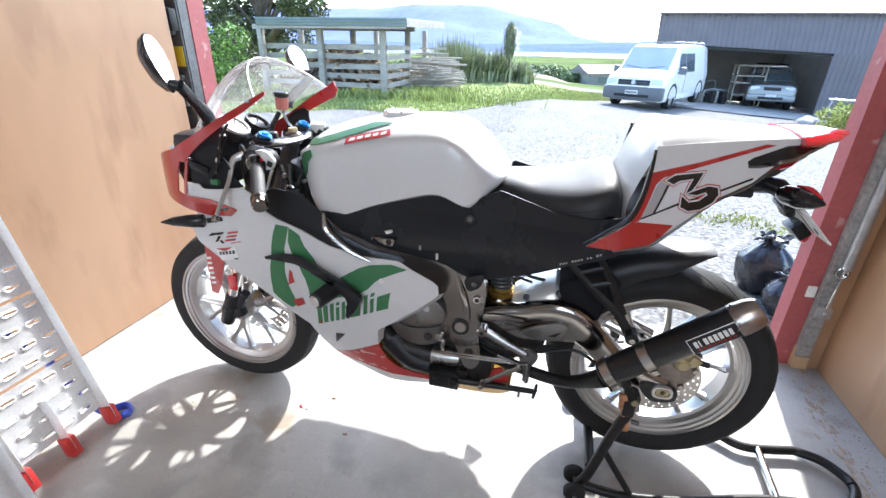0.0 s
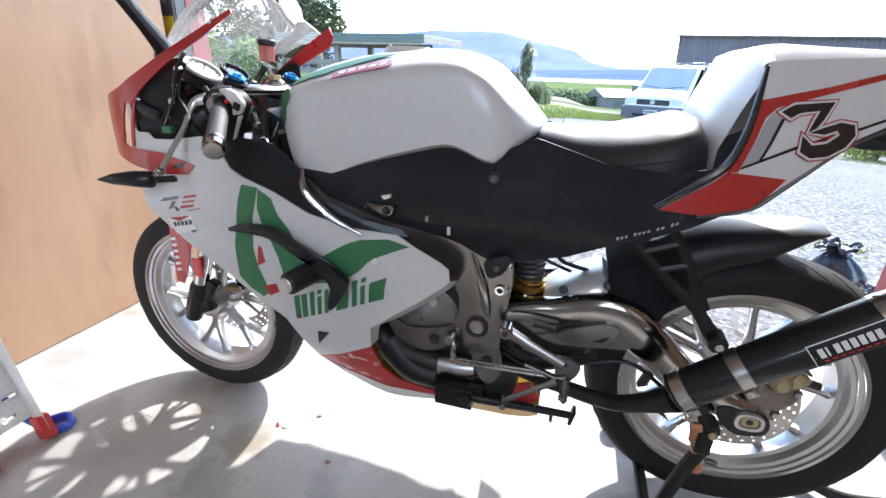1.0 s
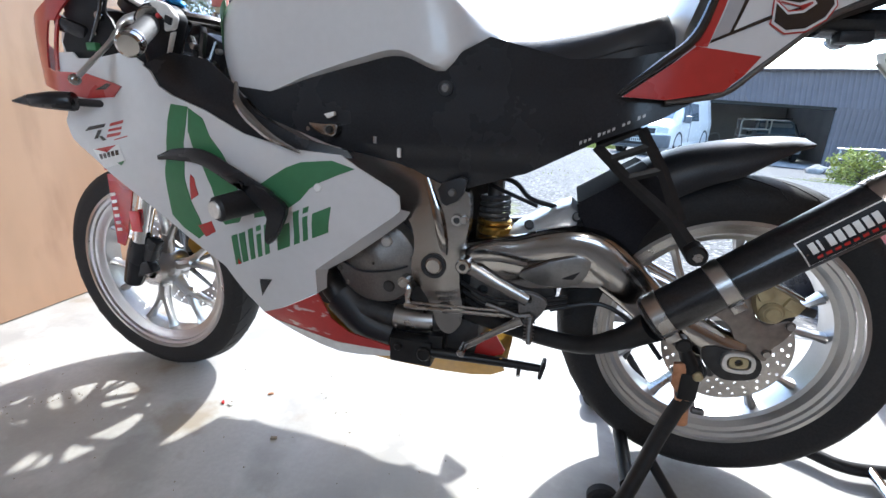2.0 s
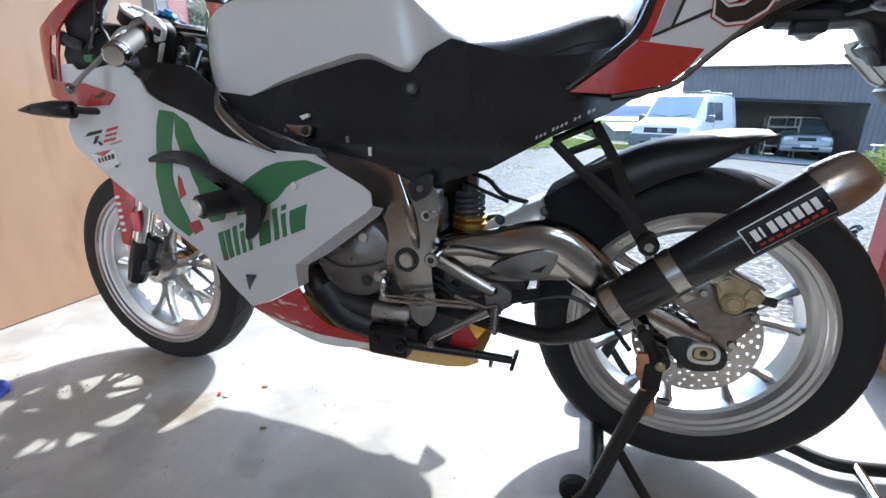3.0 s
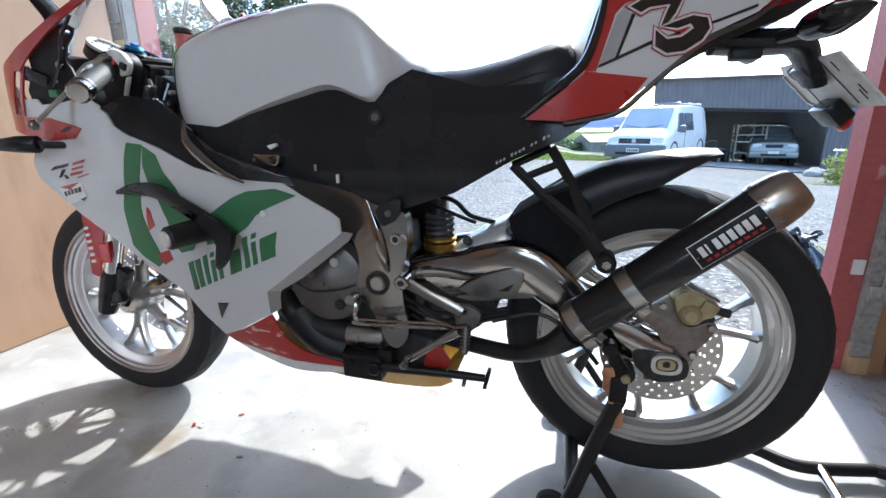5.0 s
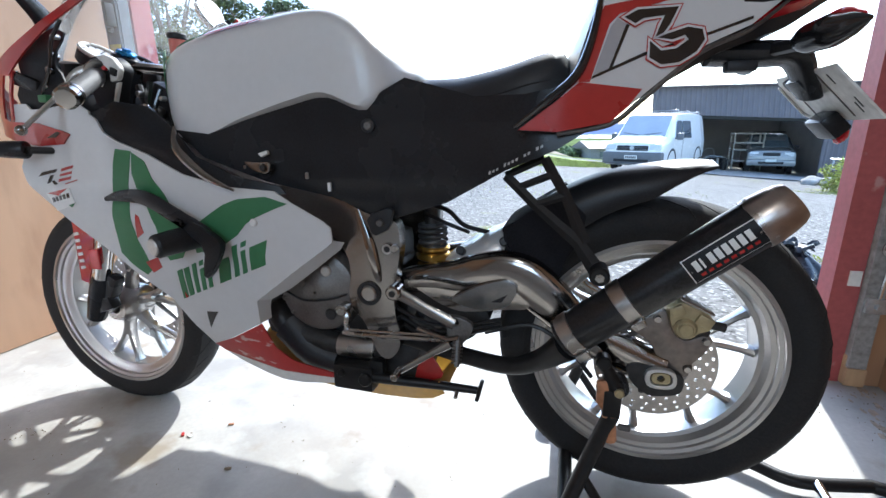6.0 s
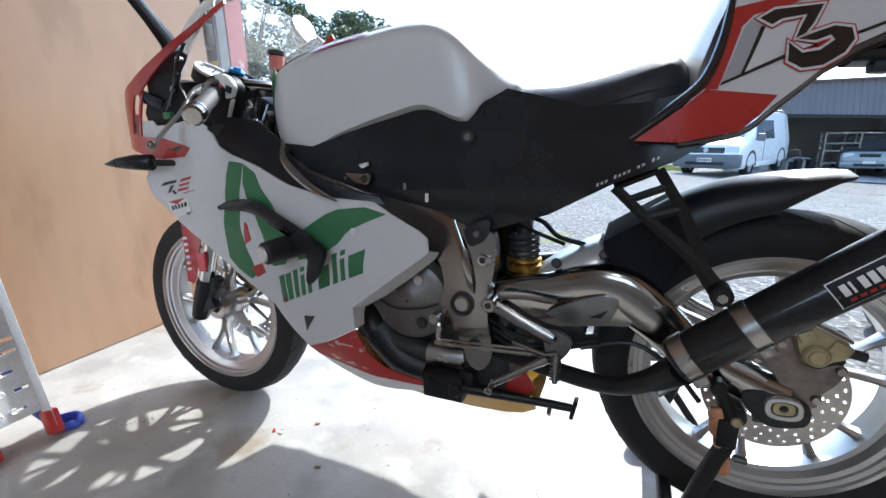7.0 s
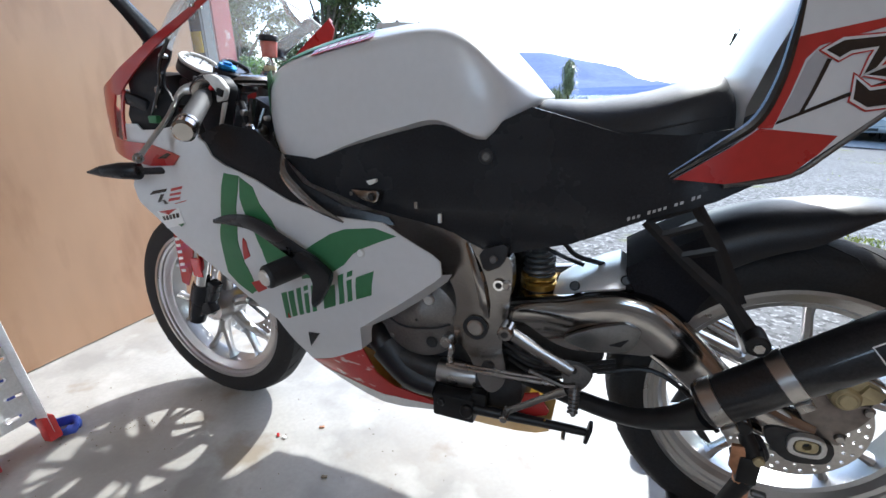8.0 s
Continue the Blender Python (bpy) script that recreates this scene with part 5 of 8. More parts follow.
# exhaust
b = NB(); tube(b, [(0.80, -0.09, 0.335), (0.90, -0.12, 0.333), (1.0, -0.15, 0.330), (1.09, -0.175, 0.335), (1.145, -0.205, 0.372), (1.185, -0.235, 0.418)], [0.017, 0.017, 0.016, 0.016, 0.018, 0.025], 16, smooth=6)
part("exhaust_pipe", b, "black_steel", bike, "black exhaust pipe")
A, B = Vector((1.178, -0.238, 0.430)), Vector((1.419, -0.2433, 0.6326))
d = (B - A).normalized()
b = NB(); tube(b, [A - d * 0.004, A, B, B + d * 0.002], [0.026, 0.033, 0.034, 0.032], 28, up=(0, 1, 0), flat=(1.0, 1.0))
sil = part("silencer", b, "carbon", bike, "carbon fibre silencer with steel bands")
b = NB(); tube(b, [B - d * 0.012, B, B + d * 0.02, B + d * 0.034, B + d * 0.041, B + d * 0.039, B + d * 0.025], [0.0352, 0.0356, 0.0335, 0.030, 0.026, 0.021, 0.019], 28, up=(0, 1, 0))
part("end_cap", b, "titanium", sil, "brushed steel end cap")
for q in (0.05, 0.349):
    c = A.lerp(B, q)
    b = NB()
    tube(b, [c - d * 0.011, c - d * 0.010, c + d * 0.010, c + d * 0.011], [0.0335, 0.0352, 0.0352, 0.0335], 28, up=(0, 1, 0))
    box(b, c + Vector((0.018, -0.024, -0.024)), (0.012, 0.012, 0.02), rot_to(d), 0.002)
    part("band", b, "steel", sil, "steel clamp band")
for k in range(6):
    c = B - d * 0.004
    u, v = d.cross(Vector((0, 1, 0))).normalized(), Vector((0, 1, 0))
    a = 2 * math.pi * k / 6
    q = c + (u * math.cos(a) + v * math.sin(a)) * 0.0355
    part("rivet", rod(NB(), q, q + (u * math.cos(a) + v * math.sin(a)) * 0.0015, 0.0025, n=8), "steel", sil)
# name plate on the silencer, with plain bars in place of lettering
t_ = Vector((0, 0, 1)) - d * d.z
up_ = t_.normalized()


def on_silencer(name, s0, s1, h0, h1, material, lift, label):
    """A thin plate wrapped on the silencer: along it from s0 to s1, across from h0 to h1."""
    b = NB()
    side = d.cross(up_)
    if side.y > 0:
        side = -side
    r = 0.0342 + lift
    rows = []
    for s in np.linspace(s0, s1, 6):
        c = A + d * s
        rows.append([c + (side * math.cos(h / r) + up_ * math.sin(h / r)) * r for h in np.linspace(h0, h1, 6)] + [c + (side * math.cos(h / r) + up_ * math.sin(h / r)) * (r - 0.0012) for h in np.linspace(h1, h0, 6)])
    loft(b, rows)
    part(name, b, material, sil, label)


on_silencer("name_plate", 0.203, 0.304, -0.0195, 0.0195, "lettering", 0.0008, "white rimmed black name plate")
on_silencer("plate_face", 0.2045, 0.3025, -0.0182, 0.0182, "black_matte", 0.0016, "black face of the name plate")
for k in range(8):
    s0 = 0.213 + 0.0102 * k
    on_silencer("plate_bar", s0, s0 + (0.0072 if k != 1 else 0.0028), -0.0035, 0.0115, "lettering", 0.0022, "white bar of the name plate")
    on_silencer("plate_bar", s0 + 0.002, s0 + 0.0085, -0.0125, -0.0080, "red_paint", 0.0022, "red bar of the name plate")
for s0 in (0.2065, 0.2985):
    on_silencer("plate_rivet", s0, s0 + 0.002, -0.001, 0.001, "steel", 0.0026, "small plate rivet")
# silencer hanger
b = NB()
p0, pm_, pj, p1 = Vector((1.072, -0.178, 0.677)), Vector((1.121, -0.188, 0.632)), Vector((1.190, -0.205, 0.578)), Vector((1.224, -0.215, 0.533))
q0, qm_, qj = Vector((1.132, -0.180, 0.705)), Vector((1.168, -0.190, 0.648)), Vector((1.200, -0.205, 0.577))
tube(b, [p0, pm_, pj, p1], [0.008, 0.008, 0.010, 0.013], 4, flat=(0.45, 1.0))
rod(b, p1 + Vector((0.0, 0.012, 0.004)), p1 + Vector((0.0, -0.026, 0.002)), 0.015, bev=0.003)
hang = part("silencer_hanger", b, "black_steel", bike, "black laddered silencer hanger")
part("hanger_leg", tube(NB(), [q0, qm_, qj], [0.008, 0.008, 0.010], 4, flat=(0.45, 1.0)), "black_steel", hang)
part("hanger_bolt", rod(NB(), p1 + Vector((0.0, -0.024, 0.002)), p1 + Vector((0.0, -0.030, 0.002)), 0.007, n=6), "steel", hang)
for u, v in ((p0, q0), (p0.lerp(pm_, 0.42), q0.lerp(qm_, 0.42)), (pm_, qm_)):
    part("rung", tube(NB(), [u, v], 0.006, 4, flat=(0.45, 1.0)), "black_steel", hang)

# rear hugger
b = NB()
rings = []
for k in range(23):
    a = radians(146 - 67.0 * k / 22)
    f = k / 22
    w = 0.09 - 0.012 * f - 0.12 * max(0, f - 0.75) ** 2 * 4
    drop = (0.085 - 0.05 * f) * (1 if f < 0.72 else max(0.08, 1 - ((f - 0.72) / 0.28) ** 1.5)) if f > 0.1 else 0.075
    ring = []
    ro = 0.356 + (0.012 if f > 0.75 else 0) * (f - 0.75) * 4
    q3 = min(0.03, drop * 0.6)
    prof = [(-w, ro - drop), (-w, ro - q3), (-w * 0.88, ro - q3 * 0.27), (-w * 0.5, ro + 0.002), (0, ro + 0.006), (w * 0.5, ro + 0.002), (w * 0.88, ro - q3 * 0.27), (w, ro - q3), (w, ro - drop)]
    prof += [(h * 0.96, r - 0.004) for h, r in prof[::-1]]
    rings.append([Vector((RW[0] + r * math.cos(a), h, RW[2] + r * math.sin(a))) for h, r in prof])
loft(b, rings)
hug = part("rear_hugger", b, "black_plastic", bike, "black plastic rear wheel hugger", angle=50)
for s in (-1, 1):
    part("hugger_cheek", panel(NB(), [(1.057, 0.570), (1.061, 0.553), (1.085, 0.512), (1.112, 0.481), (1.146, 0.466), (1.166, 0.488), (1.176, 0.520), (1.20, 0.56), (1.205, 0.60), (1.166, 0.640), (1.117, 0.609)], lambda x, z: 0.0925, s, 0.004), "dull_black", hug, "flat black hugger cheek")
b = NB()
loft(b, [[Vector((x, y, z - 0.003 * abs(y / 0.092) ** 4)) for y in np.linspace(-0.092, 0.092, 9)] for x, z in ((1.112, 0.481), (1.085, 0.512), (1.061, 0.553), (1.057, 0.571), (1.085, 0.590), (1.117, 0.611), (1.166, 0.642))], cap=False, closed=False)
part("hugger_front", b, "dull_black", hug, "black front wall of the hugger")

# ---- fairing ----
side_white = [(0.12, 0.748), (0.19, 0.772), (0.29, 0.781), (0.305, 0.772), (0.318, 0.748), (0.345, 0.732), (0.41, 0.708), (0.48, 0.672), (0.56, 0.650), (0.655, 0.643), (0.686, 0.621), (0.740, 0.589), (0.755, 0.576), (0.757, 0.550), (0.747, 0.540), (0.592, 0.424), (0.588, 0.372), (0.50, 0.322), (0.43, 0.290), (0.408, 0.337), (0.383, 0.405), (0.281, 0.498), (0.173, 0.580), (0.10, 0.645), (0.085, 0.68)]
tri = [(0.459, 0.385), (0.489, 0.388), (0.450, 0.341)]
for s in (-1, 1):
    fa = part("side_fairing", panel(NB(), side_white, W_fairing, s, 0.004, 0.016), "white_paint", bike, "glossy white side fairing with green and red graphics", angle=60)

    def decal(name, pts, material, label, lift=0.0012, ch=0):
        part(name, panel(NB(), chaikin(pts, ch, 0.2) if ch else pts, W_fairing, s, 0.001, 0.014, lift), material, fa, label)
    decal("green_stripe", [(0.341, 0.718), (0.375, 0.714), (0.365, 0.680), (0.355, 0.650), (0.353, 0.606), (0.352, 0.572), (0.352, 0.540), (0.360, 0.508), (0.362, 0.476), (0.344, 0.463), (0.317, 0.484), (0.297, 0.510), (0.302, 0.559), (0.313, 0.610), (0.318, 0.653), (0.329, 0.691)], "green_paint", "broad green stripe")
    decal("green_stripe", [(0.376, 0.712), (0.403, 0.695), (0.414, 0.664), (0.435, 0.636), (0.447, 0.609), (0.391, 0.612), (0.374, 0.647), (0.369, 0.673)], "green_paint", "green stripe")
    decal("green_stripe", [(0.391, 0.613), (0.447, 0.610), (0.455, 0.586), (0.464, 0.562), (0.464, 0.532), (0.447, 0.508), (0.415, 0.500), (0.408, 0.512), (0.410, 0.544), (0.408, 0.574)], "green_paint", "green stripe", 0.0016)
    decal("green_arch", [(0.489, 0.575), (0.527, 0.600), (0.555, 0.617), (0.584, 0.628), (0.639, 0.633), (0.679, 0.620), (0.646, 0.607), (0.619, 0.595), (0.597, 0.582), (0.578, 0.560), (0.552, 0.542), (0.519, 0.529), (0.483, 0.520), (0.487, 0.546)], "green_paint", "green arch")
    decal("red_wedge", [(0.366, 0.595), (0.373, 0.588), (0.374, 0.557), (0.353, 0.545)], "red_paint", "red wedge")
    decal("red_wedge", [(0.353, 0.493), (0.386, 0.505), (0.388, 0.483), (0.362, 0.469)], "red_paint", "red wedge")
    # the word across the fairing: plain slanted bars
    u0, u1 = Vector((0.411, 0.411)), Vector((0.636, 0.507))
    dv = (u1 - u0)
    up = Vector((0.010, 0.066))
    for f0, f1, h0, h1 in ((0.0, 0.065, 0, 1), (0.085, 0.15, 0, 0.98), (0.185, 0.235, 0, 1), (0.27, 0.315, 0, 0.74), (0.27, 0.315, 0.84, 1.0), (0.35, 0.395, 0, 0.95), (0.40, 0.445, 0.55, 0.72), (0.48, 0.60, 0, 0.74), (0.64, 0.69, 0, 1), (0.725, 0.77, 0, 0.74), (0.725, 0.77, 0.84, 1.0), (0.81, 0.96, 0, 0.74)):
        q = [u0 + dv * f0 + up * h0, u0 + dv * f1 + up * h0, u0 + dv * f1 + up * h1, u0 + dv * f0 + up * h1]
        decal("word_bar", [tuple(p) for p in q], "green_paint", "slanted green bar of a wordmark")
    decal("word_wedge", [(0.417, 0.413), (0.425, 0.416), (0.421, 0.428)], "red_paint", "small red wedge", 0.0018)
    # maker's marks near the nose, as plain shapes
    for c0, q in (("black_gloss", [(0.132, 0.662), (0.176, 0.671), (0.181, 0.678), (0.142, 0.671)]), ("black_gloss", [(0.153, 0.648), (0.161, 0.650), (0.171, 0.666), (0.162, 0.665)]), ("black_gloss", [(0.165, 0.654), (0.171, 0.655), (0.181, 0.648), (0.173, 0.646)]),
                  ("red_paint", [(0.190, 0.673), (0.222, 0.680), (0.226, 0.686), (0.193, 0.679)]), ("red_paint", [(0.186, 0.663), (0.217, 0.669), (0.219, 0.674), (0.188, 0.668)]), ("red_paint", [(0.182, 0.652), (0.212, 0.658), (0.216, 0.664), (0.184, 0.658)]), ("red_paint", [(0.20, 0.648), (0.23, 0.656), (0.23, 0.658), (0.20, 0.650)])):
        decal("mark_bar", q, c0, "slanted maker's mark bar")
    decal("square_badge", [(0.145, 0.629), (0.21, 0.641), (0.222, 0.609), (0.158, 0.592)], "lettering", "small square sponsor badge")
    decal("badge_corner", [(0.150, 0.629), (0.205, 0.640), (0.18, 0.625)], "red_paint", "red badge corner", 0.002)
    decal("badge_corner", [(0.20, 0.606), (0.222, 0.612), (0.208, 0.602)], "green_paint", "green badge corner", 0.002)
    for k in range(5):
        x0, z0 = 0.158 + 0.011 * k, 0.610 + 0.0026 * k
        decal("badge_bar", [(x0, z0), (x0 + 0.007, z0 + 0.0015), (x0 + 0.007, z0 + 0.011), (x0, z0 + 0.0095)], "black_gloss", "dark badge bar", 0.002)
    # No opening is cut: a black patch paints the shade inside the slot.
    decal("air_slot_shade", tri, "black_gloss", "black patch for the shade in a small triangular air slot")
    # Unseen far-side panels, added to shape the shadow that falls on the floor.
    if s > 0:
        part("far_shade_panel", panel(NB(), [(0.57, 0.286), (0.72, 0.294), (0.88, 0.338), (0.955, 0.372), (0.95, 0.41), (0.80, 0.45), (0.60, 0.44)], lambda x, z: 0.150, s, 0.004, 0.03), "white_paint", fa, "unseen far-side panel, added to close the floor shadow")
        part("far_shade_panel", panel(NB(), [(0.359, 0.327), (0.463, 0.322), (0.593, 0.320), (0.60, 0.42), (0.45, 0.46), (0.33, 0.455), (0.343, 0.394)], lambda x, z: 0.190, s, 0.004, 0.03), "white_paint", fa, "unseen far-side front panel, added to shape the floor shadow")
    # black infill under the handlebar
    inf = [(0.285, 0.785), (0.33, 0.805), (0.40, 0.795), (0.45, 0.757), (0.50, 0.705), (0.58, 0.668), (0.66, 0.650), (0.672, 0.637), (0.56, 0.644), (0.48, 0.665), (0.41, 0.700), (0.345, 0.724), (0.31, 0.742), (0.298, 0.77)]
    part("infill_panel", panel(NB(), inf, lambda x, z: W_fairing(x, z) - 0.005 - 0.35 * max(0, z - 0.65 - 0.38 * (0.6 - x)), s, 0.004, 0.016), "black_satin", fa, "black plastic infill panel", angle=60)
    b = NB()
    edge = [(0.757, 0.552), (0.747, 0.540), (0.70, 0.505), (0.64, 0.460), (0.592, 0.424), (0.590, 0.400), (0.588, 0.372)]
    loft(b, [[Vector((x + dx * k, s * (W_fairing(x, z) - 0.002 - dy * k), z - dz * k)) for k in (0.0, 0.5, 1.0)] for (x, z), dx, dy, dz in zip(edge, (0.008, 0.010, 0.012, 0.012, 0.009, 0.005, 0.003), (0.03,) * 7, (0.010, 0.012, 0.014, 0.014, 0.008, 0.0, 0.0))], cap=False, closed=False)
    part("turned_edge", b, "white_paint", fa, "white edge of the fairing, turned inward")
    part("fairing_screw", rod(NB(), (0.612, s * (W_fairing(0.612, 0.585) - 0.002), 0.585), (0.612, s * (W_fairing(0.612, 0.585) + 0.003), 0.585), 0.008, bev=0.002), "lettering", fa)
    # red nose side with its slot
    nose = [(0.236, 0.745), (0.214, 0.726), (0.15, 0.722), (0.09, 0.731), (0.03, 0.742), (-0.03, 0.748), (-0.065, 0.755), (-0.078, 0.77), (-0.072, 0.82), (-0.04, 0.852), (0.0, 0.868), (0.06, 0.886), (0.13, 0.925), (0.19, 0.961), (0.265, 1.002), (0.318, 1.031), (0.322, 1.023), (0.272, 0.986), (0.20, 0.943), (0.14, 0.898), (0.112, 0.872), (0.098, 0.857), (0.080, 0.858), (0.055, 0.776), (0.072, 0.770), (0.160, 0.766), (0.222, 0.750)]
    if s > 0:
        part("cowl_wing", panel(NB(), [(0.185, 0.955), (0.265, 1.000), (0.320, 1.029), (0.327, 1.008), (0.312, 0.985), (0.262, 0.962), (0.205, 0.935)], lambda x, z: W_fairing(x, z) - 0.004, s, 0.004, 0.014), "red_paint", fa, "red inner wing of the nose cowl", angle=60)
    cowl = part("nose_cowl", panel(NB(), nose, W_fairing, s, 0.004, 0.014, 0.0025), "red_paint", bike, "red nose cowl with a narrow slot", angle=60)
    part("cowl_rib", panel(NB(), [(0.100, 0.862), (0.109, 0.866), (0.086, 0.772), (0.077, 0.770)], W_fairing, s, 0.004, 0.02), "red_paint", cowl, "red rib behind the slot")
    part("cowl_slit", panel(NB(), [(0.175, 0.738), (0.20, 0.739), (0.215, 0.748), (0.205, 0.750), (0.19, 0.744)], W_fairing, s, 0.001, 0.02, 0.0032), "black_gloss", cowl)
    part("nose_liner", panel(NB(), [(0.084, 0.768), (0.088, 0.803), (0.13, 0.803), (0.141, 0.792), (0.182, 0.793), (0.255, 0.804), (0.288, 0.786), (0.276, 0.750), (0.232, 0.736), (0.15, 0.755)], lambda x, z: W_fairing(x, z) - 0.0035, s, 0.003, 0.02), "white_paint", cowl, "white inner panel above the red cowl", angle=60)
    # belly pan
    belly = [(0.43, 0.289), (0.50, 0.321), (0.588, 0.371), (0.61, 0.318), (0.645, 0.287), (0.70, 0.270), (0.728, 0.262), (0.732, 0.240), (0.66, 0.236), (0.58, 0.243), (0.50, 0.259), (0.455, 0.275)]
    if s > 0:
        belly = [(x, max(z, 0.336)) for x, z in belly[:7]] + [(0.735, 0.330), (0.58, 0.324), (0.455, 0.326)]
    bp = part("belly_pan", panel(NB(), belly, W_fairing, s, 0.004, 0.016), "red_scuffed", bike, "red belly pan, scuffed along its edge", angle=60)
    if s < 0:
        part("pale_edge", panel(NB(), [(0.455, 0.276), (0.55, 0.270), (0.66, 0.2585), (0.731, 0.252), (0.732, 0.240), (0.66, 0.236), (0.58, 0.243), (0.50, 0.259)], W_fairing, s, 0.001, 0.016, 0.0015), "dirty_white", bp, "scuffed pale lower edge")
    lower = [(0.46, 0.272), (0.58, 0.240), (0.66, 0.233), (0.73, 0.236), (0.80, 0.238), (0.89, 0.244), (0.95, 0.268), (0.957, 0.235), (0.93, 0.215), (0.89, 0.205), (0.82, 0.20), (0.72, 0.203), (0.60, 0.222), (0.50, 0.250)]
    if s < 0:
        part("yellow_keel", panel(NB(), lower, lambda x, z: 0.156 - 0.45 * max(0, 0.262 - z) - 0.25 * max(0, 0.52 - x), s, 0.004, 0.016, -0.002), "yellow", bp, "ochre yellow lower belly", angle=60)
    part("red_tip", panel(NB(), [(0.89, 0.245), (0.95, 0.269), (0.954, 0.278), (0.931, 0.315), (0.905, 0.305)], lambda x, z: 0.14, s, 0.004, 0.016), "red_paint", bp)
b = NB()
loft(b, [[Vector((x, y, z + 0.62 * max(0.0, y + 0.02))) for y in np.linspace(-w, w, 9)] for x, w, z in ((0.46, 0.10, 0.260), (0.52, 0.12, 0.236), (0.60, 0.115, 0.216), (0.72, 0.11, 0.200), (0.82, 0.11, 0.197), (0.91, 0.11, 0.206), (0.957, 0.12, 0.236))], cap=False, closed=False)
part("belly_floor", b, "yellow", bike, "ochre yellow belly bottom")
b = NB(); tube(b, [(0.60, -0.10, 0.33), (0.66, -0.12, 0.285), (0.72, -0.125, 0.27)], [0.05, 0.04, 0.03], 12, smooth=4)
# Dark box added to keep the gap dark where the lit far fairing showed.
box(b, (0.575, 0, 0.39), (0.12, 0.20, 0.20), bev=0.03)
part("belly_filler", b, "black_plastic", bike)

# nose front, lamp and screen
b = NB()
rows = []
for k in range(6):
    z = 0.735 + 0.025 * k
    x0 = -0.10 + 0.5 * max(0, z - 0.80) ** 1.0 * 0.9 + 2.0 * max(0, 0.77 - z)
    rows.append([Vector((x0 + 0.07 * abs(t) ** 2.2, 0.10 * t, z)) for t in np.linspace(-1, 1, 11)])
loft(b, rows, cap=False, closed=False)
part("nose_front", b, "red_paint", bike, "red nose front")
b = NB(); box(b, (0.02, 0, 0.83), (0.14, 0.24, 0.15), bev=0.03); box(b, (0.07, 0, 0.80), (0.12, 0.25, 0.07), bev=0.02)
hl = part("headlight_housing", b, "black_plastic", bike, "black headlight housing inside the nose")
part("headlight_lens", box(NB(), (-0.06, 0, 0.82), (0.05, 0.2, 0.09), bev=0.02), "lamp_glass", hl, "clear headlight lens")
for s in (-1, 1):
    part("relay_box", box(NB(), (0.125, s * 0.224, 0.845), (0.075, 0.016, 0.026), Matrix.Rotation(radians(18), 3, "Y"), 0.01), "black_satin", hl)
    part("wiring", tube(NB(), [(0.06, s * 0.16, 0.90), (0.02, s * 0.15, 0.86), (0.03, s * 0.16, 0.78)], 0.006, 8, smooth=4), "black_satin", hl)
    part("wiring", tube(NB(), [(0.12, s * 0.17, 0.93), (0.10, s * 0.14, 0.87), (0.12, s * 0.15, 0.79)], 0.008, 8, smooth=4), "black_satin", hl)
    part("inner_cheek", panel(NB(), [(0.105, 0.790), (0.13, 0.785), (0.20, 0.785), (0.245, 0.80), (0.200, 0.87), (0.205, 0.905), (0.212, 0.935), (0.195, 0.945), (0.17, 0.938), (0.13, 0.915), (0.112, 0.888), (0.108, 0.862)], lambda x, z: W_fairing(x, z) - 0.010 - 0.12 * max(0, x - 0.15) - 0.004 * math.sin(z * 90), s, 0.004, 0.02), "black_matte", hl, "black inner fairing cheek", angle=60)
for x, y, z, r in ((0.205, 0.214, 0.925, 0.006), (0.197, 0.218, 0.895, 0.005), (0.188, 0.222, 0.865, 0.008), (0.10, 0.229, 0.862, 0.006), (0.178, 0.226, 0.835, 0.005)):
    part("cheek_bolt", rod(NB(), (x, -y + 0.012, z), (x, -y - 0.002, z), r, bev=0.0015), "brushed", hl)
part("cheek_cable", tube(NB(), [(0.225, -0.208, 0.955), (0.203, -0.217, 0.915), (0.196, -0.222, 0.875), (0.17, -0.229, 0.82)], 0.0035, 7, smooth=4), "black_gloss", hl)
part("connector", box(NB(), (0.178, -0.232, 0.812), (0.022, 0.012, 0.014), bev=0.002), "green_paint", hl, "green electrical connector")
part("bolt", rod(NB(), (0.095, -0.13, 0.905), (0.095, -0.145, 0.905), 0.008, bev=0.002), "brushed", hl)
b = NB()
rows = []
for k in range(13):
    t = k / 12
    x = -0.005 + 0.20 * t
    zc = 0.925 + 0.175 * math.sin(t * 1.5)
    hw = 0.125 + 0.065 * math.sin(min(1, t * 1.1) * 1.57)
    rows.append([Vector((x + 0.105 * v * v * t, hw * v, zc - 0.082 * abs(v) ** 2.0 - 0.015 * abs(v) ** 6)) for v in np.linspace(-1, 1, 17)])
loft(b, rows, cap=False, closed=False)
scr = part("windscreen", b, "screen", bike, "clear double curved windscreen", angle=80)
scr.visible_shadow = False
rim = rows[-1]
# White tube along the rim paints the light caught by the clear edge.
part("screen_edge", tube(NB(), [tuple(p) for p in rim], 0.0018, 6), "lettering", scr, "screen edge, its lit gleam painted white")
for s in (0, -1):
    part("screen_screw", rod(NB(), rim[s] + Vector((-0.02, 0, 0.002)), rim[s] + Vector((-0.02, 0, 0.008)), 0.006, bev=0.001), "steel", scr)

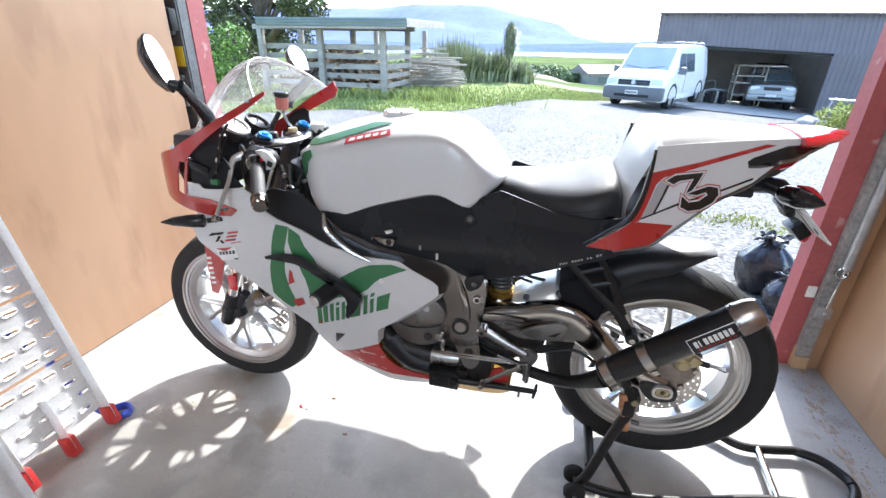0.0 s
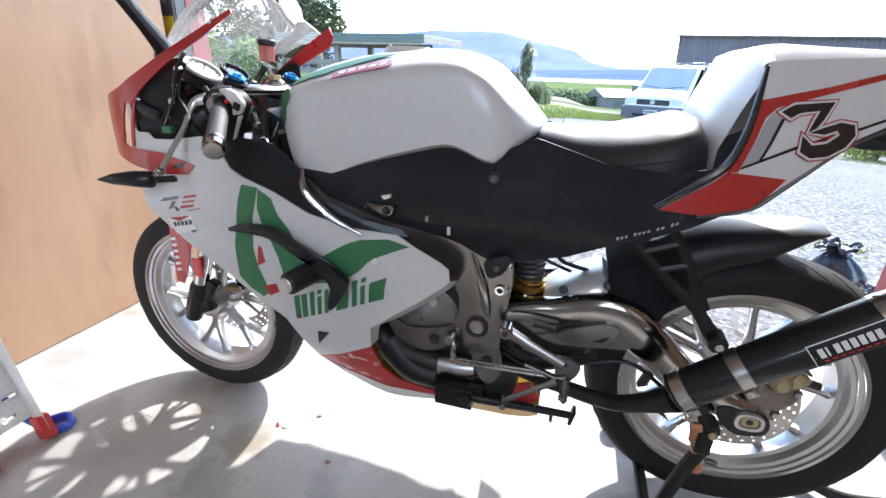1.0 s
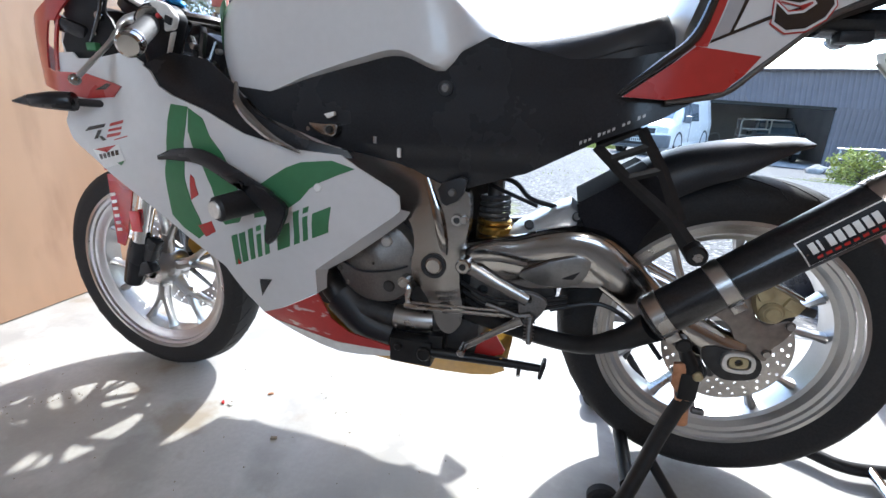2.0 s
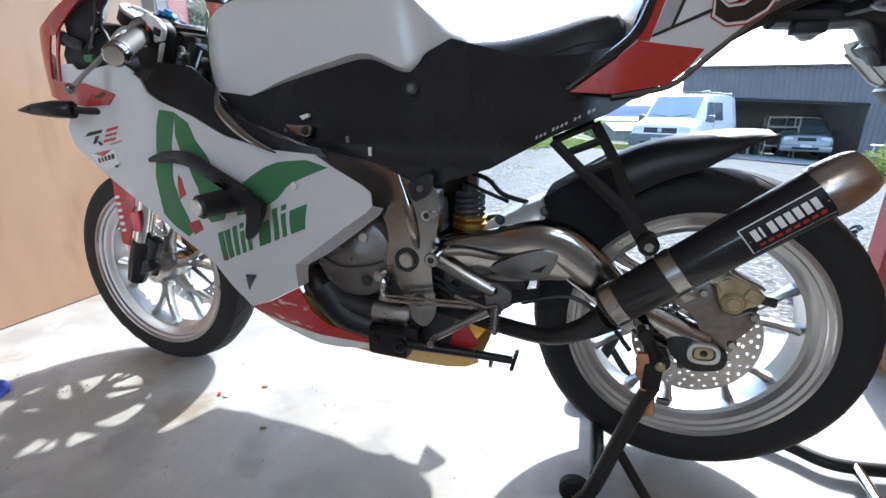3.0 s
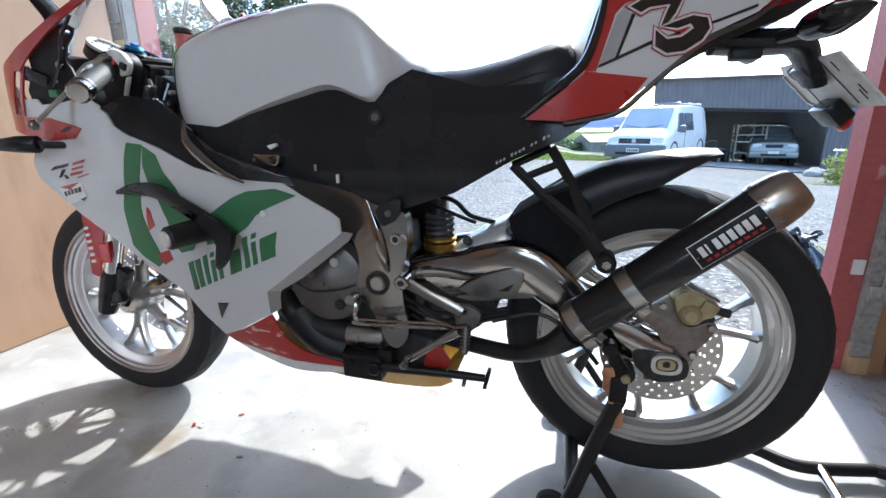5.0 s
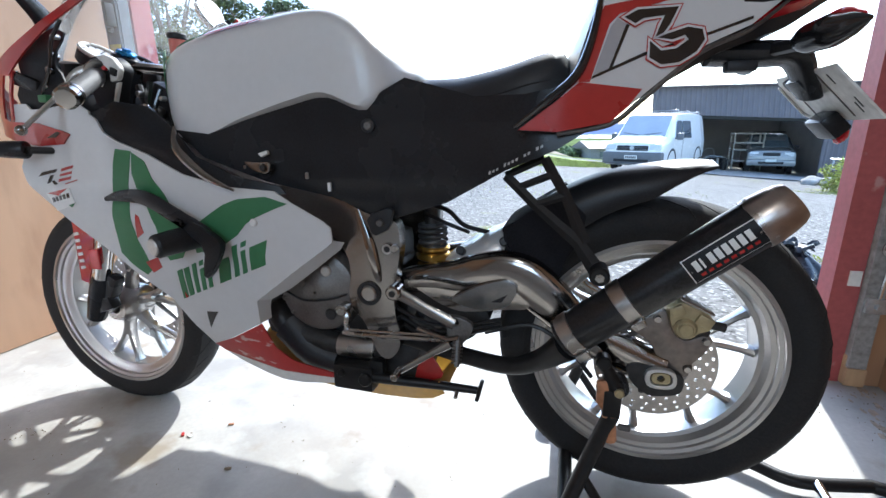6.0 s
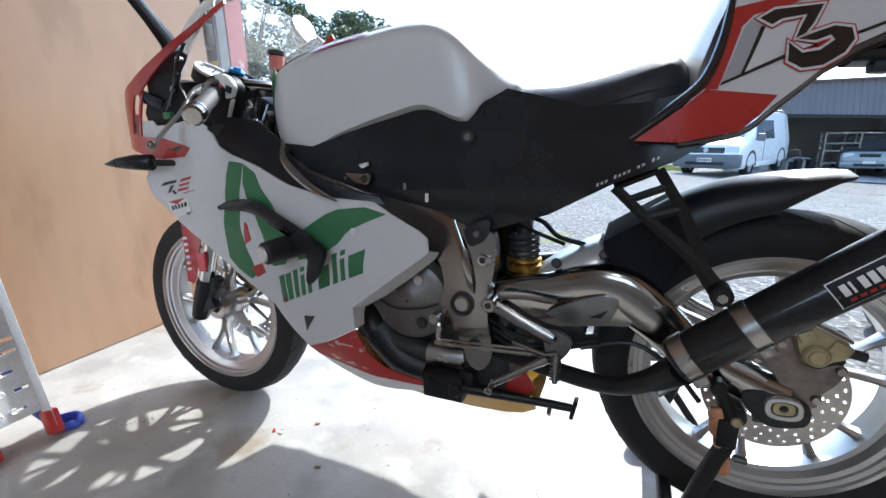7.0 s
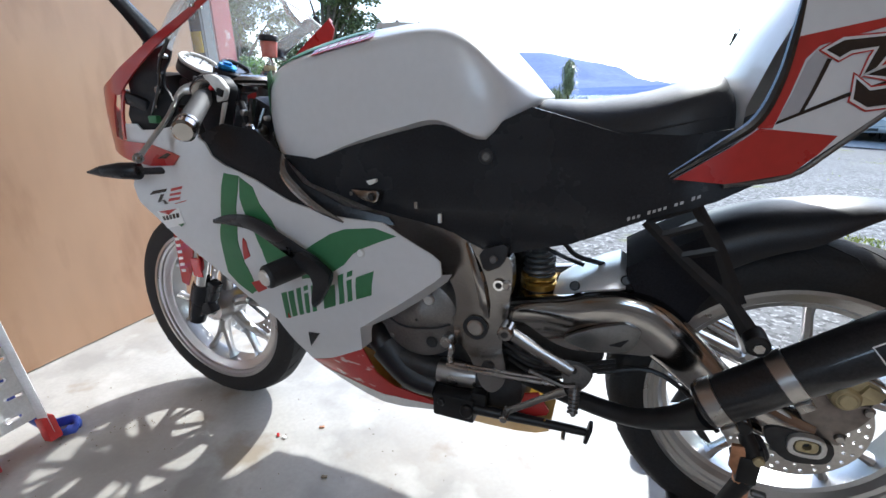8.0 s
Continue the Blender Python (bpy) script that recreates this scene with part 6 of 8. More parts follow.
# instruments
dash = part("dash_panel", box(NB(), (0.075, 0.02, 0.868), (0.09, 0.22, 0.03), Matrix.Rotation(radians(-25), 3, "Y"), 0.012), "black_plastic", bike, "black dash panel")
for y, r, h, face in ((-0.05, 0.043, 0.920, "gauge_face"), (0.055, 0.036, 0.914, "black_gloss")):
    c = Vector((0.115, y, h))
    n = Vector((0.55, 0, 0.835))
    part("gauge_body", rod(NB(), c - n * 0.03, c, r, bev=0.006, n=32), "black_plastic", dash)
    part("gauge_dial", rod(NB(), c, c + n * 0.002, r - 0.006, n=32), face, dash, "round dial")
    t = NB()
    tube(t, [c + n * 0.004 + (Vector((0.835, 0, -0.55)) * math.cos(a) + Vector((0, 1, 0)) * math.sin(a)) * (r - 0.003) for a in np.linspace(0, 2 * math.pi, 33)], 0.0045, 6)
    part("gauge_rim", t, "grey_plate" if face == "gauge_face" else "black_satin", dash, "dial rim")
    t = NB()
    for k in range(10):
        a = 0.6 + 5.0 * k / 9
        q = Vector((0.835, 0, -0.55)) * math.cos(a) + Vector((0, 1, 0)) * math.sin(a)
        tube(t, [c + n * 0.0026 + q * (r - 0.015), c + n * 0.0026 + q * (r - 0.009)], 0.0011, 4)
    tube(t, [c + n * 0.004, c + n * 0.004 + (Vector((0.835, 0, -0.55)) * math.cos(2.2) + Vector((0, 1, 0)) * math.sin(2.2)) * (r - 0.014)], 0.0013, 4)
    part("dial_marks", t, "black_plastic", dash)

# fork, clamps and bars
for s in (-1, 1):
    lo, up = Vector((0.012, s * 0.1, 0.30)), Vector((0.245, s * 0.1, 0.905))
    d = (up - lo).normalized()
    f = part("fork_leg", rod(NB(), lo + d * 0.02, lo + d * 0.36, 0.02, n=24), "chrome", bike, "chromed fork tube")
    part("fork_upper", rod(NB(), lo + d * 0.30, up, 0.026, n=24, bev=0.003), "black_satin", f, "black upper fork tube")
    t = NB(); tube(t, [lo + Vector((-0.012, 0, -0.02)), lo + d * 0.03, lo + d * 0.088, lo + d * 0.10], [0.022, 0.027, 0.025, 0.022], 14); box(t, lo + Vector((0.03, 0, 0.02)), (0.07, 0.03, 0.035), Matrix.Rotation(radians(-20), 3, "Y"), 0.008)
    box(t, lo + Vector((0.055, s * -0.005, 0.06)), (0.03, 0.03, 0.09), Matrix.Rotation(radians(30), 3, "Y"), 0.008)
    part("fork_foot", t, "black_satin", f, "black fork foot")
    part("fork_cap", rod(NB(), up, up + d * 0.010, 0.019, bev=0.003, n=24), "blue_anod", f, "blue anodised fork cap")
    part("cap_nut", rod(NB(), up + d * 0.010, up + d * 0.015, 0.009, n=6), "blue_anod", f)
b = NB()
tube(b, [(0.225, -0.12, 0.884), (0.262, -0.06, 0.884), (0.268, 0, 0.884), (0.262, 0.06, 0.884), (0.225, 0.12, 0.884)], [0.03, 0.026, 0.03, 0.026, 0.03], 12, smooth=5, flat=(0.45, 1.0), up=(0, 0, 1))
rod(b, (0.27, 0, 0.870), (0.27, 0, 0.905), 0.022, bev=0.004)
clampb = part("top_clamp", b, "brushed", bike, "alloy top fork clamp")
part("stem_nut", rod(NB(), (0.27, 0, 0.903), (0.27, 0, 0.916), 0.014, n=6), "caliper", clampb)
part("ignition", rod(NB(), (0.20, 0.0, 0.86), (0.196, 0, 0.90), 0.02, bev=0.004), "black_plastic", clampb)
b = NB(); box(b, (0.17, 0, 0.66), (0.06, 0.2, 0.03), Matrix.Rotation(radians(-21), 3, "Y"), 0.008); rod(b, (0.155, 0, 0.63), (0.262, 0, 0.87), 0.024)
part("lower_clamp", b, "cast", bike)
for s in (-1, 1):
    i, o = Vector((0.222, s * 0.112, 0.890)), Vector((0.366, s * 0.321, 0.808))
    d = (o - i).normalized()
    bar = part("clip_on_bar", rod(NB(), i, o + d * 0.004, 0.011, n=16), "black_satin", bike, "clip-on handlebar")
    t = NB(); tube(t, [(0.226, s * 0.1, 0.855), (0.236, s * 0.1, 0.880)], 0.034, 20, up=(1, 0, 0))
    part("bar_clamp", t, "black_satin", bar)
    t = NB()
    g0 = i.lerp(o, 0.47)
    tube(t, [g0 + d * q for q in np.linspace(0, (o - g0).length, 22)], [0.0155 + 0.0012 * (k % 2) for k in range(22)], 18)
    part("grip", t, "grip", bar, "grey ribbed rubber grip")
    part("bar_end", rod(NB(), o, o + d * 0.024, 0.0185, bev=0.004, n=24), "polished", bar, "polished alloy bar end")
    part("bar_end_rim", rod(NB(), o - d * 0.006, o + d * 0.001, 0.0195, n=24), "brushed", bar)
    t = NB(); sw = i.lerp(o, 0.28)
    tube(t, [sw - d * 0.022, sw - d * 0.018, sw + d * 0.018, sw + d * 0.022], [0.02, 0.026, 0.026, 0.02], 14); box(t, sw + Vector((0.016, 0, 0.014)), (0.02, 0.028, 0.02), rot_to(d), 0.004)
    part("switch_gear", t, "black_plastic", bar)
    t = NB(); plate(t, chaikin([(0.226, 0.868), (0.252, 0.890), (0.285, 0.893), (0.310, 0.888), (0.326, 0.866), (0.312, 0.842), (0.285, 0.776), (0.257, 0.780), (0.246, 0.817), (0.240, 0.848)], 1, 0.22), s * 0.172 - 0.017, 0.034, [], 0.005)
    blk = part("switch_block", t, "black_matte", bar, "black switch block with a pale face")
    t = NB(); plate(t, chaikin([(0.276, 0.890), (0.298, 0.893), (0.316, 0.886), (0.331, 0.866), (0.321, 0.846), (0.302, 0.842), (0.305, 0.862), (0.292, 0.874)], 1, 0.15), s * 0.188 - 0.006, 0.012, [], 0.003)
    part("switch_face", t, "grey_plate", blk, "pale grey face of the switch block")
    t = NB(); plate(t, [(0.318, 0.843), (0.304, 0.840), (0.273, 0.779), (0.285, 0.776)], s * 0.184 - 0.004, 0.008, [], 0.002)
    part("switch_face", t, "grey_plate", blk, "pale lower edge of the switch block")
    t = NB(); box(t, (0.318, s * 0.197, 0.860), (0.013, 0.006, 0.013), Matrix.Rotation(radians(25), 3, "Y"), 0.001)
    part("switch_key", t, "black_plastic", blk)
    part("switch_button", rod(NB(), (0.293, s * 0.186, 0.868), (0.294, s * 0.196, 0.868), 0.0045, bev=0.001, n=12), "red_lens", blk)
    part("switch_ring", rod(NB(), sw + d * 0.024, sw + d * 0.032, 0.0255, bev=0.002, n=24), "brushed", bar)
    # lever
    t = NB(); pv = sw + Vector((-0.035, 0, 0.004))
    tube(t, [pv, pv + Vector((-0.02, s * 0.02, -0.012)), Vector((0.222, s * 0.235, 0.820)), Vector((0.232, s * 0.285, 0.782)), Vector((0.239, s * 0.320, 0.755))], [0.010, 0.008, 0.0065, 0.006, 0.006], 10, smooth=5, flat=(0.7, 1.1))
    part("lever", t, "satin_alu", bar, "alloy hand lever")
    t = NB(); bmesh.ops.create_icosphere(t, subdivisions=2, radius=0.0095, matrix=Matrix.Translation((0.240, s * 0.325, 0.752)))
    part("lever_ball", t, "brushed", bar)
    t = NB(); tube(t, [pv + Vector((0, s * -0.01, 0)), pv + Vector((-0.03, s * -0.03, 0.015)), pv + Vector((-0.05, s * -0.05, -0.05)), Vector((0.16, s * 0.09, 0.72))], 0.0045, 8, smooth=6)
    part("control_cable", t, "black_plastic", bar)
    t = NB(); tube(t, [sw + Vector((0.012, 0, -0.02)), sw + Vector((0.012, -s * 0.02, -0.09)), sw + Vector((-0.03, -s * 0.05, -0.15))], 0.006, 8, smooth=5)
    part("control_cable", t, "black_plastic", bar)
t = NB(); box(t, (0.37, 0, 0.765), (0.17, 0.25, 0.12), Matrix.Rotation(radians(28), 3, "Y"), 0.02)
part("air_duct", t, "black_plastic", bike, "black air duct under the tank's front")
for s in (-1, 1):
    t = NB(); tube(t, [(0.30, s * 0.13, 0.84), (0.33, s * 0.145, 0.79), (0.36, s * 0.14, 0.75)], 0.007, 8, smooth=4)
    part("throttle_cable", t, "black_plastic", bike)
    t = NB(); rod(t, (0.345, s * 0.125, 0.79), (0.345, s * 0.14, 0.785), 0.012, bev=0.003)
    part("duct_bolt", t, "cast", bike)
# wiring, hose clip and key switch between the fork and the tank
loom = part("wiring_loom", tube(NB(), [(0.335, -0.135, 0.845), (0.345, -0.155, 0.80), (0.365, -0.158, 0.765), (0.40, -0.155, 0.735)], 0.008, 8, smooth=5), "black_gloss", bike, "black wiring loom with a green connector")
part("loom_branch", tube(NB(), [(0.375, -0.150, 0.83), (0.362, -0.160, 0.79), (0.352, -0.158, 0.75)], 0.0045, 8, smooth=4), "black_gloss", loom)
part("loom_branch", tube(NB(), [(0.318, -0.150, 0.80), (0.342, -0.166, 0.782), (0.372, -0.164, 0.79)], 0.004, 8, smooth=4), "cast", loom)
part("connector", box(NB(), (0.356, -0.172, 0.778), (0.014, 0.010, 0.012), Matrix.Rotation(0.5, 3, "Y"), 0.002), "green_paint", loom, "green electrical connector")
part("hose_clip", tube(NB(), [(0.347 + 0.011 * math.cos(a), -0.166, 0.790 + 0.011 * math.sin(a)) for a in np.linspace(0, 2 * math.pi, 15)], 0.0026, 6), "chrome", loom, "bright hose clip")
for x, z, r in ((0.330, 0.822, 0.006), (0.372, 0.770, 0.005), (0.338, 0.760, 0.007), (0.385, 0.812, 0.005)):
    part("loom_screw", rod(NB(), (x, -0.150, z), (x, -0.164, z), r, bev=0.0015, n=10), "steel", loom)
# brake fluid reservoir on the right bar
rv = part("brake_reservoir", rod(NB(), (0.155, 0.135, 0.945), (0.158, 0.135, 0.983), 0.019, 0.021, bev=0.002, n=24), "fluid", bike, "cloudy red brake fluid reservoir")
part("reservoir_cap", rod(NB(), (0.158, 0.135, 0.983), (0.159, 0.135, 0.998), 0.0235, bev=0.003, n=24), "black_plastic", rv, "black reservoir cap")
part("reservoir_arm", tube(NB(), [(0.155, 0.135, 0.945), (0.17, 0.14, 0.90), (0.22, 0.15, 0.87)], 0.005, 8, smooth=4), "steel", rv)
mc = NB(); box(mc, (0.255, 0.17, 0.89), (0.05, 0.05, 0.03), Matrix.Rotation(radians(25), 3, "Z"), 0.008)
part("master_cylinder", mc, "dirty_white", bike, "pale brake master cylinder")

# front mudguard
b = NB()
rings = []
for k in range(13):
    a = radians(35 + 70 * k / 12)
    prof = [(-0.064, 0.275), (-0.064, 0.30), (-0.045, 0.315), (0, 0.322), (0.045, 0.315), (0.064, 0.30), (0.064, 0.275), (0.060, 0.275), (0.060, 0.297), (0.043, 0.311), (0, 0.318), (-0.043, 0.311), (-0.060, 0.297), (-0.060, 0.275)]
    rings.append([Vector((FW[0] + r * math.cos(a), h, FW[2] + r * math.sin(a))) for h, r in prof])
loft(b, rings)
mg = part("front_mudguard", b, "red_paint", bike, "red front mudguard with white marks")
for s in (-1, 1):
    part("fork_guard", panel(NB(), [(-0.052, 0.545), (-0.062, 0.368), (-0.040, 0.362), (-0.02, 0.40), (0.03, 0.545)], lambda x, z: 0.075, s, 0.004), "red_paint", mg, "red fork guard with white marks")
    for k in range(6):
        z0 = 0.40 + 0.018 * k
        part("guard_mark", panel(NB(), [(-0.053, z0), (-0.037, z0 + 0.003), (-0.037, z0 + 0.011), (-0.053, z0 + 0.008)], lambda x, z: 0.0765, s, 0.001), "lettering", mg)
part("front_reflector", box(NB(), (0.075, -0.128, 0.45), (0.03, 0.006, 0.05), bev=0.004), "red_lens", mg)
b = NB(); plate(b, chaikin([(0.03, 0.345), (0.075, 0.40), (0.125, 0.39), (0.135, 0.345), (0.09, 0.31), (0.05, 0.31)], 2, 0.22), 0.045, 0.06, [], 0.006)
part("front_caliper", b, "gold", bike, "gold front brake caliper")
part("front_brake_hose", tube(NB(), [(0.10, 0.08, 0.40), (0.13, 0.09, 0.46), (0.12, 0.10, 0.56), (0.16, 0.09, 0.66)], 0.005, 8, smooth=5), "black_plastic", bike)

# crash protector: black carbon arm and bobbin
for s in (-1, 1):
    t = NB()
    tube(t, [(0.30, s * 0.247, 0.622), (0.345, s * 0.250, 0.630), (0.405, s * 0.252, 0.628), (0.47, s * 0.253, 0.598), (0.535, s * 0.248, 0.562)], [0.004, 0.011, 0.015, 0.016, 0.016], 10, smooth=5, flat=(0.35, 1.0))
    cr = part("crash_protector", t, "black_satin", bike, "black crash protector arm with a round bobbin")
    t = NB(); plate(t, chaikin([(0.475, 0.603), (0.525, 0.585), (0.572, 0.556), (0.568, 0.535), (0.545, 0.495), (0.53, 0.480), (0.524, 0.492), (0.535, 0.54), (0.50, 0.565)], 1, 0.2), s * 0.255 - 0.008, 0.016, [circle(0.487, 0.588, 0.005, 8)], 0.003)
    part("protector_foot", t, "black_satin", cr)
    part("bobbin", rod(NB(), (0.492, s * 0.225, 0.556), (0.468, s * 0.306, 0.550), 0.024, 0.022, bev=0.004, n=28), "black_plastic", cr, "black nylon bobbin")
    part("bobbin_cap", rod(NB(), (0.468, s * 0.300, 0.550), (0.466, s * 0.309, 0.5495), 0.0155, bev=0.002, n=24), "satin_alu", cr, "grey bobbin cap")

# front indicators and mirrors
for s in (-1, 1):
    t = NB(); tube(t, [(0.185, s * 0.228, 0.713), (0.165, s * 0.25, 0.714), (0.155, s * 0.262, 0.715)], 0.007, 8)
    ind = part("front_indicator", t, "black_plastic", bike, "black arrow-shaped front indicator")
    t = NB(); tube(t, [(0.152, s * 0.267, 0.716), (0.150, s * 0.268, 0.716), (0.118, s * 0.281, 0.717), (0.08, s * 0.294, 0.716), (0.052, s * 0.303, 0.714)], [0.0155, 0.0172, 0.0165, 0.011, 0.002], 16)
    part("indicator_body", t, "black_satin", ind)
    t = NB(); tube(t, [(0.148, s * 0.178, 0.945), (0.15, s * 0.185, 0.965), (0.168, s * 0.235, 1.004), (0.195, s * 0.30, 1.048)], [0.022, 0.019, 0.014, 0.013], 12, smooth=5, flat=(0.6, 1.1), up=(1, 0, 0))
    mi = part("rear_mirror", t, "black_satin", bike, "black rear view mirror")
    if s < 0:
        c, u, n = Vector((0.166, -0.312, 1.094)), Vector((0.50, 0.18, -0.83)), Vector((0.92, 0.28, 0.27)).normalized()
    else:
        c, u, n = Vector((0.125, 0.31, 1.084)), Vector((0.30, 0.05, -0.94)), Vector((0.90, -0.10, 0.42)).normalized()
    u = (u - n * u.dot(n)).normalized()
    v = n.cross(u)
    ring = [(math.cos(a) * 0.054 * (1.0 if math.cos(a) < 0 else 1.1), math.sin(a) * 0.031 * (1.0 + 0.25 * math.cos(a) * -1)) for a in np.linspace(0, 2 * math.pi, 33)[:-1]]
    if s > 0:
        ring = [(p[0] * 0.88, p[1] * 1.3) for p in ring]
    t = NB(); loft(t, [[c + u * p[0] * k + v * p[1] * k - n * h for p in ring] for k, h in ((0.2, 0.03), (0.7, 0.024), (0.98, 0.012), (1.08, 0.0), (1.04, -0.003))])
    part("mirror_shell", t, "black_gloss", mi)
    t = NB(); loft(t, [[c + u * p[0] + v * p[1] + n * h for p in ring] for h in (0.002, 0.0042)])
    part("mirror_glass", t, "mirror", mi, "bright mirror glass")
    tube_ = NB(); tube(tube_, [Vector((0.193, s * 0.298, 1.046)) if s < 0 else Vector((0.19, 0.295, 1.045)), c + u * 0.04 - n * 0.012], 0.012, 10)
    part("mirror_neck", tube_, "black_satin", mi)

# ---- tail ----
def grown(pts, by):
    """The outline moved outward by that much."""
    n = len(pts)
    area = sum(pts[i][0] * pts[(i + 1) % n][1] - pts[(i + 1) % n][0] * pts[i][1] for i in range(n))
    turn = 1.0 if area > 0 else -1.0
    out = []
    for i in range(n):
        a, c, e = Vector(pts[i - 1]), Vector(pts[i]), Vector(pts[(i + 1) % n])
        u, v = (c - a).normalized(), (e - c).normalized()
        nu, nv = Vector((u.y, -u.x)) * turn, Vector((v.y, -v.x)) * turn
        m = nu + nv
        m = m.normalized() * min(by / max(m.normalized().dot(nu), 0.55), by * 1.6) if m.length > 1e-3 else nu * by
        out.append((c.x + m.x, c.y + m.y))
    return out


tail_side = [(1.094, 0.748), (1.15, 0.79), (1.178, 0.818), (1.192, 0.862), (1.20, 0.912), (1.203, 0.962), (1.28, 0.968), (1.43, 0.976), (1.50, 0.978), (1.47, 0.945), (1.405, 0.890), (1.336, 0.858), (1.264, 0.795), (1.222, 0.758), (1.15, 0.745)]
red_low = [(1.094, 0.748), (1.15, 0.79), (1.176, 0.812), (1.262, 0.803), (1.245, 0.780), (1.222, 0.758), (1.15, 0.745)]
for s in (-1, 1):
    ts = part("tail_panel", panel(NB(), tail_side, W_tail, s, 0.004, 0.016), "white_paint", bike, "white tail panel with red and black graphics", angle=60)

    def tdecal(name, pts, material, label, lift=0.0012, ch=0):
        part(name, panel(NB(), chaikin(pts, ch, 0.2) if ch else pts, W_tail, s, 0.001, 0.014, lift), material, ts, label)
    tdecal("red_patch", red_low, "red_paint", "red lower corner")
    tdecal("red_band", [(1.174, 0.812), (1.190, 0.812), (1.211, 0.888), (1.224, 0.902), (1.30, 0.924), (1.44, 0.964), (1.42, 0.966), (1.29, 0.931), (1.202, 0.912), (1.190, 0.868)], "red_paint", "red band")
    tdecal("grey_window", [(1.193, 0.820), (1.214, 0.830), (1.233, 0.888), (1.221, 0.896), (1.213, 0.885)], "grey_decal", "pale grey wedge")
    tdecal("dark_line", [(1.192, 0.816), (1.260, 0.846), (1.350, 0.876), (1.405, 0.897), (1.405, 0.901), (1.350, 0.880), (1.260, 0.851), (1.193, 0.820)], "black_gloss", "thin dark line", 0.0016)
    tdecal("dark_line", [(1.214, 0.829), (1.219, 0.832), (1.238, 0.887), (1.233, 0.888)], "black_gloss", "thin dark line", 0.0016)
    # the stylised race graphic: a flag over a curl, each black with a white gap and a red outline
    flag = [(1.230, 0.897), (1.247, 0.907), (1.302, 0.912), (1.292, 0.889), (1.284, 0.877), (1.273, 0.871), (1.279, 0.888), (1.284, 0.900), (1.256, 0.896), (1.245, 0.889)]
    curl = [(1.276, 0.870), (1.290, 0.876), (1.316, 0.885), (1.336, 0.882), (1.340, 0.868), (1.330, 0.852), (1.308, 0.838), (1.284, 0.835), (1.267, 0.844), (1.266, 0.866), (1.282, 0.853), (1.302, 0.856), (1.318, 0.868), (1.313, 0.874), (1.296, 0.868)]
    for shape, word in ((flag, "flag"), (curl, "curl")):
        tdecal("graphic_rim", grown(shape, 0.0050), "red_paint", "red outline of the race graphic", 0.0020)
        tdecal("graphic_gap", grown(shape, 0.0032), "white_paint", "white gap of the race graphic", 0.0026)
        tdecal("graphic_body", shape, "black_gloss", "black %s of the race graphic" % word, 0.0032)
    # black edge along the front of the tail and a grey lower lip
    t = NB(); tube(t, [(x, s * (W_tail(x, z) + 0.001), z) for x, z in ((1.088, 0.752), (1.14, 0.793), (1.172, 0.822), (1.188, 0.865), (1.196, 0.912), (1.20, 0.955))], [0.003, 0.006, 0.007, 0.006, 0.005, 0.003], 8, smooth=4)
    part("edge_strip", t, "black_gloss", ts)
    t = NB(); tube(t, [(x, s * (W_tail(x, z) - 0.003), z - 0.003) for x, z in ((1.15, 0.745), (1.222, 0.758), (1.264, 0.792), (1.336, 0.855), (1.405, 0.887), (1.47, 0.94))], [0.003, 0.004, 0.004, 0.004, 0.003, 0.002], 8, smooth=4)
    part("lower_lip", t, "cast", ts)
b = NB()
rows = []
for x, zt in ((1.203, 0.962), (1.212, 0.985), (1.24, 0.992), (1.30, 0.990), (1.37, 0.988), (1.44, 0.986), (1.505, 0.983)):
    w = W_tail(x, 0.965)
    ze = 0.962 + (x - 1.203) * 0.054
    rows.append([Vector((x, -w + 0.002, ze))] + [Vector((x, w * 0.86 * t, zt - 0.006 * t * t)) for t in np.linspace(-1, 1, 9)] + [Vector((x, w - 0.002, ze))])
loft(b, rows, cap=False, closed=False)
part("tail_top", b, "white_paint", bike, "white tail top", angle=50)
b = NB()
rows = []
for t, x, z in ((0, 1.150, 0.80), (0.3, 1.155, 0.865), (0.6, 1.178, 0.925), (0.85, 1.200, 0.972), (1, 1.213, 0.986)):
    w = 0.165 + 0.02 * t
    rows.append([Vector((x + 0.02 * abs(v) ** 3 * (1 - t), w * v, z - 0.03 * abs(v) ** 4)) for v in np.linspace(-1, 1, 11)])
loft(b, rows, cap=False, closed=False)
part("seat_hump", b, "white_paint", bike, "white seat hump front", angle=50)
# tail light and undertray
b = NB()
tube(b, [(1.488, 0, 0.970), (1.52, 0, 0.973), (1.56, 0, 0.979), (1.60, 0, 0.984)], [0.060, 0.057, 0.042, 0.012], 16, smooth=3, flat=(1.9, 0.32), up=(0, 1, 0))
tl = part("tail_light", b, "red_lens", bike, "pointed red tail light")
b = NB(); tube(b, [(1.39, 0, 0.925), (1.47, 0, 0.945), (1.55, 0, 0.966)], [0.078, 0.072, 0.034], 16, smooth=3, flat=(1.75, 0.42), up=(0, 1, 0))
part("light_band", b, "black_gloss", tl)
b = NB(); tube(b, [(1.41, 0, 0.905), (1.48, 0, 0.925), (1.54, 0, 0.955)], [0.07, 0.06, 0.02], 14, smooth=3, flat=(1.7, 0.25), up=(0, 1, 0))
part("lower_lens", b, "red_lens", tl)
b = NB()
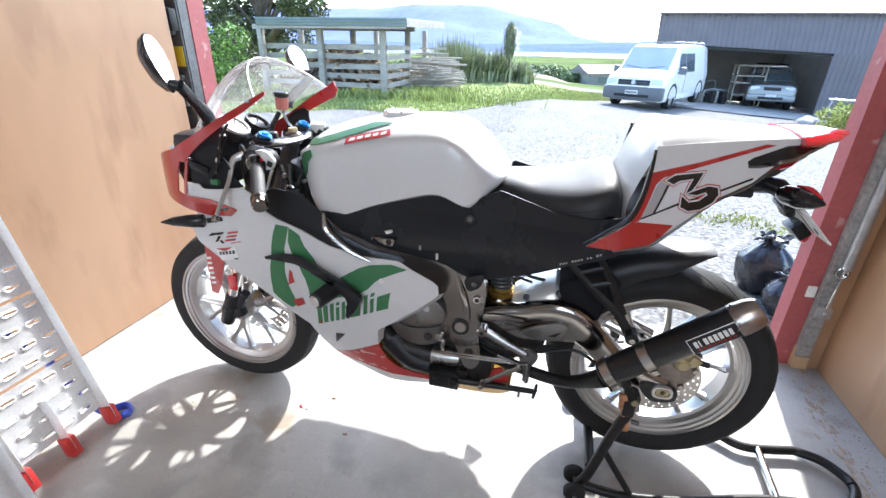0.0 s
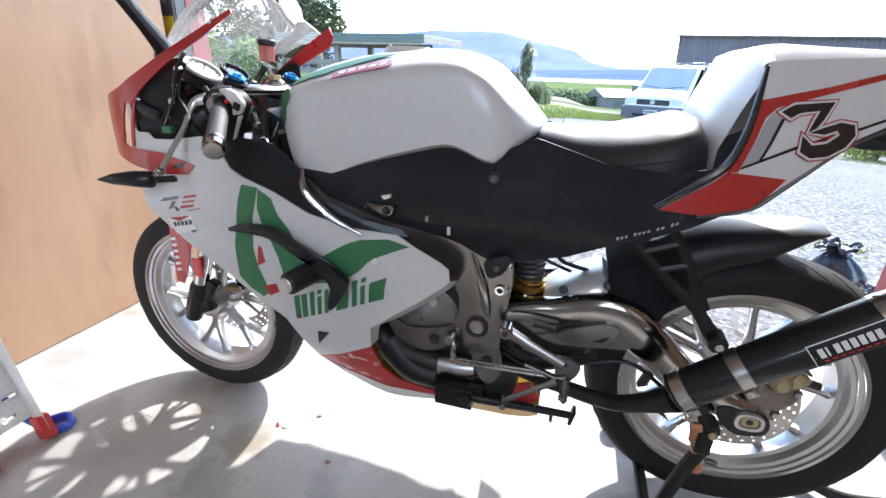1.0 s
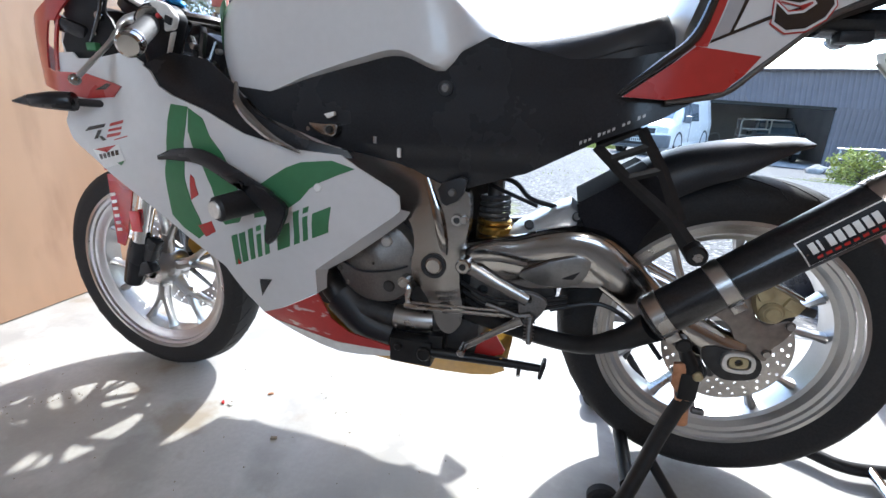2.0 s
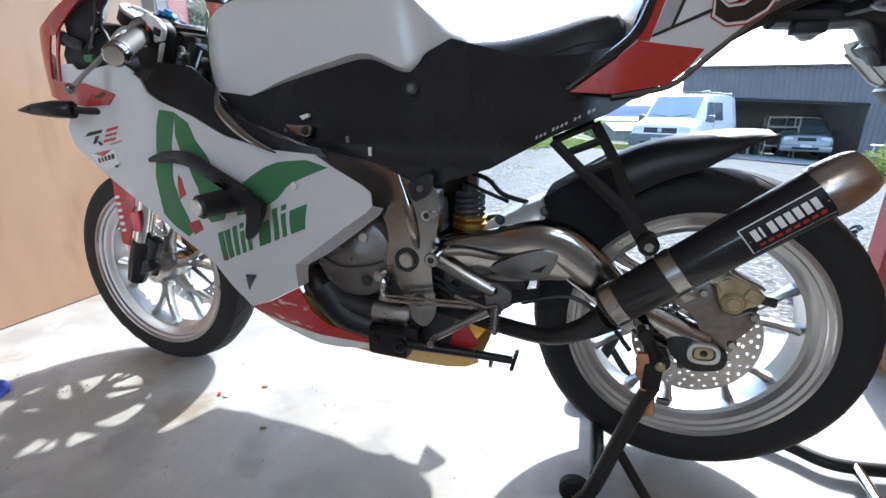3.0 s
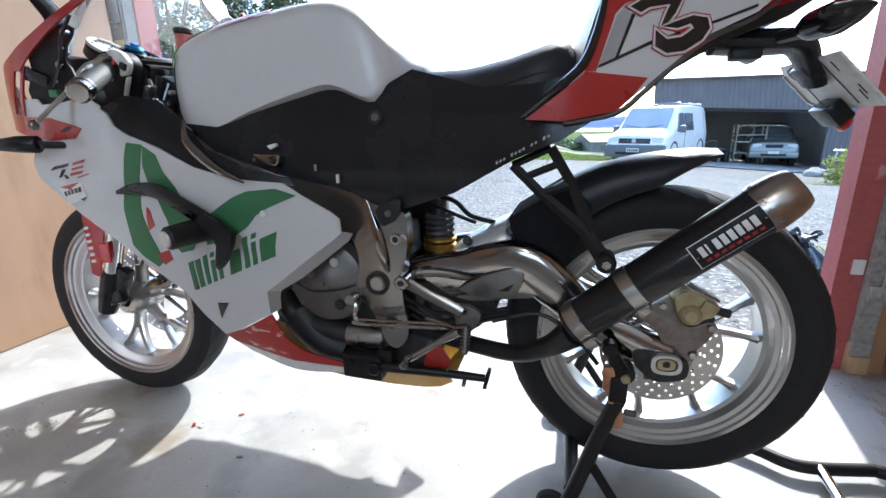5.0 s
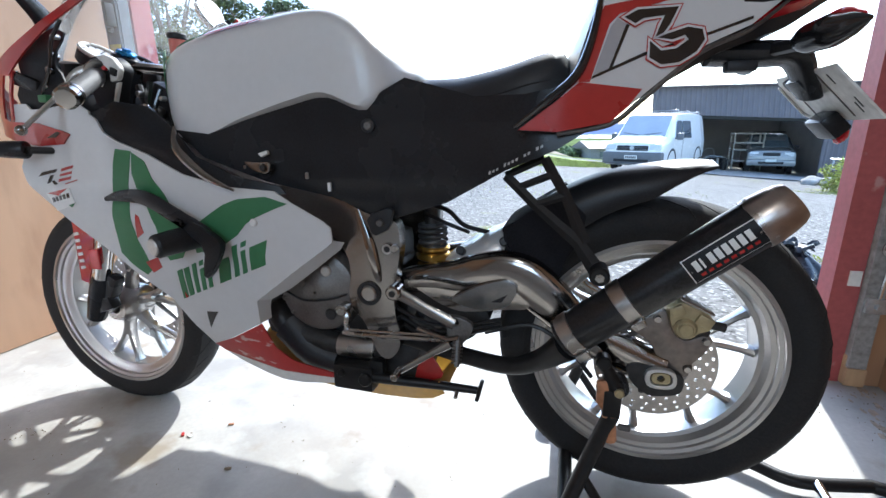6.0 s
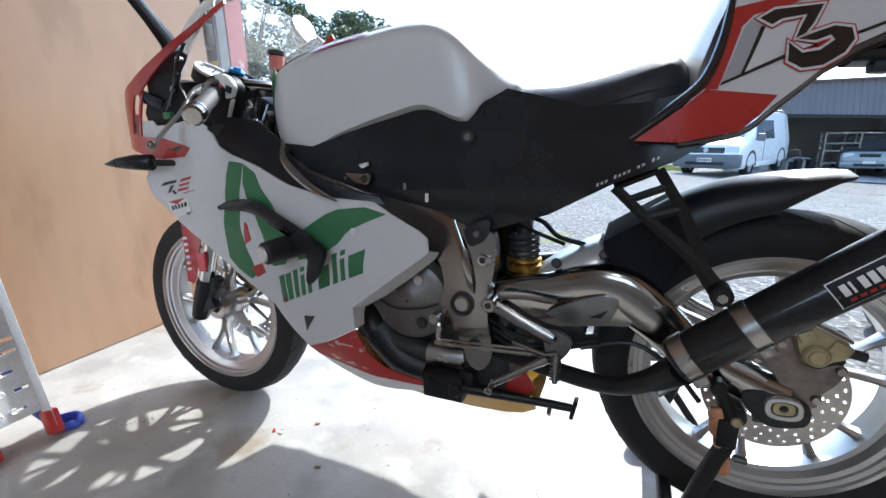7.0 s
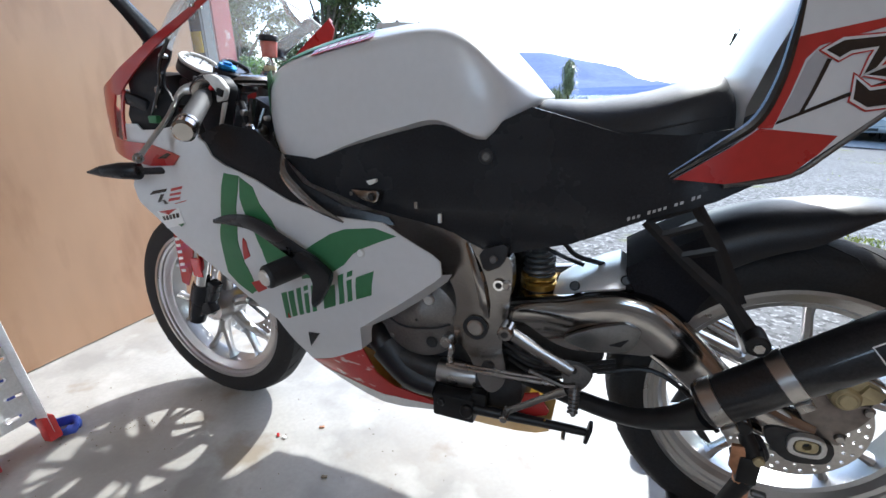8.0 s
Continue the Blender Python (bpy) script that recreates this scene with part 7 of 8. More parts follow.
loft(b, [[Vector((x, y, z)) for y, z in ((-w, z0 + 0.03), (-w * 0.8, z0), (w * 0.8, z0), (w, z0 + 0.03))] for x, w, z0 in ((1.10, 0.16, 0.735), (1.22, 0.17, 0.765), (1.30, 0.14, 0.815), (1.38, 0.11, 0.862), (1.47, 0.09, 0.895), (1.53, 0.05, 0.935))])
ut = part("undertray", b, "black_plastic", bike, "black plastic undertray")
b = NB(); tube(b, [(1.38, -0.02, 0.868), (1.45, -0.02, 0.865), (1.50, -0.02, 0.862), (1.525, -0.01, 0.835), (1.545, 0, 0.80)], [0.028, 0.03, 0.028, 0.022, 0.02], 12, smooth=4, flat=(1.5, 0.7))
part("plate_arm", b, "black_satin", ut, "black number plate arm")
b = NB(); box(b, (1.425, -0.04, 0.845), (0.045, 0.03, 0.018), bev=0.006)
part("plate_lamp", b, "black_plastic", ut)
pm = pose(1.563, 0, 0.800, 0, 45, 0)
def on_plate(name, outline, h0, h1, material, label=""):
    """A flat piece on the number plate; its outline in the plate's slope and width, between two heights over it."""
    t = plate(NB(), outline, h0, h1 - h0, [], 0.0008)
    bmesh.ops.transform(t, matrix=pm @ Matrix(((1, 0, 0, 0), (0, 0, 1, 0), (0, 1, 0, 0), (0, 0, 0, 1))), verts=t.verts)
    return part(name, t, material, ut if name == "number_plate" else pl, label)


pl = on_plate("number_plate", [(-0.052, -0.105), (0.054, -0.105), (0.054, 0.072), (0.034, 0.104), (-0.034, 0.104), (-0.052, 0.090)], -0.002, 0.002, "grey_plate", "grey white back of the number plate")
on_plate("plate_lip", [(0.054, 0.020), (0.054, 0.072), (0.034, 0.104), (-0.034, 0.104), (-0.034, 0.100), (0.032, 0.100), (0.050, 0.070), (0.050, 0.020)], -0.006, -0.002, "dirty_white", "white rim of the plate")
for y in (-0.045, 0.062):
    on_plate("plate_crease", [(-0.045, y), (0.045, y), (0.045, y + 0.003), (-0.045, y + 0.003)], -0.0035, -0.002, "cast")
for u, v in ((0.028, -0.075), (0.018, -0.085), (-0.03, -0.07)):
    on_plate("plate_slot", [(u - 0.010, v), (u + 0.010, v), (u + 0.010, v + 0.003), (u - 0.010, v + 0.003)], -0.003, -0.002, "black_plastic")
for u, v, r in ((-0.028, -0.012, 0.017), (-0.034, 0.052, 0.013), (0.044, 0.028, 0.014)):
    on_plate("plate_grommet", circle(u, v, r, 18), -0.009, -0.002, "black_plastic", "black rubber grommet")
t = NB(); box(t, (-0.03, 0.0, -0.012), (0.04, 0.05, 0.018), bev=0.006); bmesh.ops.transform(t, matrix=pm, verts=t.verts)
part("plate_mount", t, "black_satin", pl)
t = NB(); box(t, (0.05, 0.02, -0.016), (0.04, 0.06, 0.03), bev=0.006); bmesh.ops.transform(t, matrix=pm, verts=t.verts)
part("plate_reflector_mount", t, "black_satin", pl)
t = NB(); rod(t, (1.600, 0.01, 0.738), (1.610, 0.01, 0.734), 0.014, bev=0.003)
part("reflector", t, "red_lens", pl, "round red reflector")
for s in (-1, 1):
    t = NB(); tube(t, [(1.455, s * 0.03, 0.866), (1.47, s * 0.08, 0.866), (1.478, s * 0.115, 0.865)], 0.010, 8)
    ind = part("rear_indicator", t, "black_plastic", ut, "black rear indicator")
    t = NB(); tube(t, [(1.474, s * 0.100, 0.868), (1.480, s * 0.122, 0.869), (1.491, s * 0.156, 0.872), (1.501, s * 0.186, 0.875), (1.508, s * 0.206, 0.877)], [0.010, 0.020, 0.022, 0.014, 0.003], 14, smooth=4)
    part("indicator_body", t, "black_gloss", ind)
    t = NB(); tube(t, [(1.488, s * 0.135, 0.890), (1.498, s * 0.165, 0.893), (1.506, s * 0.195, 0.884)], [0.004, 0.006, 0.003], 8, smooth=3)
    part("indicator_edge", t, "red_lens", ind)


# ---- paddock stand under the rear wheel ----
stand = empty("paddock_stand", "black tubular steel rear paddock stand", "paddock stand")
for s in (-1, 1):
    foot_y = -0.222 if s < 0 else 0.168
    t = NB(); tube(t, [(1.268, s * 0.178, 0.268), (1.24, s * 0.185, 0.19), (1.195, foot_y, 0.075), (1.172, foot_y, 0.034)], [0.014, 0.0135, 0.0135, 0.012], 14, smooth=4)
    up = part("upright", t, "black_steel", stand)
    rail = [(1.172, -0.222, 0.030), (1.30, -0.226, 0.026), (1.45, -0.20, 0.026), (1.62, -0.15, 0.026), (1.72, -0.128, 0.026), (1.82, -0.12, 0.026)] if s < 0 else [(1.172, 0.168, 0.030), (1.30, 0.166, 0.026), (1.45, 0.14, 0.026), (1.56, 0.105, 0.026), (1.61, 0.082, 0.026), (1.66, 0.052, 0.026), (1.72, 0.052, 0.026), (1.82, 0.073, 0.026)]
    part("floor_rail", tube(NB(), rail, 0.0135, 12, smooth=5), "black_steel", stand)
    part("brace", rod(NB(), (1.225, s * 0.186 if s > 0 else -0.196, 0.150), (1.312, foot_y, 0.030), 0.009, n=12), "black_steel", stand)
    t = NB(); box(t, (1.266, s * 0.178, 0.295), (0.03, 0.03, 0.05), bev=0.005); box(t, (1.262, s * 0.182, 0.32), (0.046, 0.014, 0.022), Matrix.Rotation(radians(-20), 3, "Y"), 0.004)
    hook = part("hook", t, "black_steel", up)
    t = NB(); tube(t, [(1.262, s * 0.178, 0.285), (1.266, s * 0.178, 0.245), (1.269, s * 0.178, 0.218)], [0.013, 0.012, 0.012], 14)
    part("hook_post", t, "copper", up, "bare copper-coloured hook post")
    t = NB(); rod(t, (1.247, s * 0.165, 0.368), (1.247, s * 0.19, 0.368), 0.013, bev=0.003); tube(t, [(1.247, s * 0.18, 0.368), (1.258, s * 0.18, 0.345), (1.272, s * 0.18, 0.318)], [0.010, 0.012, 0.014], 10, smooth=3)
    part("hook_arm", t, "black_steel", up)
    part("hook_bolt", rod(NB(), (1.275, s * 0.18, 0.320), (1.275, s * 0.198, 0.320), 0.008, bev=0.002, n=16), "caliper", up, "brass coloured hook bolt")
    t = NB(); plate(t, [(1.238, 0.335), (1.256, 0.338), (1.262, 0.300), (1.252, 0.280), (1.240, 0.295)], s * 0.186 - 0.004, 0.008, [], 0.002)
    part("hook_plate", t, "copper", up, "rusty copper-coloured hook plate")
    part("thumb_screw", rod(NB(), (1.28, s * 0.18, 0.248), (1.30, s * 0.185, 0.25), 0.006, bev=0.002), "cast", up)
    for yc in (foot_y - 0.030, foot_y + 0.030):
        t = NB(); revolve(t, [(-0.012, 0.004), (-0.012, 0.024), (-0.007, 0.029), (0.007, 0.029), (0.012, 0.024), (0.012, 0.004)], (1.165, yc, 0.029), 24)
        w = part("castor", t, "rubber", stand, "small black stand wheel")
        part("castor_bolt", rod(NB(), (1.165, yc - 0.018, 0.029), (1.165, yc + 0.018, 0.029), 0.006, n=8), "steel", w)
    t = NB(); revolve(t, [(-0.016, 0.005), (-0.016, 0.016), (-0.010, 0.0125), (0.010, 0.0125), (0.016, 0.016), (0.016, 0.005)], (1.277, s * 0.16, 0.317), 24)
    sp = part("bobbin_spool", t, "black_plastic", bike, "black swing arm spool on the stand hook")
    part("spool_disc", rod(NB(), (1.277, s * 0.150, 0.317), (1.277, s * 0.1755, 0.317), 0.0165, bev=0.003, n=28), "black_plastic", sp)
    part("spool_ring", rod(NB(), (1.277, s * 0.170, 0.317), (1.277, s * 0.1775, 0.317), 0.0095, bev=0.001, n=24), "steel", sp)
    part("spool_bolt", rod(NB(), (1.277, s * 0.14, 0.317), (1.277, s * 0.179, 0.317), 0.0055, n=6), "gold", sp)
t = NB(); tube(t, [(1.82, 0.073, 0.026), (1.88, 0.053, 0.027), (1.914, 0.010, 0.029), (1.925, -0.025, 0.03), (1.914, -0.065, 0.029), (1.88, -0.105, 0.027), (1.82, -0.12, 0.026)], 0.0135, 12, smooth=5)
part("handle_loop", t, "black_steel", stand)
part("cross_bar", rod(NB(), (1.700, -0.132, 0.028), (1.712, 0.052, 0.028), 0.011, n=14), "chrome", stand, "bright steel cross bar")
part("cross_bar", rod(NB(), (1.20, -0.205, 0.085), (1.20, 0.17, 0.085), 0.0135, n=14), "black_steel", stand)

# ---- aluminium work platform leaning on the wall ----
lad = empty("folding_platform", "perforated aluminium folding platform with red feet, leaning on plywood", "work platform", Matrix.Translation((0, 0, 0)))
foot, head = Vector((-0.285, 0, 0.03)), Vector((-0.675, 0, 1.78))
d = (head - foot).normalized()
nrm = Vector((d.z, 0, -d.x))
for y in (-0.365, -0.495, -0.615):
    t = NB()
    tube(t, [foot + Vector((0, y, 0)), (head if y != -0.495 else foot.lerp(head, 0.1)) + Vector((0, y, 0))], 0.018, 4, flat=(0.6, 1.5), up=(0, 1, 0))
    part("side_rail", t, "alu", lad)
    t = NB(); box(t, foot + Vector((0.004, y, 0.012)), (0.038, 0.030, 0.066), Matrix.Rotation(radians(-12.5), 3, "Y"), 0.006)
    part("foot_cap", t, "red_foot", lad, "red rubber foot cap")
t = NB(); tube(t, [(-0.158, -0.705, 0.0), (-0.40, -0.705, 1.62), (-0.408, -0.705, 1.68)], [0.052, 0.052, 0.044], 20, flat=(0.75, 1.0), up=(0, 1, 0))
part("end_post", t, "alu", lad, "smooth wide aluminium end post")
for k in range(8):
    a0, a1 = 0.05 + 0.21 * k, 0.05 + 0.21 * k + 0.20
    holes = []
    for r in range(4):
        for c in range(4):
            cy, ca = -0.49 + (c - 1.5) * 0.054 + (0.012 if r % 2 else -0.006), a0 + 0.025 + 0.05 * r
            holes.append([(ca + 0.0065 * math.cos(q), cy + (0.012 if math.sin(q) > 0 else -0.012) + 0.0065 * math.sin(q)) for q in np.linspace(0, 2 * math.pi, 15)[:-1]])
    t = NB()
    plate(t, [(a0, -0.608), (a1, -0.608), (a1, -0.375), (a0, -0.375)], 0.0, 0.003, holes)
    m = Matrix((( d.x, nrm.x, 0, foot.x), (0, 0, 1, 0), (d.z, nrm.z, 0, foot.z), (0, 0, 0, 1)))
    bmesh.ops.transform(t, matrix=m, verts=t.verts)
    tread = part("perforated_plate", t, "alu", lad, "slotted aluminium tread plate")
    for h in holes:
        q = [m @ Vector((a, 0.004, y)) for a, y in h]
        part("slot_rim", tube(NB(), q + q[:2], 0.0032, 5, up=tuple(nrm)), "alu", tread)
t = NB(); tube(t, [(-0.33, -0.33, 0.012), (-0.30, -0.30, 0.012), (-0.27, -0.31, 0.012), (-0.28, -0.35, 0.014), (-0.335, -0.385, 0.09), (-0.352, -0.395, 0.165), (-0.365, -0.408, 0.24), (-0.378, -0.425, 0.29), (-0.395, -0.455, 0.36), (-0.41, -0.47, 0.44)], [0.011, 0.012, 0.012, 0.012, 0.014, 0.016, 0.017, 0.018, 0.016, 0.012], 10, smooth=6, flat=(0.6, 1.3))
thing("blue_strap", t, "blue_plastic", "bright blue plastic strap behind the platform", "strap")
t = NB()
for k in range(5):
    tube(t, [(-0.50 - 0.01 * k, -0.36 - 0.02 * k, 0.15 + 0.07 * k), (-0.47 - 0.01 * k, -0.46, 0.17 + 0.07 * k), (-0.52 - 0.01 * k, -0.58, 0.14 + 0.07 * k)], 0.008, 8, smooth=5)
thing("blue_hose", t, "blue_plastic", "coiled blue hose hanging behind the platform", "hose")

# ---- litter on the floor ----
for x, y, mat_, nm, lb in ((0.263, -0.139, "red_paint", "red_scrap", "small red plastic scrap on the concrete"), (0.354, -0.072, "copper", "small_chip", "small brown chip on the concrete"), (0.46, -0.21, "leaf_litter", "small_chip", "small dark chip on the concrete"), (0.285, -0.14, "dirty_white", "white_scrap", "small white paper scrap on the concrete")):
    t = NB(); box(t, (x, y, 0.0025), (0.014, 0.007, 0.003), Matrix.Rotation(random.uniform(0, 3), 3, "Z"), 0.001)
    thing(nm, t, mat_, lb, "scrap")
vs, fs = [], []
for _ in range(420):
    q = random.random()
    if q < 0.12:
        u = random.random()
        x, y = -0.03 - 0.30 * u + random.gauss(0, 0.02), -0.17 - 0.20 * u + random.gauss(0, 0.025)
    elif q < 0.72:
        x, y = 2.08 - abs(random.gauss(0, 0.07)), random.uniform(-0.3, 0.55)
    else:
        x, y = random.uniform(-0.5, 1.0), random.uniform(-0.55, 0.3)
    s, a = random.uniform(0.001, 0.004) * 0.55, random.uniform(0, 6.28)
    i = len(vs)
    for k in range(4):
        b_ = a + k * 1.57
        vs.append((x + s * math.cos(b_) * (1.6 if k % 2 else 0.7), y + s * math.sin(b_) * (1.6 if k % 2 else 0.7), 0.0015))
    vs.append((x, y, 0.0035))
    fs += [(i, i + 1, i + 4), (i + 1, i + 2, i + 4), (i + 2, i + 3, i + 4), (i + 3, i, i + 4)]
me = bpy.data.meshes.new("floor_litter")
me.from_pydata(vs, [], fs)
me.materials.append(M["leaf_litter"])
tagged(new("floor_litter", me), "dry leaf crumbs and grit on the concrete", "litter", "", "stuff")
# dusty smears along the wall
vs, fs = [], []
for k in range(115):
    u = random.random()
    x, y = 2.03 - 0.10 * u + random.gauss(0, 0.022), 0.50 - 0.75 * u + random.gauss(0, 0.03)
    r, a0, i = random.uniform(0.003, 0.013), random.uniform(0, 6.28), len(vs)
    for q in range(9):
        a = a0 + q * 0.698
        rr = r * random.uniform(0.4, 1.3)
        vs.append((x + rr * 0.7 * math.cos(a), y + rr * 1.6 * math.sin(a), 0.0012))
    vs.append((x, y, 0.0022))
    fs += [(i + q, i + (q + 1) % 9, i + 9) for q in range(9)]
me = bpy.data.meshes.new("floor_dust")
me.from_pydata(vs, [], fs)
me.materials.append(M["dust"])
tagged(new("floor_dust", me), "thin brown dust smears on the concrete", "dust", "", "stuff")


# ---- rubbish bags ----
def rubbish_bag(x, y, r, h, seed, label):
    bm = NB()
    bmesh.ops.create_icosphere(bm, subdivisions=5, radius=1.0)
    for v in bm.verts:
        p = v.co.copy()
        q = p * 2.1 + Vector((seed, 0, 0))
        f = 1 + 0.10 * noise.noise(q) + 0.05 * abs(noise.noise(q * 2.6)) + 0.03 * abs(noise.noise(q * 6))
        z = p.z * f
        k = 1.0 if z < 0.2 else max(0.12, 1 - ((z - 0.2) / 0.85) ** 1.6 * 0.92)
        fold = 1 + 0.06 * math.sin(math.atan2(p.y, p.x) * 9 + 3 * z) * max(0, z)
        v.co = Vector((p.x * f * k * fold * r, p.y * f * k * fold * r, max(z, -0.8) * h * 0.55 + h * 0.44))
    z0 = ground_z(x, y)
    ob = thing("rubbish_bag", bm, "bag", label, "rubbish bag", "rubbish bags", angle=75, m=Matrix.Translation((x, y, z0)))
    rings = []
    for f, rr, amp in ((0.80, 0.060, 0.10), (0.87, 0.040, 0.20), (0.92, 0.034, 0.30), (0.97, 0.050, 0.32), (0.985, 0.064, 0.36), (0.95, 0.072, 0.36)):
        rings.append([Vector((math.cos(a), math.sin(a), 0)) * rr * (1 + amp * math.sin(7 * a + seed) * math.sin(3 * a + 2 * seed)) + Vector((0, 0, h * (f + 0.05 * math.sin(5 * a + seed) * (rr > 0.05)))) for a in np.linspace(0, 2 * math.pi, 57)[:-1]])
    t = loft(NB(), rings)
    part("tied_neck", t, "bag", ob)


rubbish_bag(2.17, 1.37, 0.132, 0.32, 1.0, "full black plastic rubbish bag, tied at the neck")
rubbish_bag(2.195, 1.10, 0.11, 0.22, 5.0, "smaller black plastic rubbish bag beside the post")


# ---- vehicles ----
def vehicle_wheel(x, y, r, parent):
    t = NB(); revolve(t, [(-0.1, r * 0.62), (-0.11, r * 0.8), (-0.1, r * 0.95), (-0.07, r), (0.07, r), (0.1, r * 0.95), (0.11, r * 0.8), (0.1, r * 0.62)], (x, y, r), 28)
    w = part("wheel", t, "rubber", parent, "black vehicle tyre")
    t = NB(); revolve(t, [(-0.08, 0.004), (-0.1, r * 0.2), (-0.075, r * 0.3), (-0.085, r * 0.62), (0.085, r * 0.62), (0.075, r * 0.3), (0.1, r * 0.2), (0.08, 0.004)], (x, y, r), 20)
    part("rim", t, "galv", w)


def body_loft(rows):
    """Car body from cross sections (x, bottom, belt height, top, half width low, half width top)."""
    rings = []
    for x, zb, zm, zt, wl, wt in rows:
        half = [(wl * 0.93, zb), (wl, zb + 0.12), (wl, zm - 0.05), (wl * 0.985, zm), (wt + (wl - wt) * 0.12, zm + (zt - zm) * 0.75), (wt * 0.97, zt - 0.04), (wt * 0.82, zt)]
        rings.append([Vector((x, y, z)) for y, z in half] + [Vector((x, -y, z)) for y, z in half[::-1]])
    return loft(NB(), rings)


def quad_pane(name, pts, mat_name, parent, thick=0.012, label=""):
    a = [Vector(p) for p in pts]
    n = (a[1] - a[0]).cross(a[2] - a[0]).normalized() * thick
    t = NB()
    add_mesh(t, [p - n * 0.4 for p in a] + [p + n * 0.6 for p in a], [(0, 1, 2, 3), (4, 7, 6, 5), (0, 4, 5, 1), (1, 5, 6, 2), (2, 6, 7, 3), (3, 7, 4, 0)])
    return part(name, t, mat_name, parent, label)


van = empty("delivery_van", "white panel van with grey bumpers and roof bars", "van", pose(3.55, 15.75, ground_z(3.5, 15.7) + 0.0, 0, 0, -117.5))
rows = [(0.93, 0.30, 0.62, 0.74, 0.78, 0.62), (0.86, 0.26, 0.86, 0.98, 0.90, 0.72), (0.55, 0.25, 0.98, 1.10, 0.95, 0.78), (0.22, 0.25, 1.02, 1.20, 0.95, 0.80), (-0.12, 0.25, 1.05, 1.52, 0.95, 0.80), (-0.48, 0.25, 1.06, 1.84, 0.95, 0.78), (-0.75, 0.25, 1.06, 1.91, 0.95, 0.78),
        (-1.8, 0.25, 1.06, 1.94, 0.95, 0.79), (-3.2, 0.25, 1.06, 1.94, 0.95, 0.79), (-3.72, 0.28, 1.06, 1.90, 0.94, 0.77), (-3.80, 0.40, 1.06, 1.80, 0.90, 0.74)]
part("body", body_loft(rows), "van_white", van)
t = NB(); box(t, (0.85, 0, 0.49), (0.28, 1.90, 0.40), bev=0.08)
bm_ = part("bumper", t, "van_grey", van, "dark grey plastic bumper")
part("air_intake", box(NB(), (0.990, 0, 0.42), (0.03, 1.1, 0.09), bev=0.01), "black_plastic", bm_)
part("number_plate", box(NB(), (1.0, 0, 0.52), (0.012, 0.40, 0.12), bev=0.004), "dirty_white", bm_, "pale number plate with plain bars")
for k in range(6):
    part("plate_bar", box(NB(), (1.009, -0.15 + 0.06 * k, 0.52), (0.004, 0.035, 0.07)), "black_plastic", bm_)
t = NB(); box(t, (0.90, 0, 0.80), (0.10, 1.0, 0.16), Matrix.Rotation(radians(-14), 3, "Y"), 0.02)
gr = part("grille", t, "black_plastic", van, "black front grille")
for k in range(2):
    part("grille_bar", box(NB(), (0.955 - 0.01 * k, 0, 0.775 + 0.05 * k), (0.012, 0.96, 0.010)), "van_grey", gr)
part("round_badge", rod(NB(), (0.945, 0, 0.81), (0.962, 0, 0.812), 0.07, bev=0.005, n=24), "galv", gr, "plain round chrome badge")
for s in (-1, 1):
    t = NB(); box(t, (0.83, s * 0.70, 0.82), (0.16, 0.34, 0.17), Matrix.Rotation(radians(-14), 3, "Y"), 0.03)
    part("headlight", t, "lamp_glass", van, "clear headlight")
    quad_pane("door_window", [(-0.28, s * 0.945, 1.10), (-0.95, s * 0.945, 1.10), (-0.95, s * 0.838, 1.66), (-0.55, s * 0.838, 1.66)], "car_glass", van, 0.02, "dark door window")
    quad_pane("side_window", [(-1.08, s * 0.945, 1.10), (-1.95, s * 0.945, 1.10), (-1.95, s * 0.838, 1.66), (-1.08, s * 0.838, 1.66)], "car_glass", van, 0.02, "dark side window")
    t = NB(); box(t, (-0.22, s * 1.08, 1.16), (0.10, 0.20, 0.22), bev=0.04); box(t, (-0.22, s * 0.97, 1.10), (0.05, 0.12, 0.05), bev=0.01)
    part("wing_mirror", t, "van_grey", van)
    part("sill", box(NB(), (-1.45, s * 0.945, 0.36), (2.1, 0.03, 0.14), bev=0.012), "van_white", van)
    t = NB(); box(t, (-1.02, s * 0.953, 0.75), (0.012, 0.006, 1.1)); 
    part("door_gap", t, "black_plastic", van)
    part("door_handle", box(NB(), (-0.86, s * 0.96, 0.98), (0.16, 0.02, 0.035), bev=0.008), "van_white", van)
    for x in (0.0, -3.0):
        vehicle_wheel(x, s * 0.84, 0.33, van)
        t = NB(); tube(t, [(x + 0.42 * math.cos(a), s * 0.945, 0.33 + 0.42 * math.sin(a)) for a in np.linspace(0, math.pi, 14)], 0.045, 8, flat=(0.4, 1.0))
        part("wheel_arch", t, "black_plastic", van)
quad_pane("windscreen", [(0.24, -0.74, 1.19), (0.24, 0.74, 1.19), (-0.44, 0.70, 1.83), (-0.44, -0.70, 1.83)], "sky_painted_glass", van, 0.03, "sloping windscreen, pale sky reflection painted in")
for s in (-1, 1):
    part("wiper", rod(NB(), (0.24, s * 0.1, 1.22), (0.17, s * 0.62, 1.28), 0.01, n=6), "black_plastic", van)
for x in (-0.95, -2.2, -3.4):
    part("roof_bar", tube(NB(), [(x, -0.72, 1.93), (x, -0.70, 2.0), (x, 0.70, 2.0), (x, 0.72, 1.93)], 0.02, 8), "galv", van)

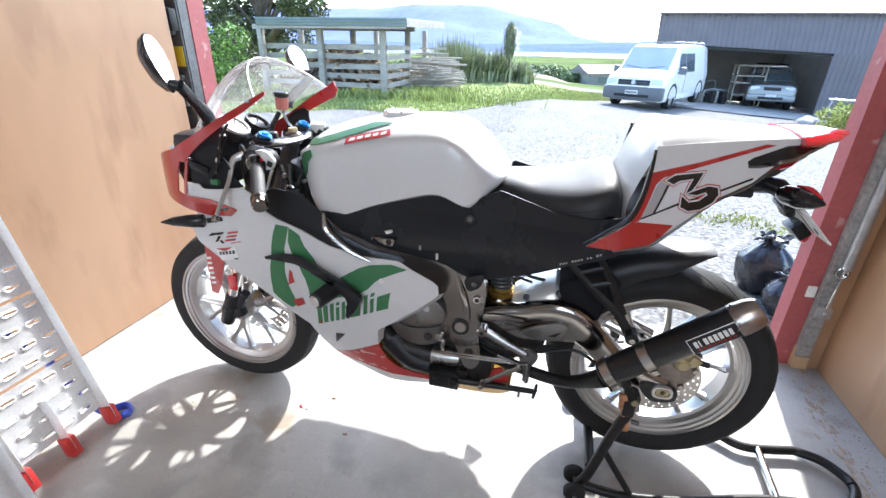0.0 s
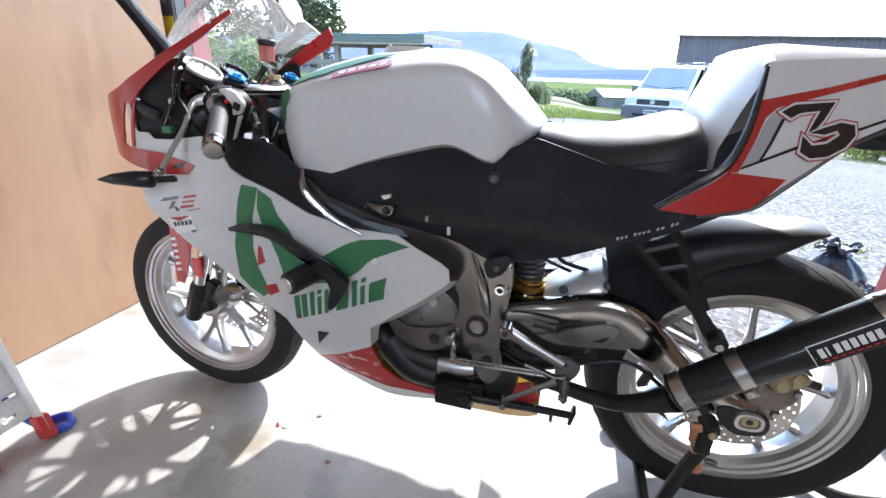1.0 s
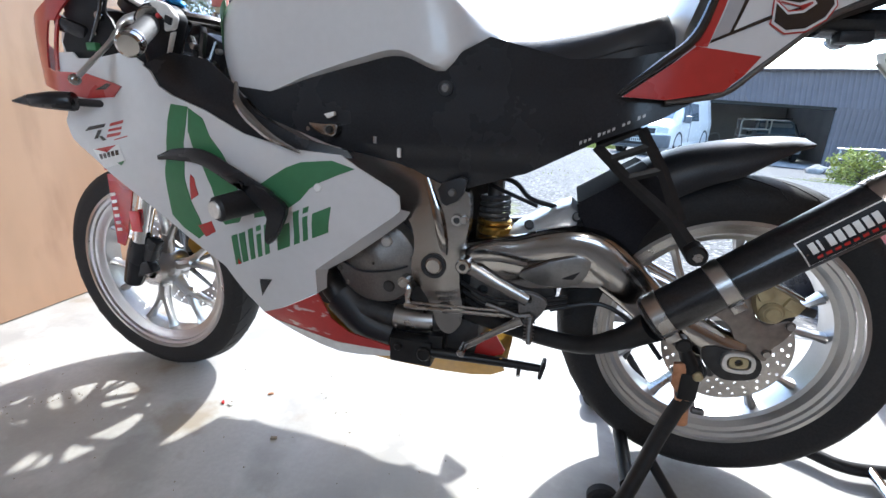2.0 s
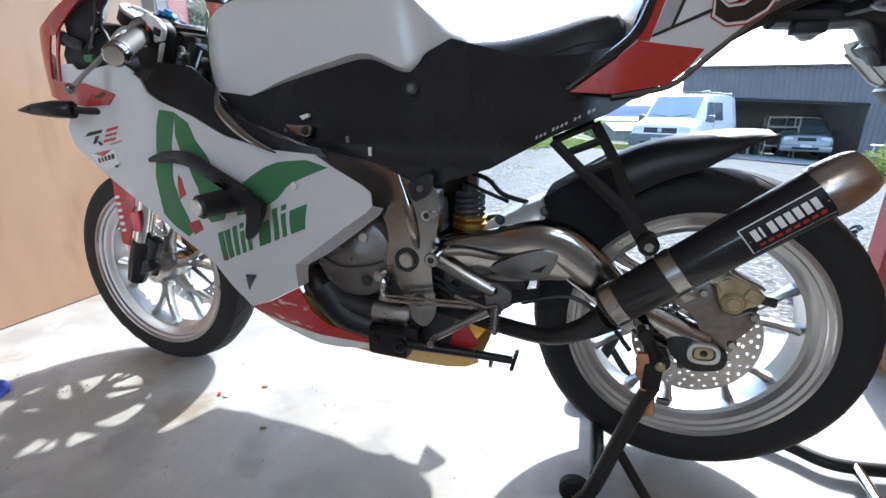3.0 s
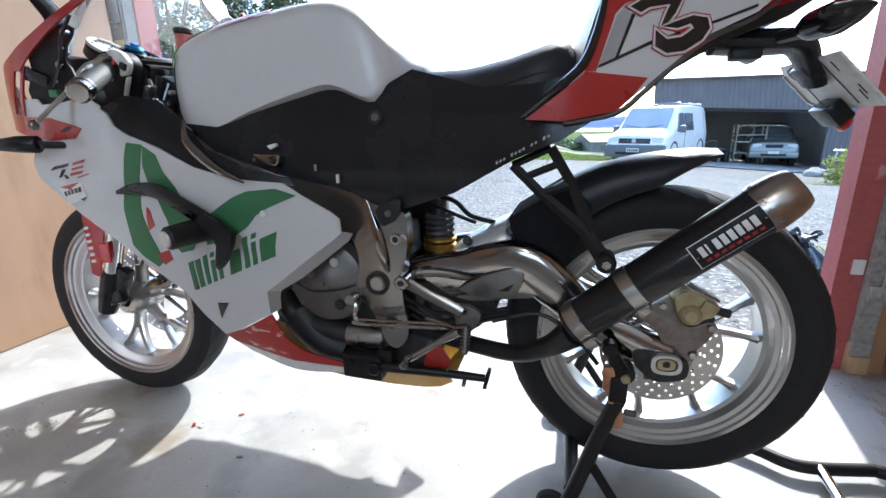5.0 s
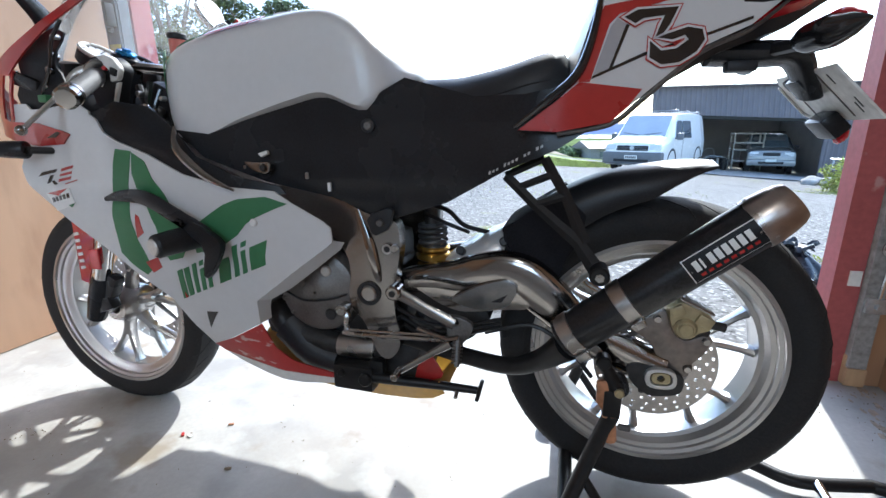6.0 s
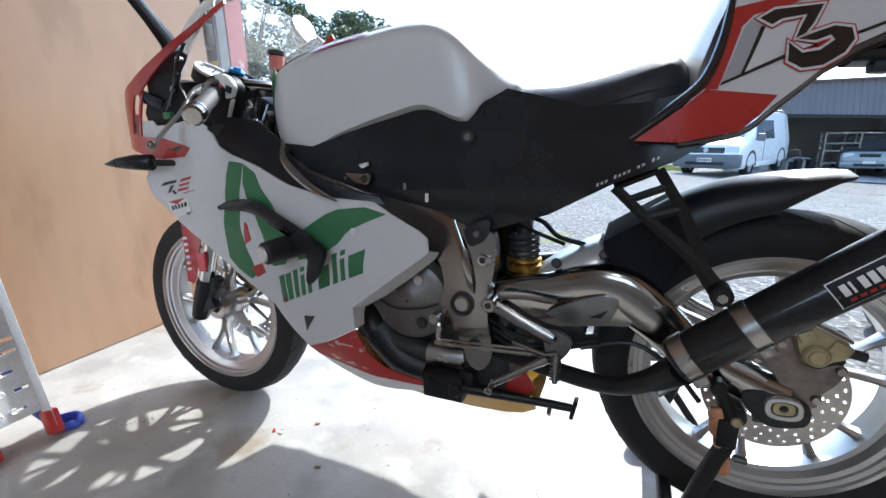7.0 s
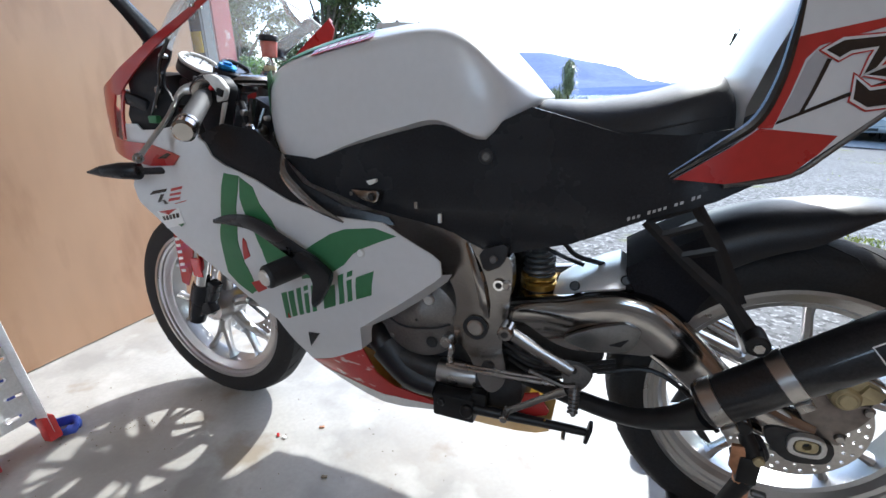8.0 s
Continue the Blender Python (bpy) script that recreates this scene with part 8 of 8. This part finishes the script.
suv = empty("suv", "silver four wheel drive car parked inside the dark barn", "car", pose(9.75, 22.5, ground_z(10.4, 21.5) + 0.04, 0, 0, -104))
rows = [(0.85, 0.40, 0.62, 0.80, 0.74, 0.60), (0.78, 0.36, 0.88, 1.00, 0.86, 0.72), (0.2, 0.34, 1.0, 1.08, 0.90, 0.76), (-0.35, 0.34, 1.02, 1.13, 0.90, 0.76), (-0.75, 0.34, 1.04, 1.50, 0.90, 0.70), (-1.05, 0.34, 1.04, 1.68, 0.90, 0.68), (-2.2, 0.34, 1.04, 1.72, 0.90, 0.68), (-3.2, 0.36, 1.04, 1.68, 0.88, 0.66), (-3.45, 0.45, 1.0, 1.2, 0.85, 0.66)]
part("body", body_loft(rows), "suv_silver", suv)
part("bumper", box(NB(), (0.80, 0, 0.50), (0.24, 1.76, 0.26), bev=0.07), "suv_silver", suv)
part("lower_grille", box(NB(), (0.925, 0, 0.50), (0.02, 0.9, 0.10), bev=0.01), "black_plastic", suv)
part("grille", box(NB(), (0.83, 0, 0.86), (0.06, 0.62, 0.14), bev=0.02), "black_plastic", suv)
part("number_plate", box(NB(), (0.935, 0, 0.60), (0.012, 0.38, 0.11)), "dirty_white", suv)
for s in (-1, 1):
    part("headlight", box(NB(), (0.76, s * 0.62, 0.87), (0.14, 0.34, 0.17), bev=0.03), "lamp_glass", suv)
    quad_pane("side_window", [(-0.55, s * 0.90, 1.08), (-2.9, s * 0.90, 1.08), (-2.8, s * 0.73, 1.56), (-1.0, s * 0.73, 1.56)], "car_glass", suv, 0.02)
    part("wing_mirror", box(NB(), (-0.45, s * 1.0, 1.15), (0.08, 0.18, 0.14), bev=0.03), "black_plastic", suv)
    for x in (0.05, -2.6):
        vehicle_wheel(x, s * 0.78, 0.35, suv)
quad_pane("windscreen", [(-0.32, -0.70, 1.14), (-0.32, 0.70, 1.14), (-1.02, 0.63, 1.66), (-1.02, -0.63, 1.66)], "car_glass", suv, 0.03)
part("roof_rack", tube(NB(), [(-1.2, -0.6, 1.78), (-2.9, -0.6, 1.78), (-2.9, 0.6, 1.78), (-1.2, 0.6, 1.78), (-1.2, -0.6, 1.78)], 0.02, 6), "black_steel", suv)


# ---- barn ----
def ribbed(bm, x0, x1, z0f, z1f, yf, pitch=0.19, depth=0.03):
    """Upright metal cladding with ribs."""
    xs, ys = [], []
    x = x0
    while x < x1 - 1e-6:
        for dx, dy in ((0, 0), (pitch * 0.55, 0), (pitch * 0.68, -depth), (pitch * 0.87, -depth)):
            if x + dx <= x1:
                xs.append(x + dx); ys.append(dy)
        x += pitch
    xs.append(x1); ys.append(0)
    vs, fs = [], []
    for x, dy in zip(xs, ys):
        for z in (z0f(x), z1f(x)):
            vs.append((x, yf(x, z) + dy, z))
    for z in (1, 0):
        for x, dy in zip(xs, ys):
            zz = (z0f(x), z1f(x))[z]
            vs.append((x, yf(x, zz) + 0.08, zz))
    n = len(xs)
    for i in range(n - 1):
        fs.append((2 * i, 2 * i + 2, 2 * i + 3, 2 * i + 1))
        fs.append((2 * n + i, 2 * n + i + 1, 3 * n + i + 1, 3 * n + i))
    add_mesh(bm, vs, fs)
    return bm


BY = 20.6
gz = lambda x: ground_z(x, BY) - 0.1
barn = empty("barn", "large dark corrugated iron barn with a wide open doorway", "barn", Matrix.Translation((0, 0, 0)))
face = lambda x, z: BY + 0.25 * max(0, z - 1.25)
part("front_cladding", ribbed(NB(), 4.48, 17.0, lambda x: 1.40 - 0.045 * (x - 4.5), lambda x: 2.50, face), "corrugated", barn, "dark ribbed metal cladding over the door")
part("front_cladding", ribbed(NB(), 10.85, 17.0, gz, lambda x: 1.40 - 0.045 * (x - 4.5), face), "corrugated", barn, "dark ribbed metal wall")
part("side_wall", box(NB(), (6.15, BY + 3.95, 0.5), (0.1, 8.2, 3.8), Matrix.Rotation(radians(-22), 3, "Z")), "corrugated", barn)
part("side_wall", box(NB(), (16.9, BY + 4.0, 0.5), (0.1, 7.6, 3.8)), "corrugated", barn)
part("back_wall", box(NB(), (12.2, BY + 7.8, 0.5), (9.4, 0.1, 3.8)), "barn_inside", barn)
part("inner_wall", box(NB(), (12.2, BY + 4.0, 0.3), (0.1, 7.4, 3.2)), "barn_inside", barn)
t = NB(); add_mesh(t, [(4.3, BY + 0.1, 2.52), (17.2, BY + 0.1, 2.52), (17.2, BY + 8, 3.0), (7.7, BY + 8, 3.0), (4.3, BY + 0.1, 2.46), (17.2, BY + 0.1, 2.46), (17.2, BY + 8, 2.94), (7.7, BY + 8, 2.94)], [(0, 1, 2, 3), (4, 7, 6, 5), (0, 4, 5, 1), (1, 5, 6, 2), (2, 6, 7, 3), (3, 7, 4, 0)])
part("roof", t, "corrugated", barn)
part("door_lintel", box(NB(), (7.7, BY + 0.12, 1.20), (6.4, 0.12, 0.14), Matrix.Rotation(radians(2.2), 3, "Y")), "black_steel", barn)
t = NB(); sheet(t, [4.6 + 0.6 * i for i in range(14)], [BY - 3.5 + 0.8 * i for i in range(15)], lambda x, y: ground_z(x, min(y, 21.5)) + 0.03)
thing("barn_floor", t, "concrete", "dusty grey apron and floor of the barn", "floor", "", "structure")
# shelves and clutter inside
rack = empty("shelf_rack", "grey metal storage rack in the barn", "shelf", Matrix.Translation((8.35, 22.6, ground_z(8.35, 22.6))))
for x in (0, 1.15):
    for y in (0, 0.5):
        part("post", box(NB(), (x, y, 0.85), (0.06, 0.06, 1.7)), "old_wood", rack)
for z in (0.45, 0.95, 1.25, 1.66):
    part("board", box(NB(), (0.575, 0.25, z), (1.2, 0.55, 0.06)), "old_wood", rack)
for k in range(16):
    x, y = random.uniform(6.0, 8.1), random.uniform(21.6, 23.6)
    z, s = ground_z(x, y), random.uniform(0.25, 0.5)
    t = NB()
    if k % 3 == 0:
        rod(t, (0, 0, 0), (0, 0, s * 1.3), s * 0.4, bev=0.02)
        nm, lb, mt = "drum", "dark steel drum stored in the barn", "black_steel"
    elif k % 3 == 1:
        box(t, (0, 0, s * 0.5), (s * 1.2, s * 0.8, s), Matrix.Rotation(k, 3, "Z"), 0.02)
        nm, lb, mt = "crate", "brown wooden crate stored in the barn", "old_wood"
    else:
        tube(t, [(-0.3, 0, 0.02), (-0.25, 0, s * 1.6), (0.25, 0.1, s * 1.8), (0.3, 0.1, 0.02)], 0.03, 8, smooth=4)
        tube(t, [(-0.28, 0, s), (0.28, 0.1, s)], 0.025, 6)
        nm, lb, mt = "metal_frame", "bent metal pipe frame stored in the barn", "galv"
    thing(nm, t, mt, lb, nm.replace("_", " "), "clutter in the barn", m=Matrix.Translation((x, y, z + 0.03)))

# rocks and a tube gate beside the barn
for x, y, r in ((8.55, 15.7, 0.28), (8.95, 15.4, 0.34), (8.25, 15.2, 0.22), (9.2, 14.8, 0.3), (8.7, 14.6, 0.2), (9.5, 14.4, 0.26)):
    t = NB(); bmesh.ops.create_icosphere(t, subdivisions=3, radius=r)
    for v in t.verts:
        v.co *= 1 + 0.35 * noise.noise(v.co * 3.5 + Vector((x, y, 0)))
        v.co.z *= 0.65
    thing("boulder", t, "rock", "pale grey boulder beside the yard", "boulder", "boulders", angle=25, m=Matrix.Translation((x, y, ground_z(x, y) + r * 0.3)))
gate = empty("tube_gate", "pale galvanised tube gate beside the barn", "gate", Matrix.Translation((8.95, 15.6, ground_z(9, 15.6))))
part("gate_frame", tube(NB(), [(-0.12, 0.05, 0.0), (0.02, 0, 0.72), (0.12, -0.1, 0.8), (1.6, -3.0, 0.86), (1.7, -3.2, 0.1)], 0.028, 8, smooth=4), "galv", gate)
for z in (0.25, 0.5):
    part("gate_rail", rod(NB(), (0.0, 0, z), (1.6, -3.05, z + 0.1), 0.018, n=8), "galv", gate)

# ---- open woodshed ----
SY = 10.9
shed = empty("woodshed", "open timber woodshed with slatted sides and a green iron roof", "woodshed", Matrix.Translation((0, 0, 0)))
for x, y in ((-7.3, SY), (-5.5, SY), (-3.7, SY), (-3.72, SY + 2.1), (-3.75, SY + 4.0), (-7.3, SY + 2.1), (-5.5, SY + 2.1), (-5.5, SY + 4.0)):
    z0 = ground_z(x, y)
    part("post", box(NB(), (x, y, (z0 + 1.58) / 2 - 0.05), (0.15, 0.15, 1.58 - z0 + 0.1), bev=0.01), "old_wood", shed)
for k in range(6):
    z = -0.12 + 0.235 * k
    for x0, x1 in ((-7.3, -5.5), (-5.5, -3.7)):
        t = NB(); box(t, ((x0 + x1) / 2, SY + 0.09, z + random.uniform(-0.02, 0.02)), (x1 - x0 + 0.1, 0.03, 0.135), Matrix.Rotation(radians(random.uniform(-0.8, 0.8)), 3, "Y"))
        part("slat", t, "old_wood", shed)
    t = NB(); box(t, (-3.64, SY + 1.05, z), (0.03, 2.1, 0.13))
    part("slat", t, "old_wood", shed)
t = NB()
vs, n = [], 90
for i in range(n):
    x = -7.05 + 4.15 * i / (n - 1)
    dz = 0.018 * math.sin(i * 2.1)
    vs += [(x, SY - 0.45, 1.72 + dz), (x, SY + 3.3, 1.80 + dz), (x, SY - 0.45, 1.705 + dz), (x, SY + 3.3, 1.785 + dz)]
add_mesh(t, vs, [(4 * i, 4 * i + 4, 4 * i + 5, 4 * i + 1) for i in range(n - 1)] + [(4 * i + 2, 4 * i + 3, 4 * i + 7, 4 * i + 6) for i in range(n - 1)] + [(4 * i, 4 * i + 2, 4 * i + 6, 4 * i + 4) for i in range(n - 1)])
part("roof", t, "green_roof", shed, "green corrugated iron roof")
t = NB()
for k in range(3):
    tube(t, [(-7.07, SY - 0.475, 1.575 + 0.065 * k), (-2.88, SY - 0.475, 1.575 + 0.065 * k)], 0.034, 8, flat=(0.5, 1.0))
part("fascia", t, "green_roof", shed, "green ribbed roof edge")
part("fascia_board", box(NB(), (-4.97, SY - 0.44, 1.52), (4.1, 0.04, 0.06)), "old_wood", shed, "pale timber under the roof edge")
part("side_fascia", box(NB(), (-2.90, SY + 1.4, 1.66), (0.03, 3.7, 0.16), Matrix.Rotation(radians(1.2), 3, "X")), "old_wood", shed, "grey side fascia board")
part("beam", box(NB(), (-5.5, SY, 1.53), (4.0, 0.10, 0.12)), "old_wood", shed)
part("beam", box(NB(), (-5.5, SY + 2.1, 1.56), (4.0, 0.10, 0.12)), "old_wood", shed)
vs, fs = [], []
for _ in range(900):
    x, y = random.uniform(-7.2, -3.8), random.uniform(SY + 0.2, SY + 2.4)
    z = ground_z(x, y) + random.uniform(0.05, 1.25) * (0.75 + 0.25 * math.sin(x * 2))
    r, L = random.uniform(0.035, 0.07), random.uniform(0.12, 0.2)
    i = len(vs)
    for yy in (-L, L):
        for k in range(5):
            a = k * 1.257 + x
            vs.append((x + r * math.cos(a), y + yy, z + r * math.sin(a)))
    fs += [tuple(i + k for k in range(5)), tuple(i + 9 - k for k in range(5))] + [(i + k, i + (k + 1) % 5, i + 5 + (k + 1) % 5, i + 5 + k) for k in range(5)]
me = bpy.data.meshes.new("firewood_stack")
me.from_pydata(vs, [], fs)
me.materials.append(M["firewood"])
tagged(new("firewood_stack", me), "split firewood stacked inside the woodshed", "firewood", "", "stuff")
vs, fs = [], []
for _ in range(520):
    x, y = random.gauss(-3.15, 0.3), random.gauss(SY + 2.9, 0.5)
    z = ground_z(x, y) + abs(random.gauss(0.35, 0.3))
    r, L, a0 = random.uniform(0.012, 0.032), random.uniform(0.2, 0.55), random.uniform(-0.9, 0.9)
    i = len(vs)
    for q in (-L, L):
        for k in range(5):
            a = k * 1.257
            vs.append((x + q * math.cos(a0) + r * math.cos(a) * math.sin(a0), y + q * math.sin(a0) + r * math.cos(a), z + r * math.sin(a)))
    fs += [tuple(i + k for k in range(5)), tuple(i + 9 - k for k in range(5))] + [(i + k, i + (k + 1) % 5, i + 5 + (k + 1) % 5, i + 5 + k) for k in range(5)]
me = bpy.data.meshes.new("branch_pile")
me.from_pydata(vs, [], fs)
me.materials.append(M["old_wood"])
tagged(new("branch_pile", me), "heap of grey branches beside the woodshed", "branch pile", "", "stuff")
t = NB(); box(t, (-4.3, SY + 0.02, ground_z(-4.3, SY) + 0.16), (0.75, 0.05, 0.13), Matrix.Rotation(radians(5), 3, "Y"), 0.03)
thing("yellow_float", t, "yellow_tape", "yellow plastic float hung on the slats", "float")
spots = []
for _ in range(2600):
    x, y = random.gauss(-4.2, 1.5), SY - abs(random.gauss(0, 0.25)) + 0.1
    spots.append((x, y, lawn_z(x, y)))
for _ in range(2200):
    x, y = random.gauss(-3.0, 0.5), random.gauss(SY + 1.6, 0.8)
    spots.append((x, y, lawn_z(x, y)))
tufts("long_grass", spots, "blades", "long green grass round the shed posts", (0.08, 0.28), 0.014, 0.5)
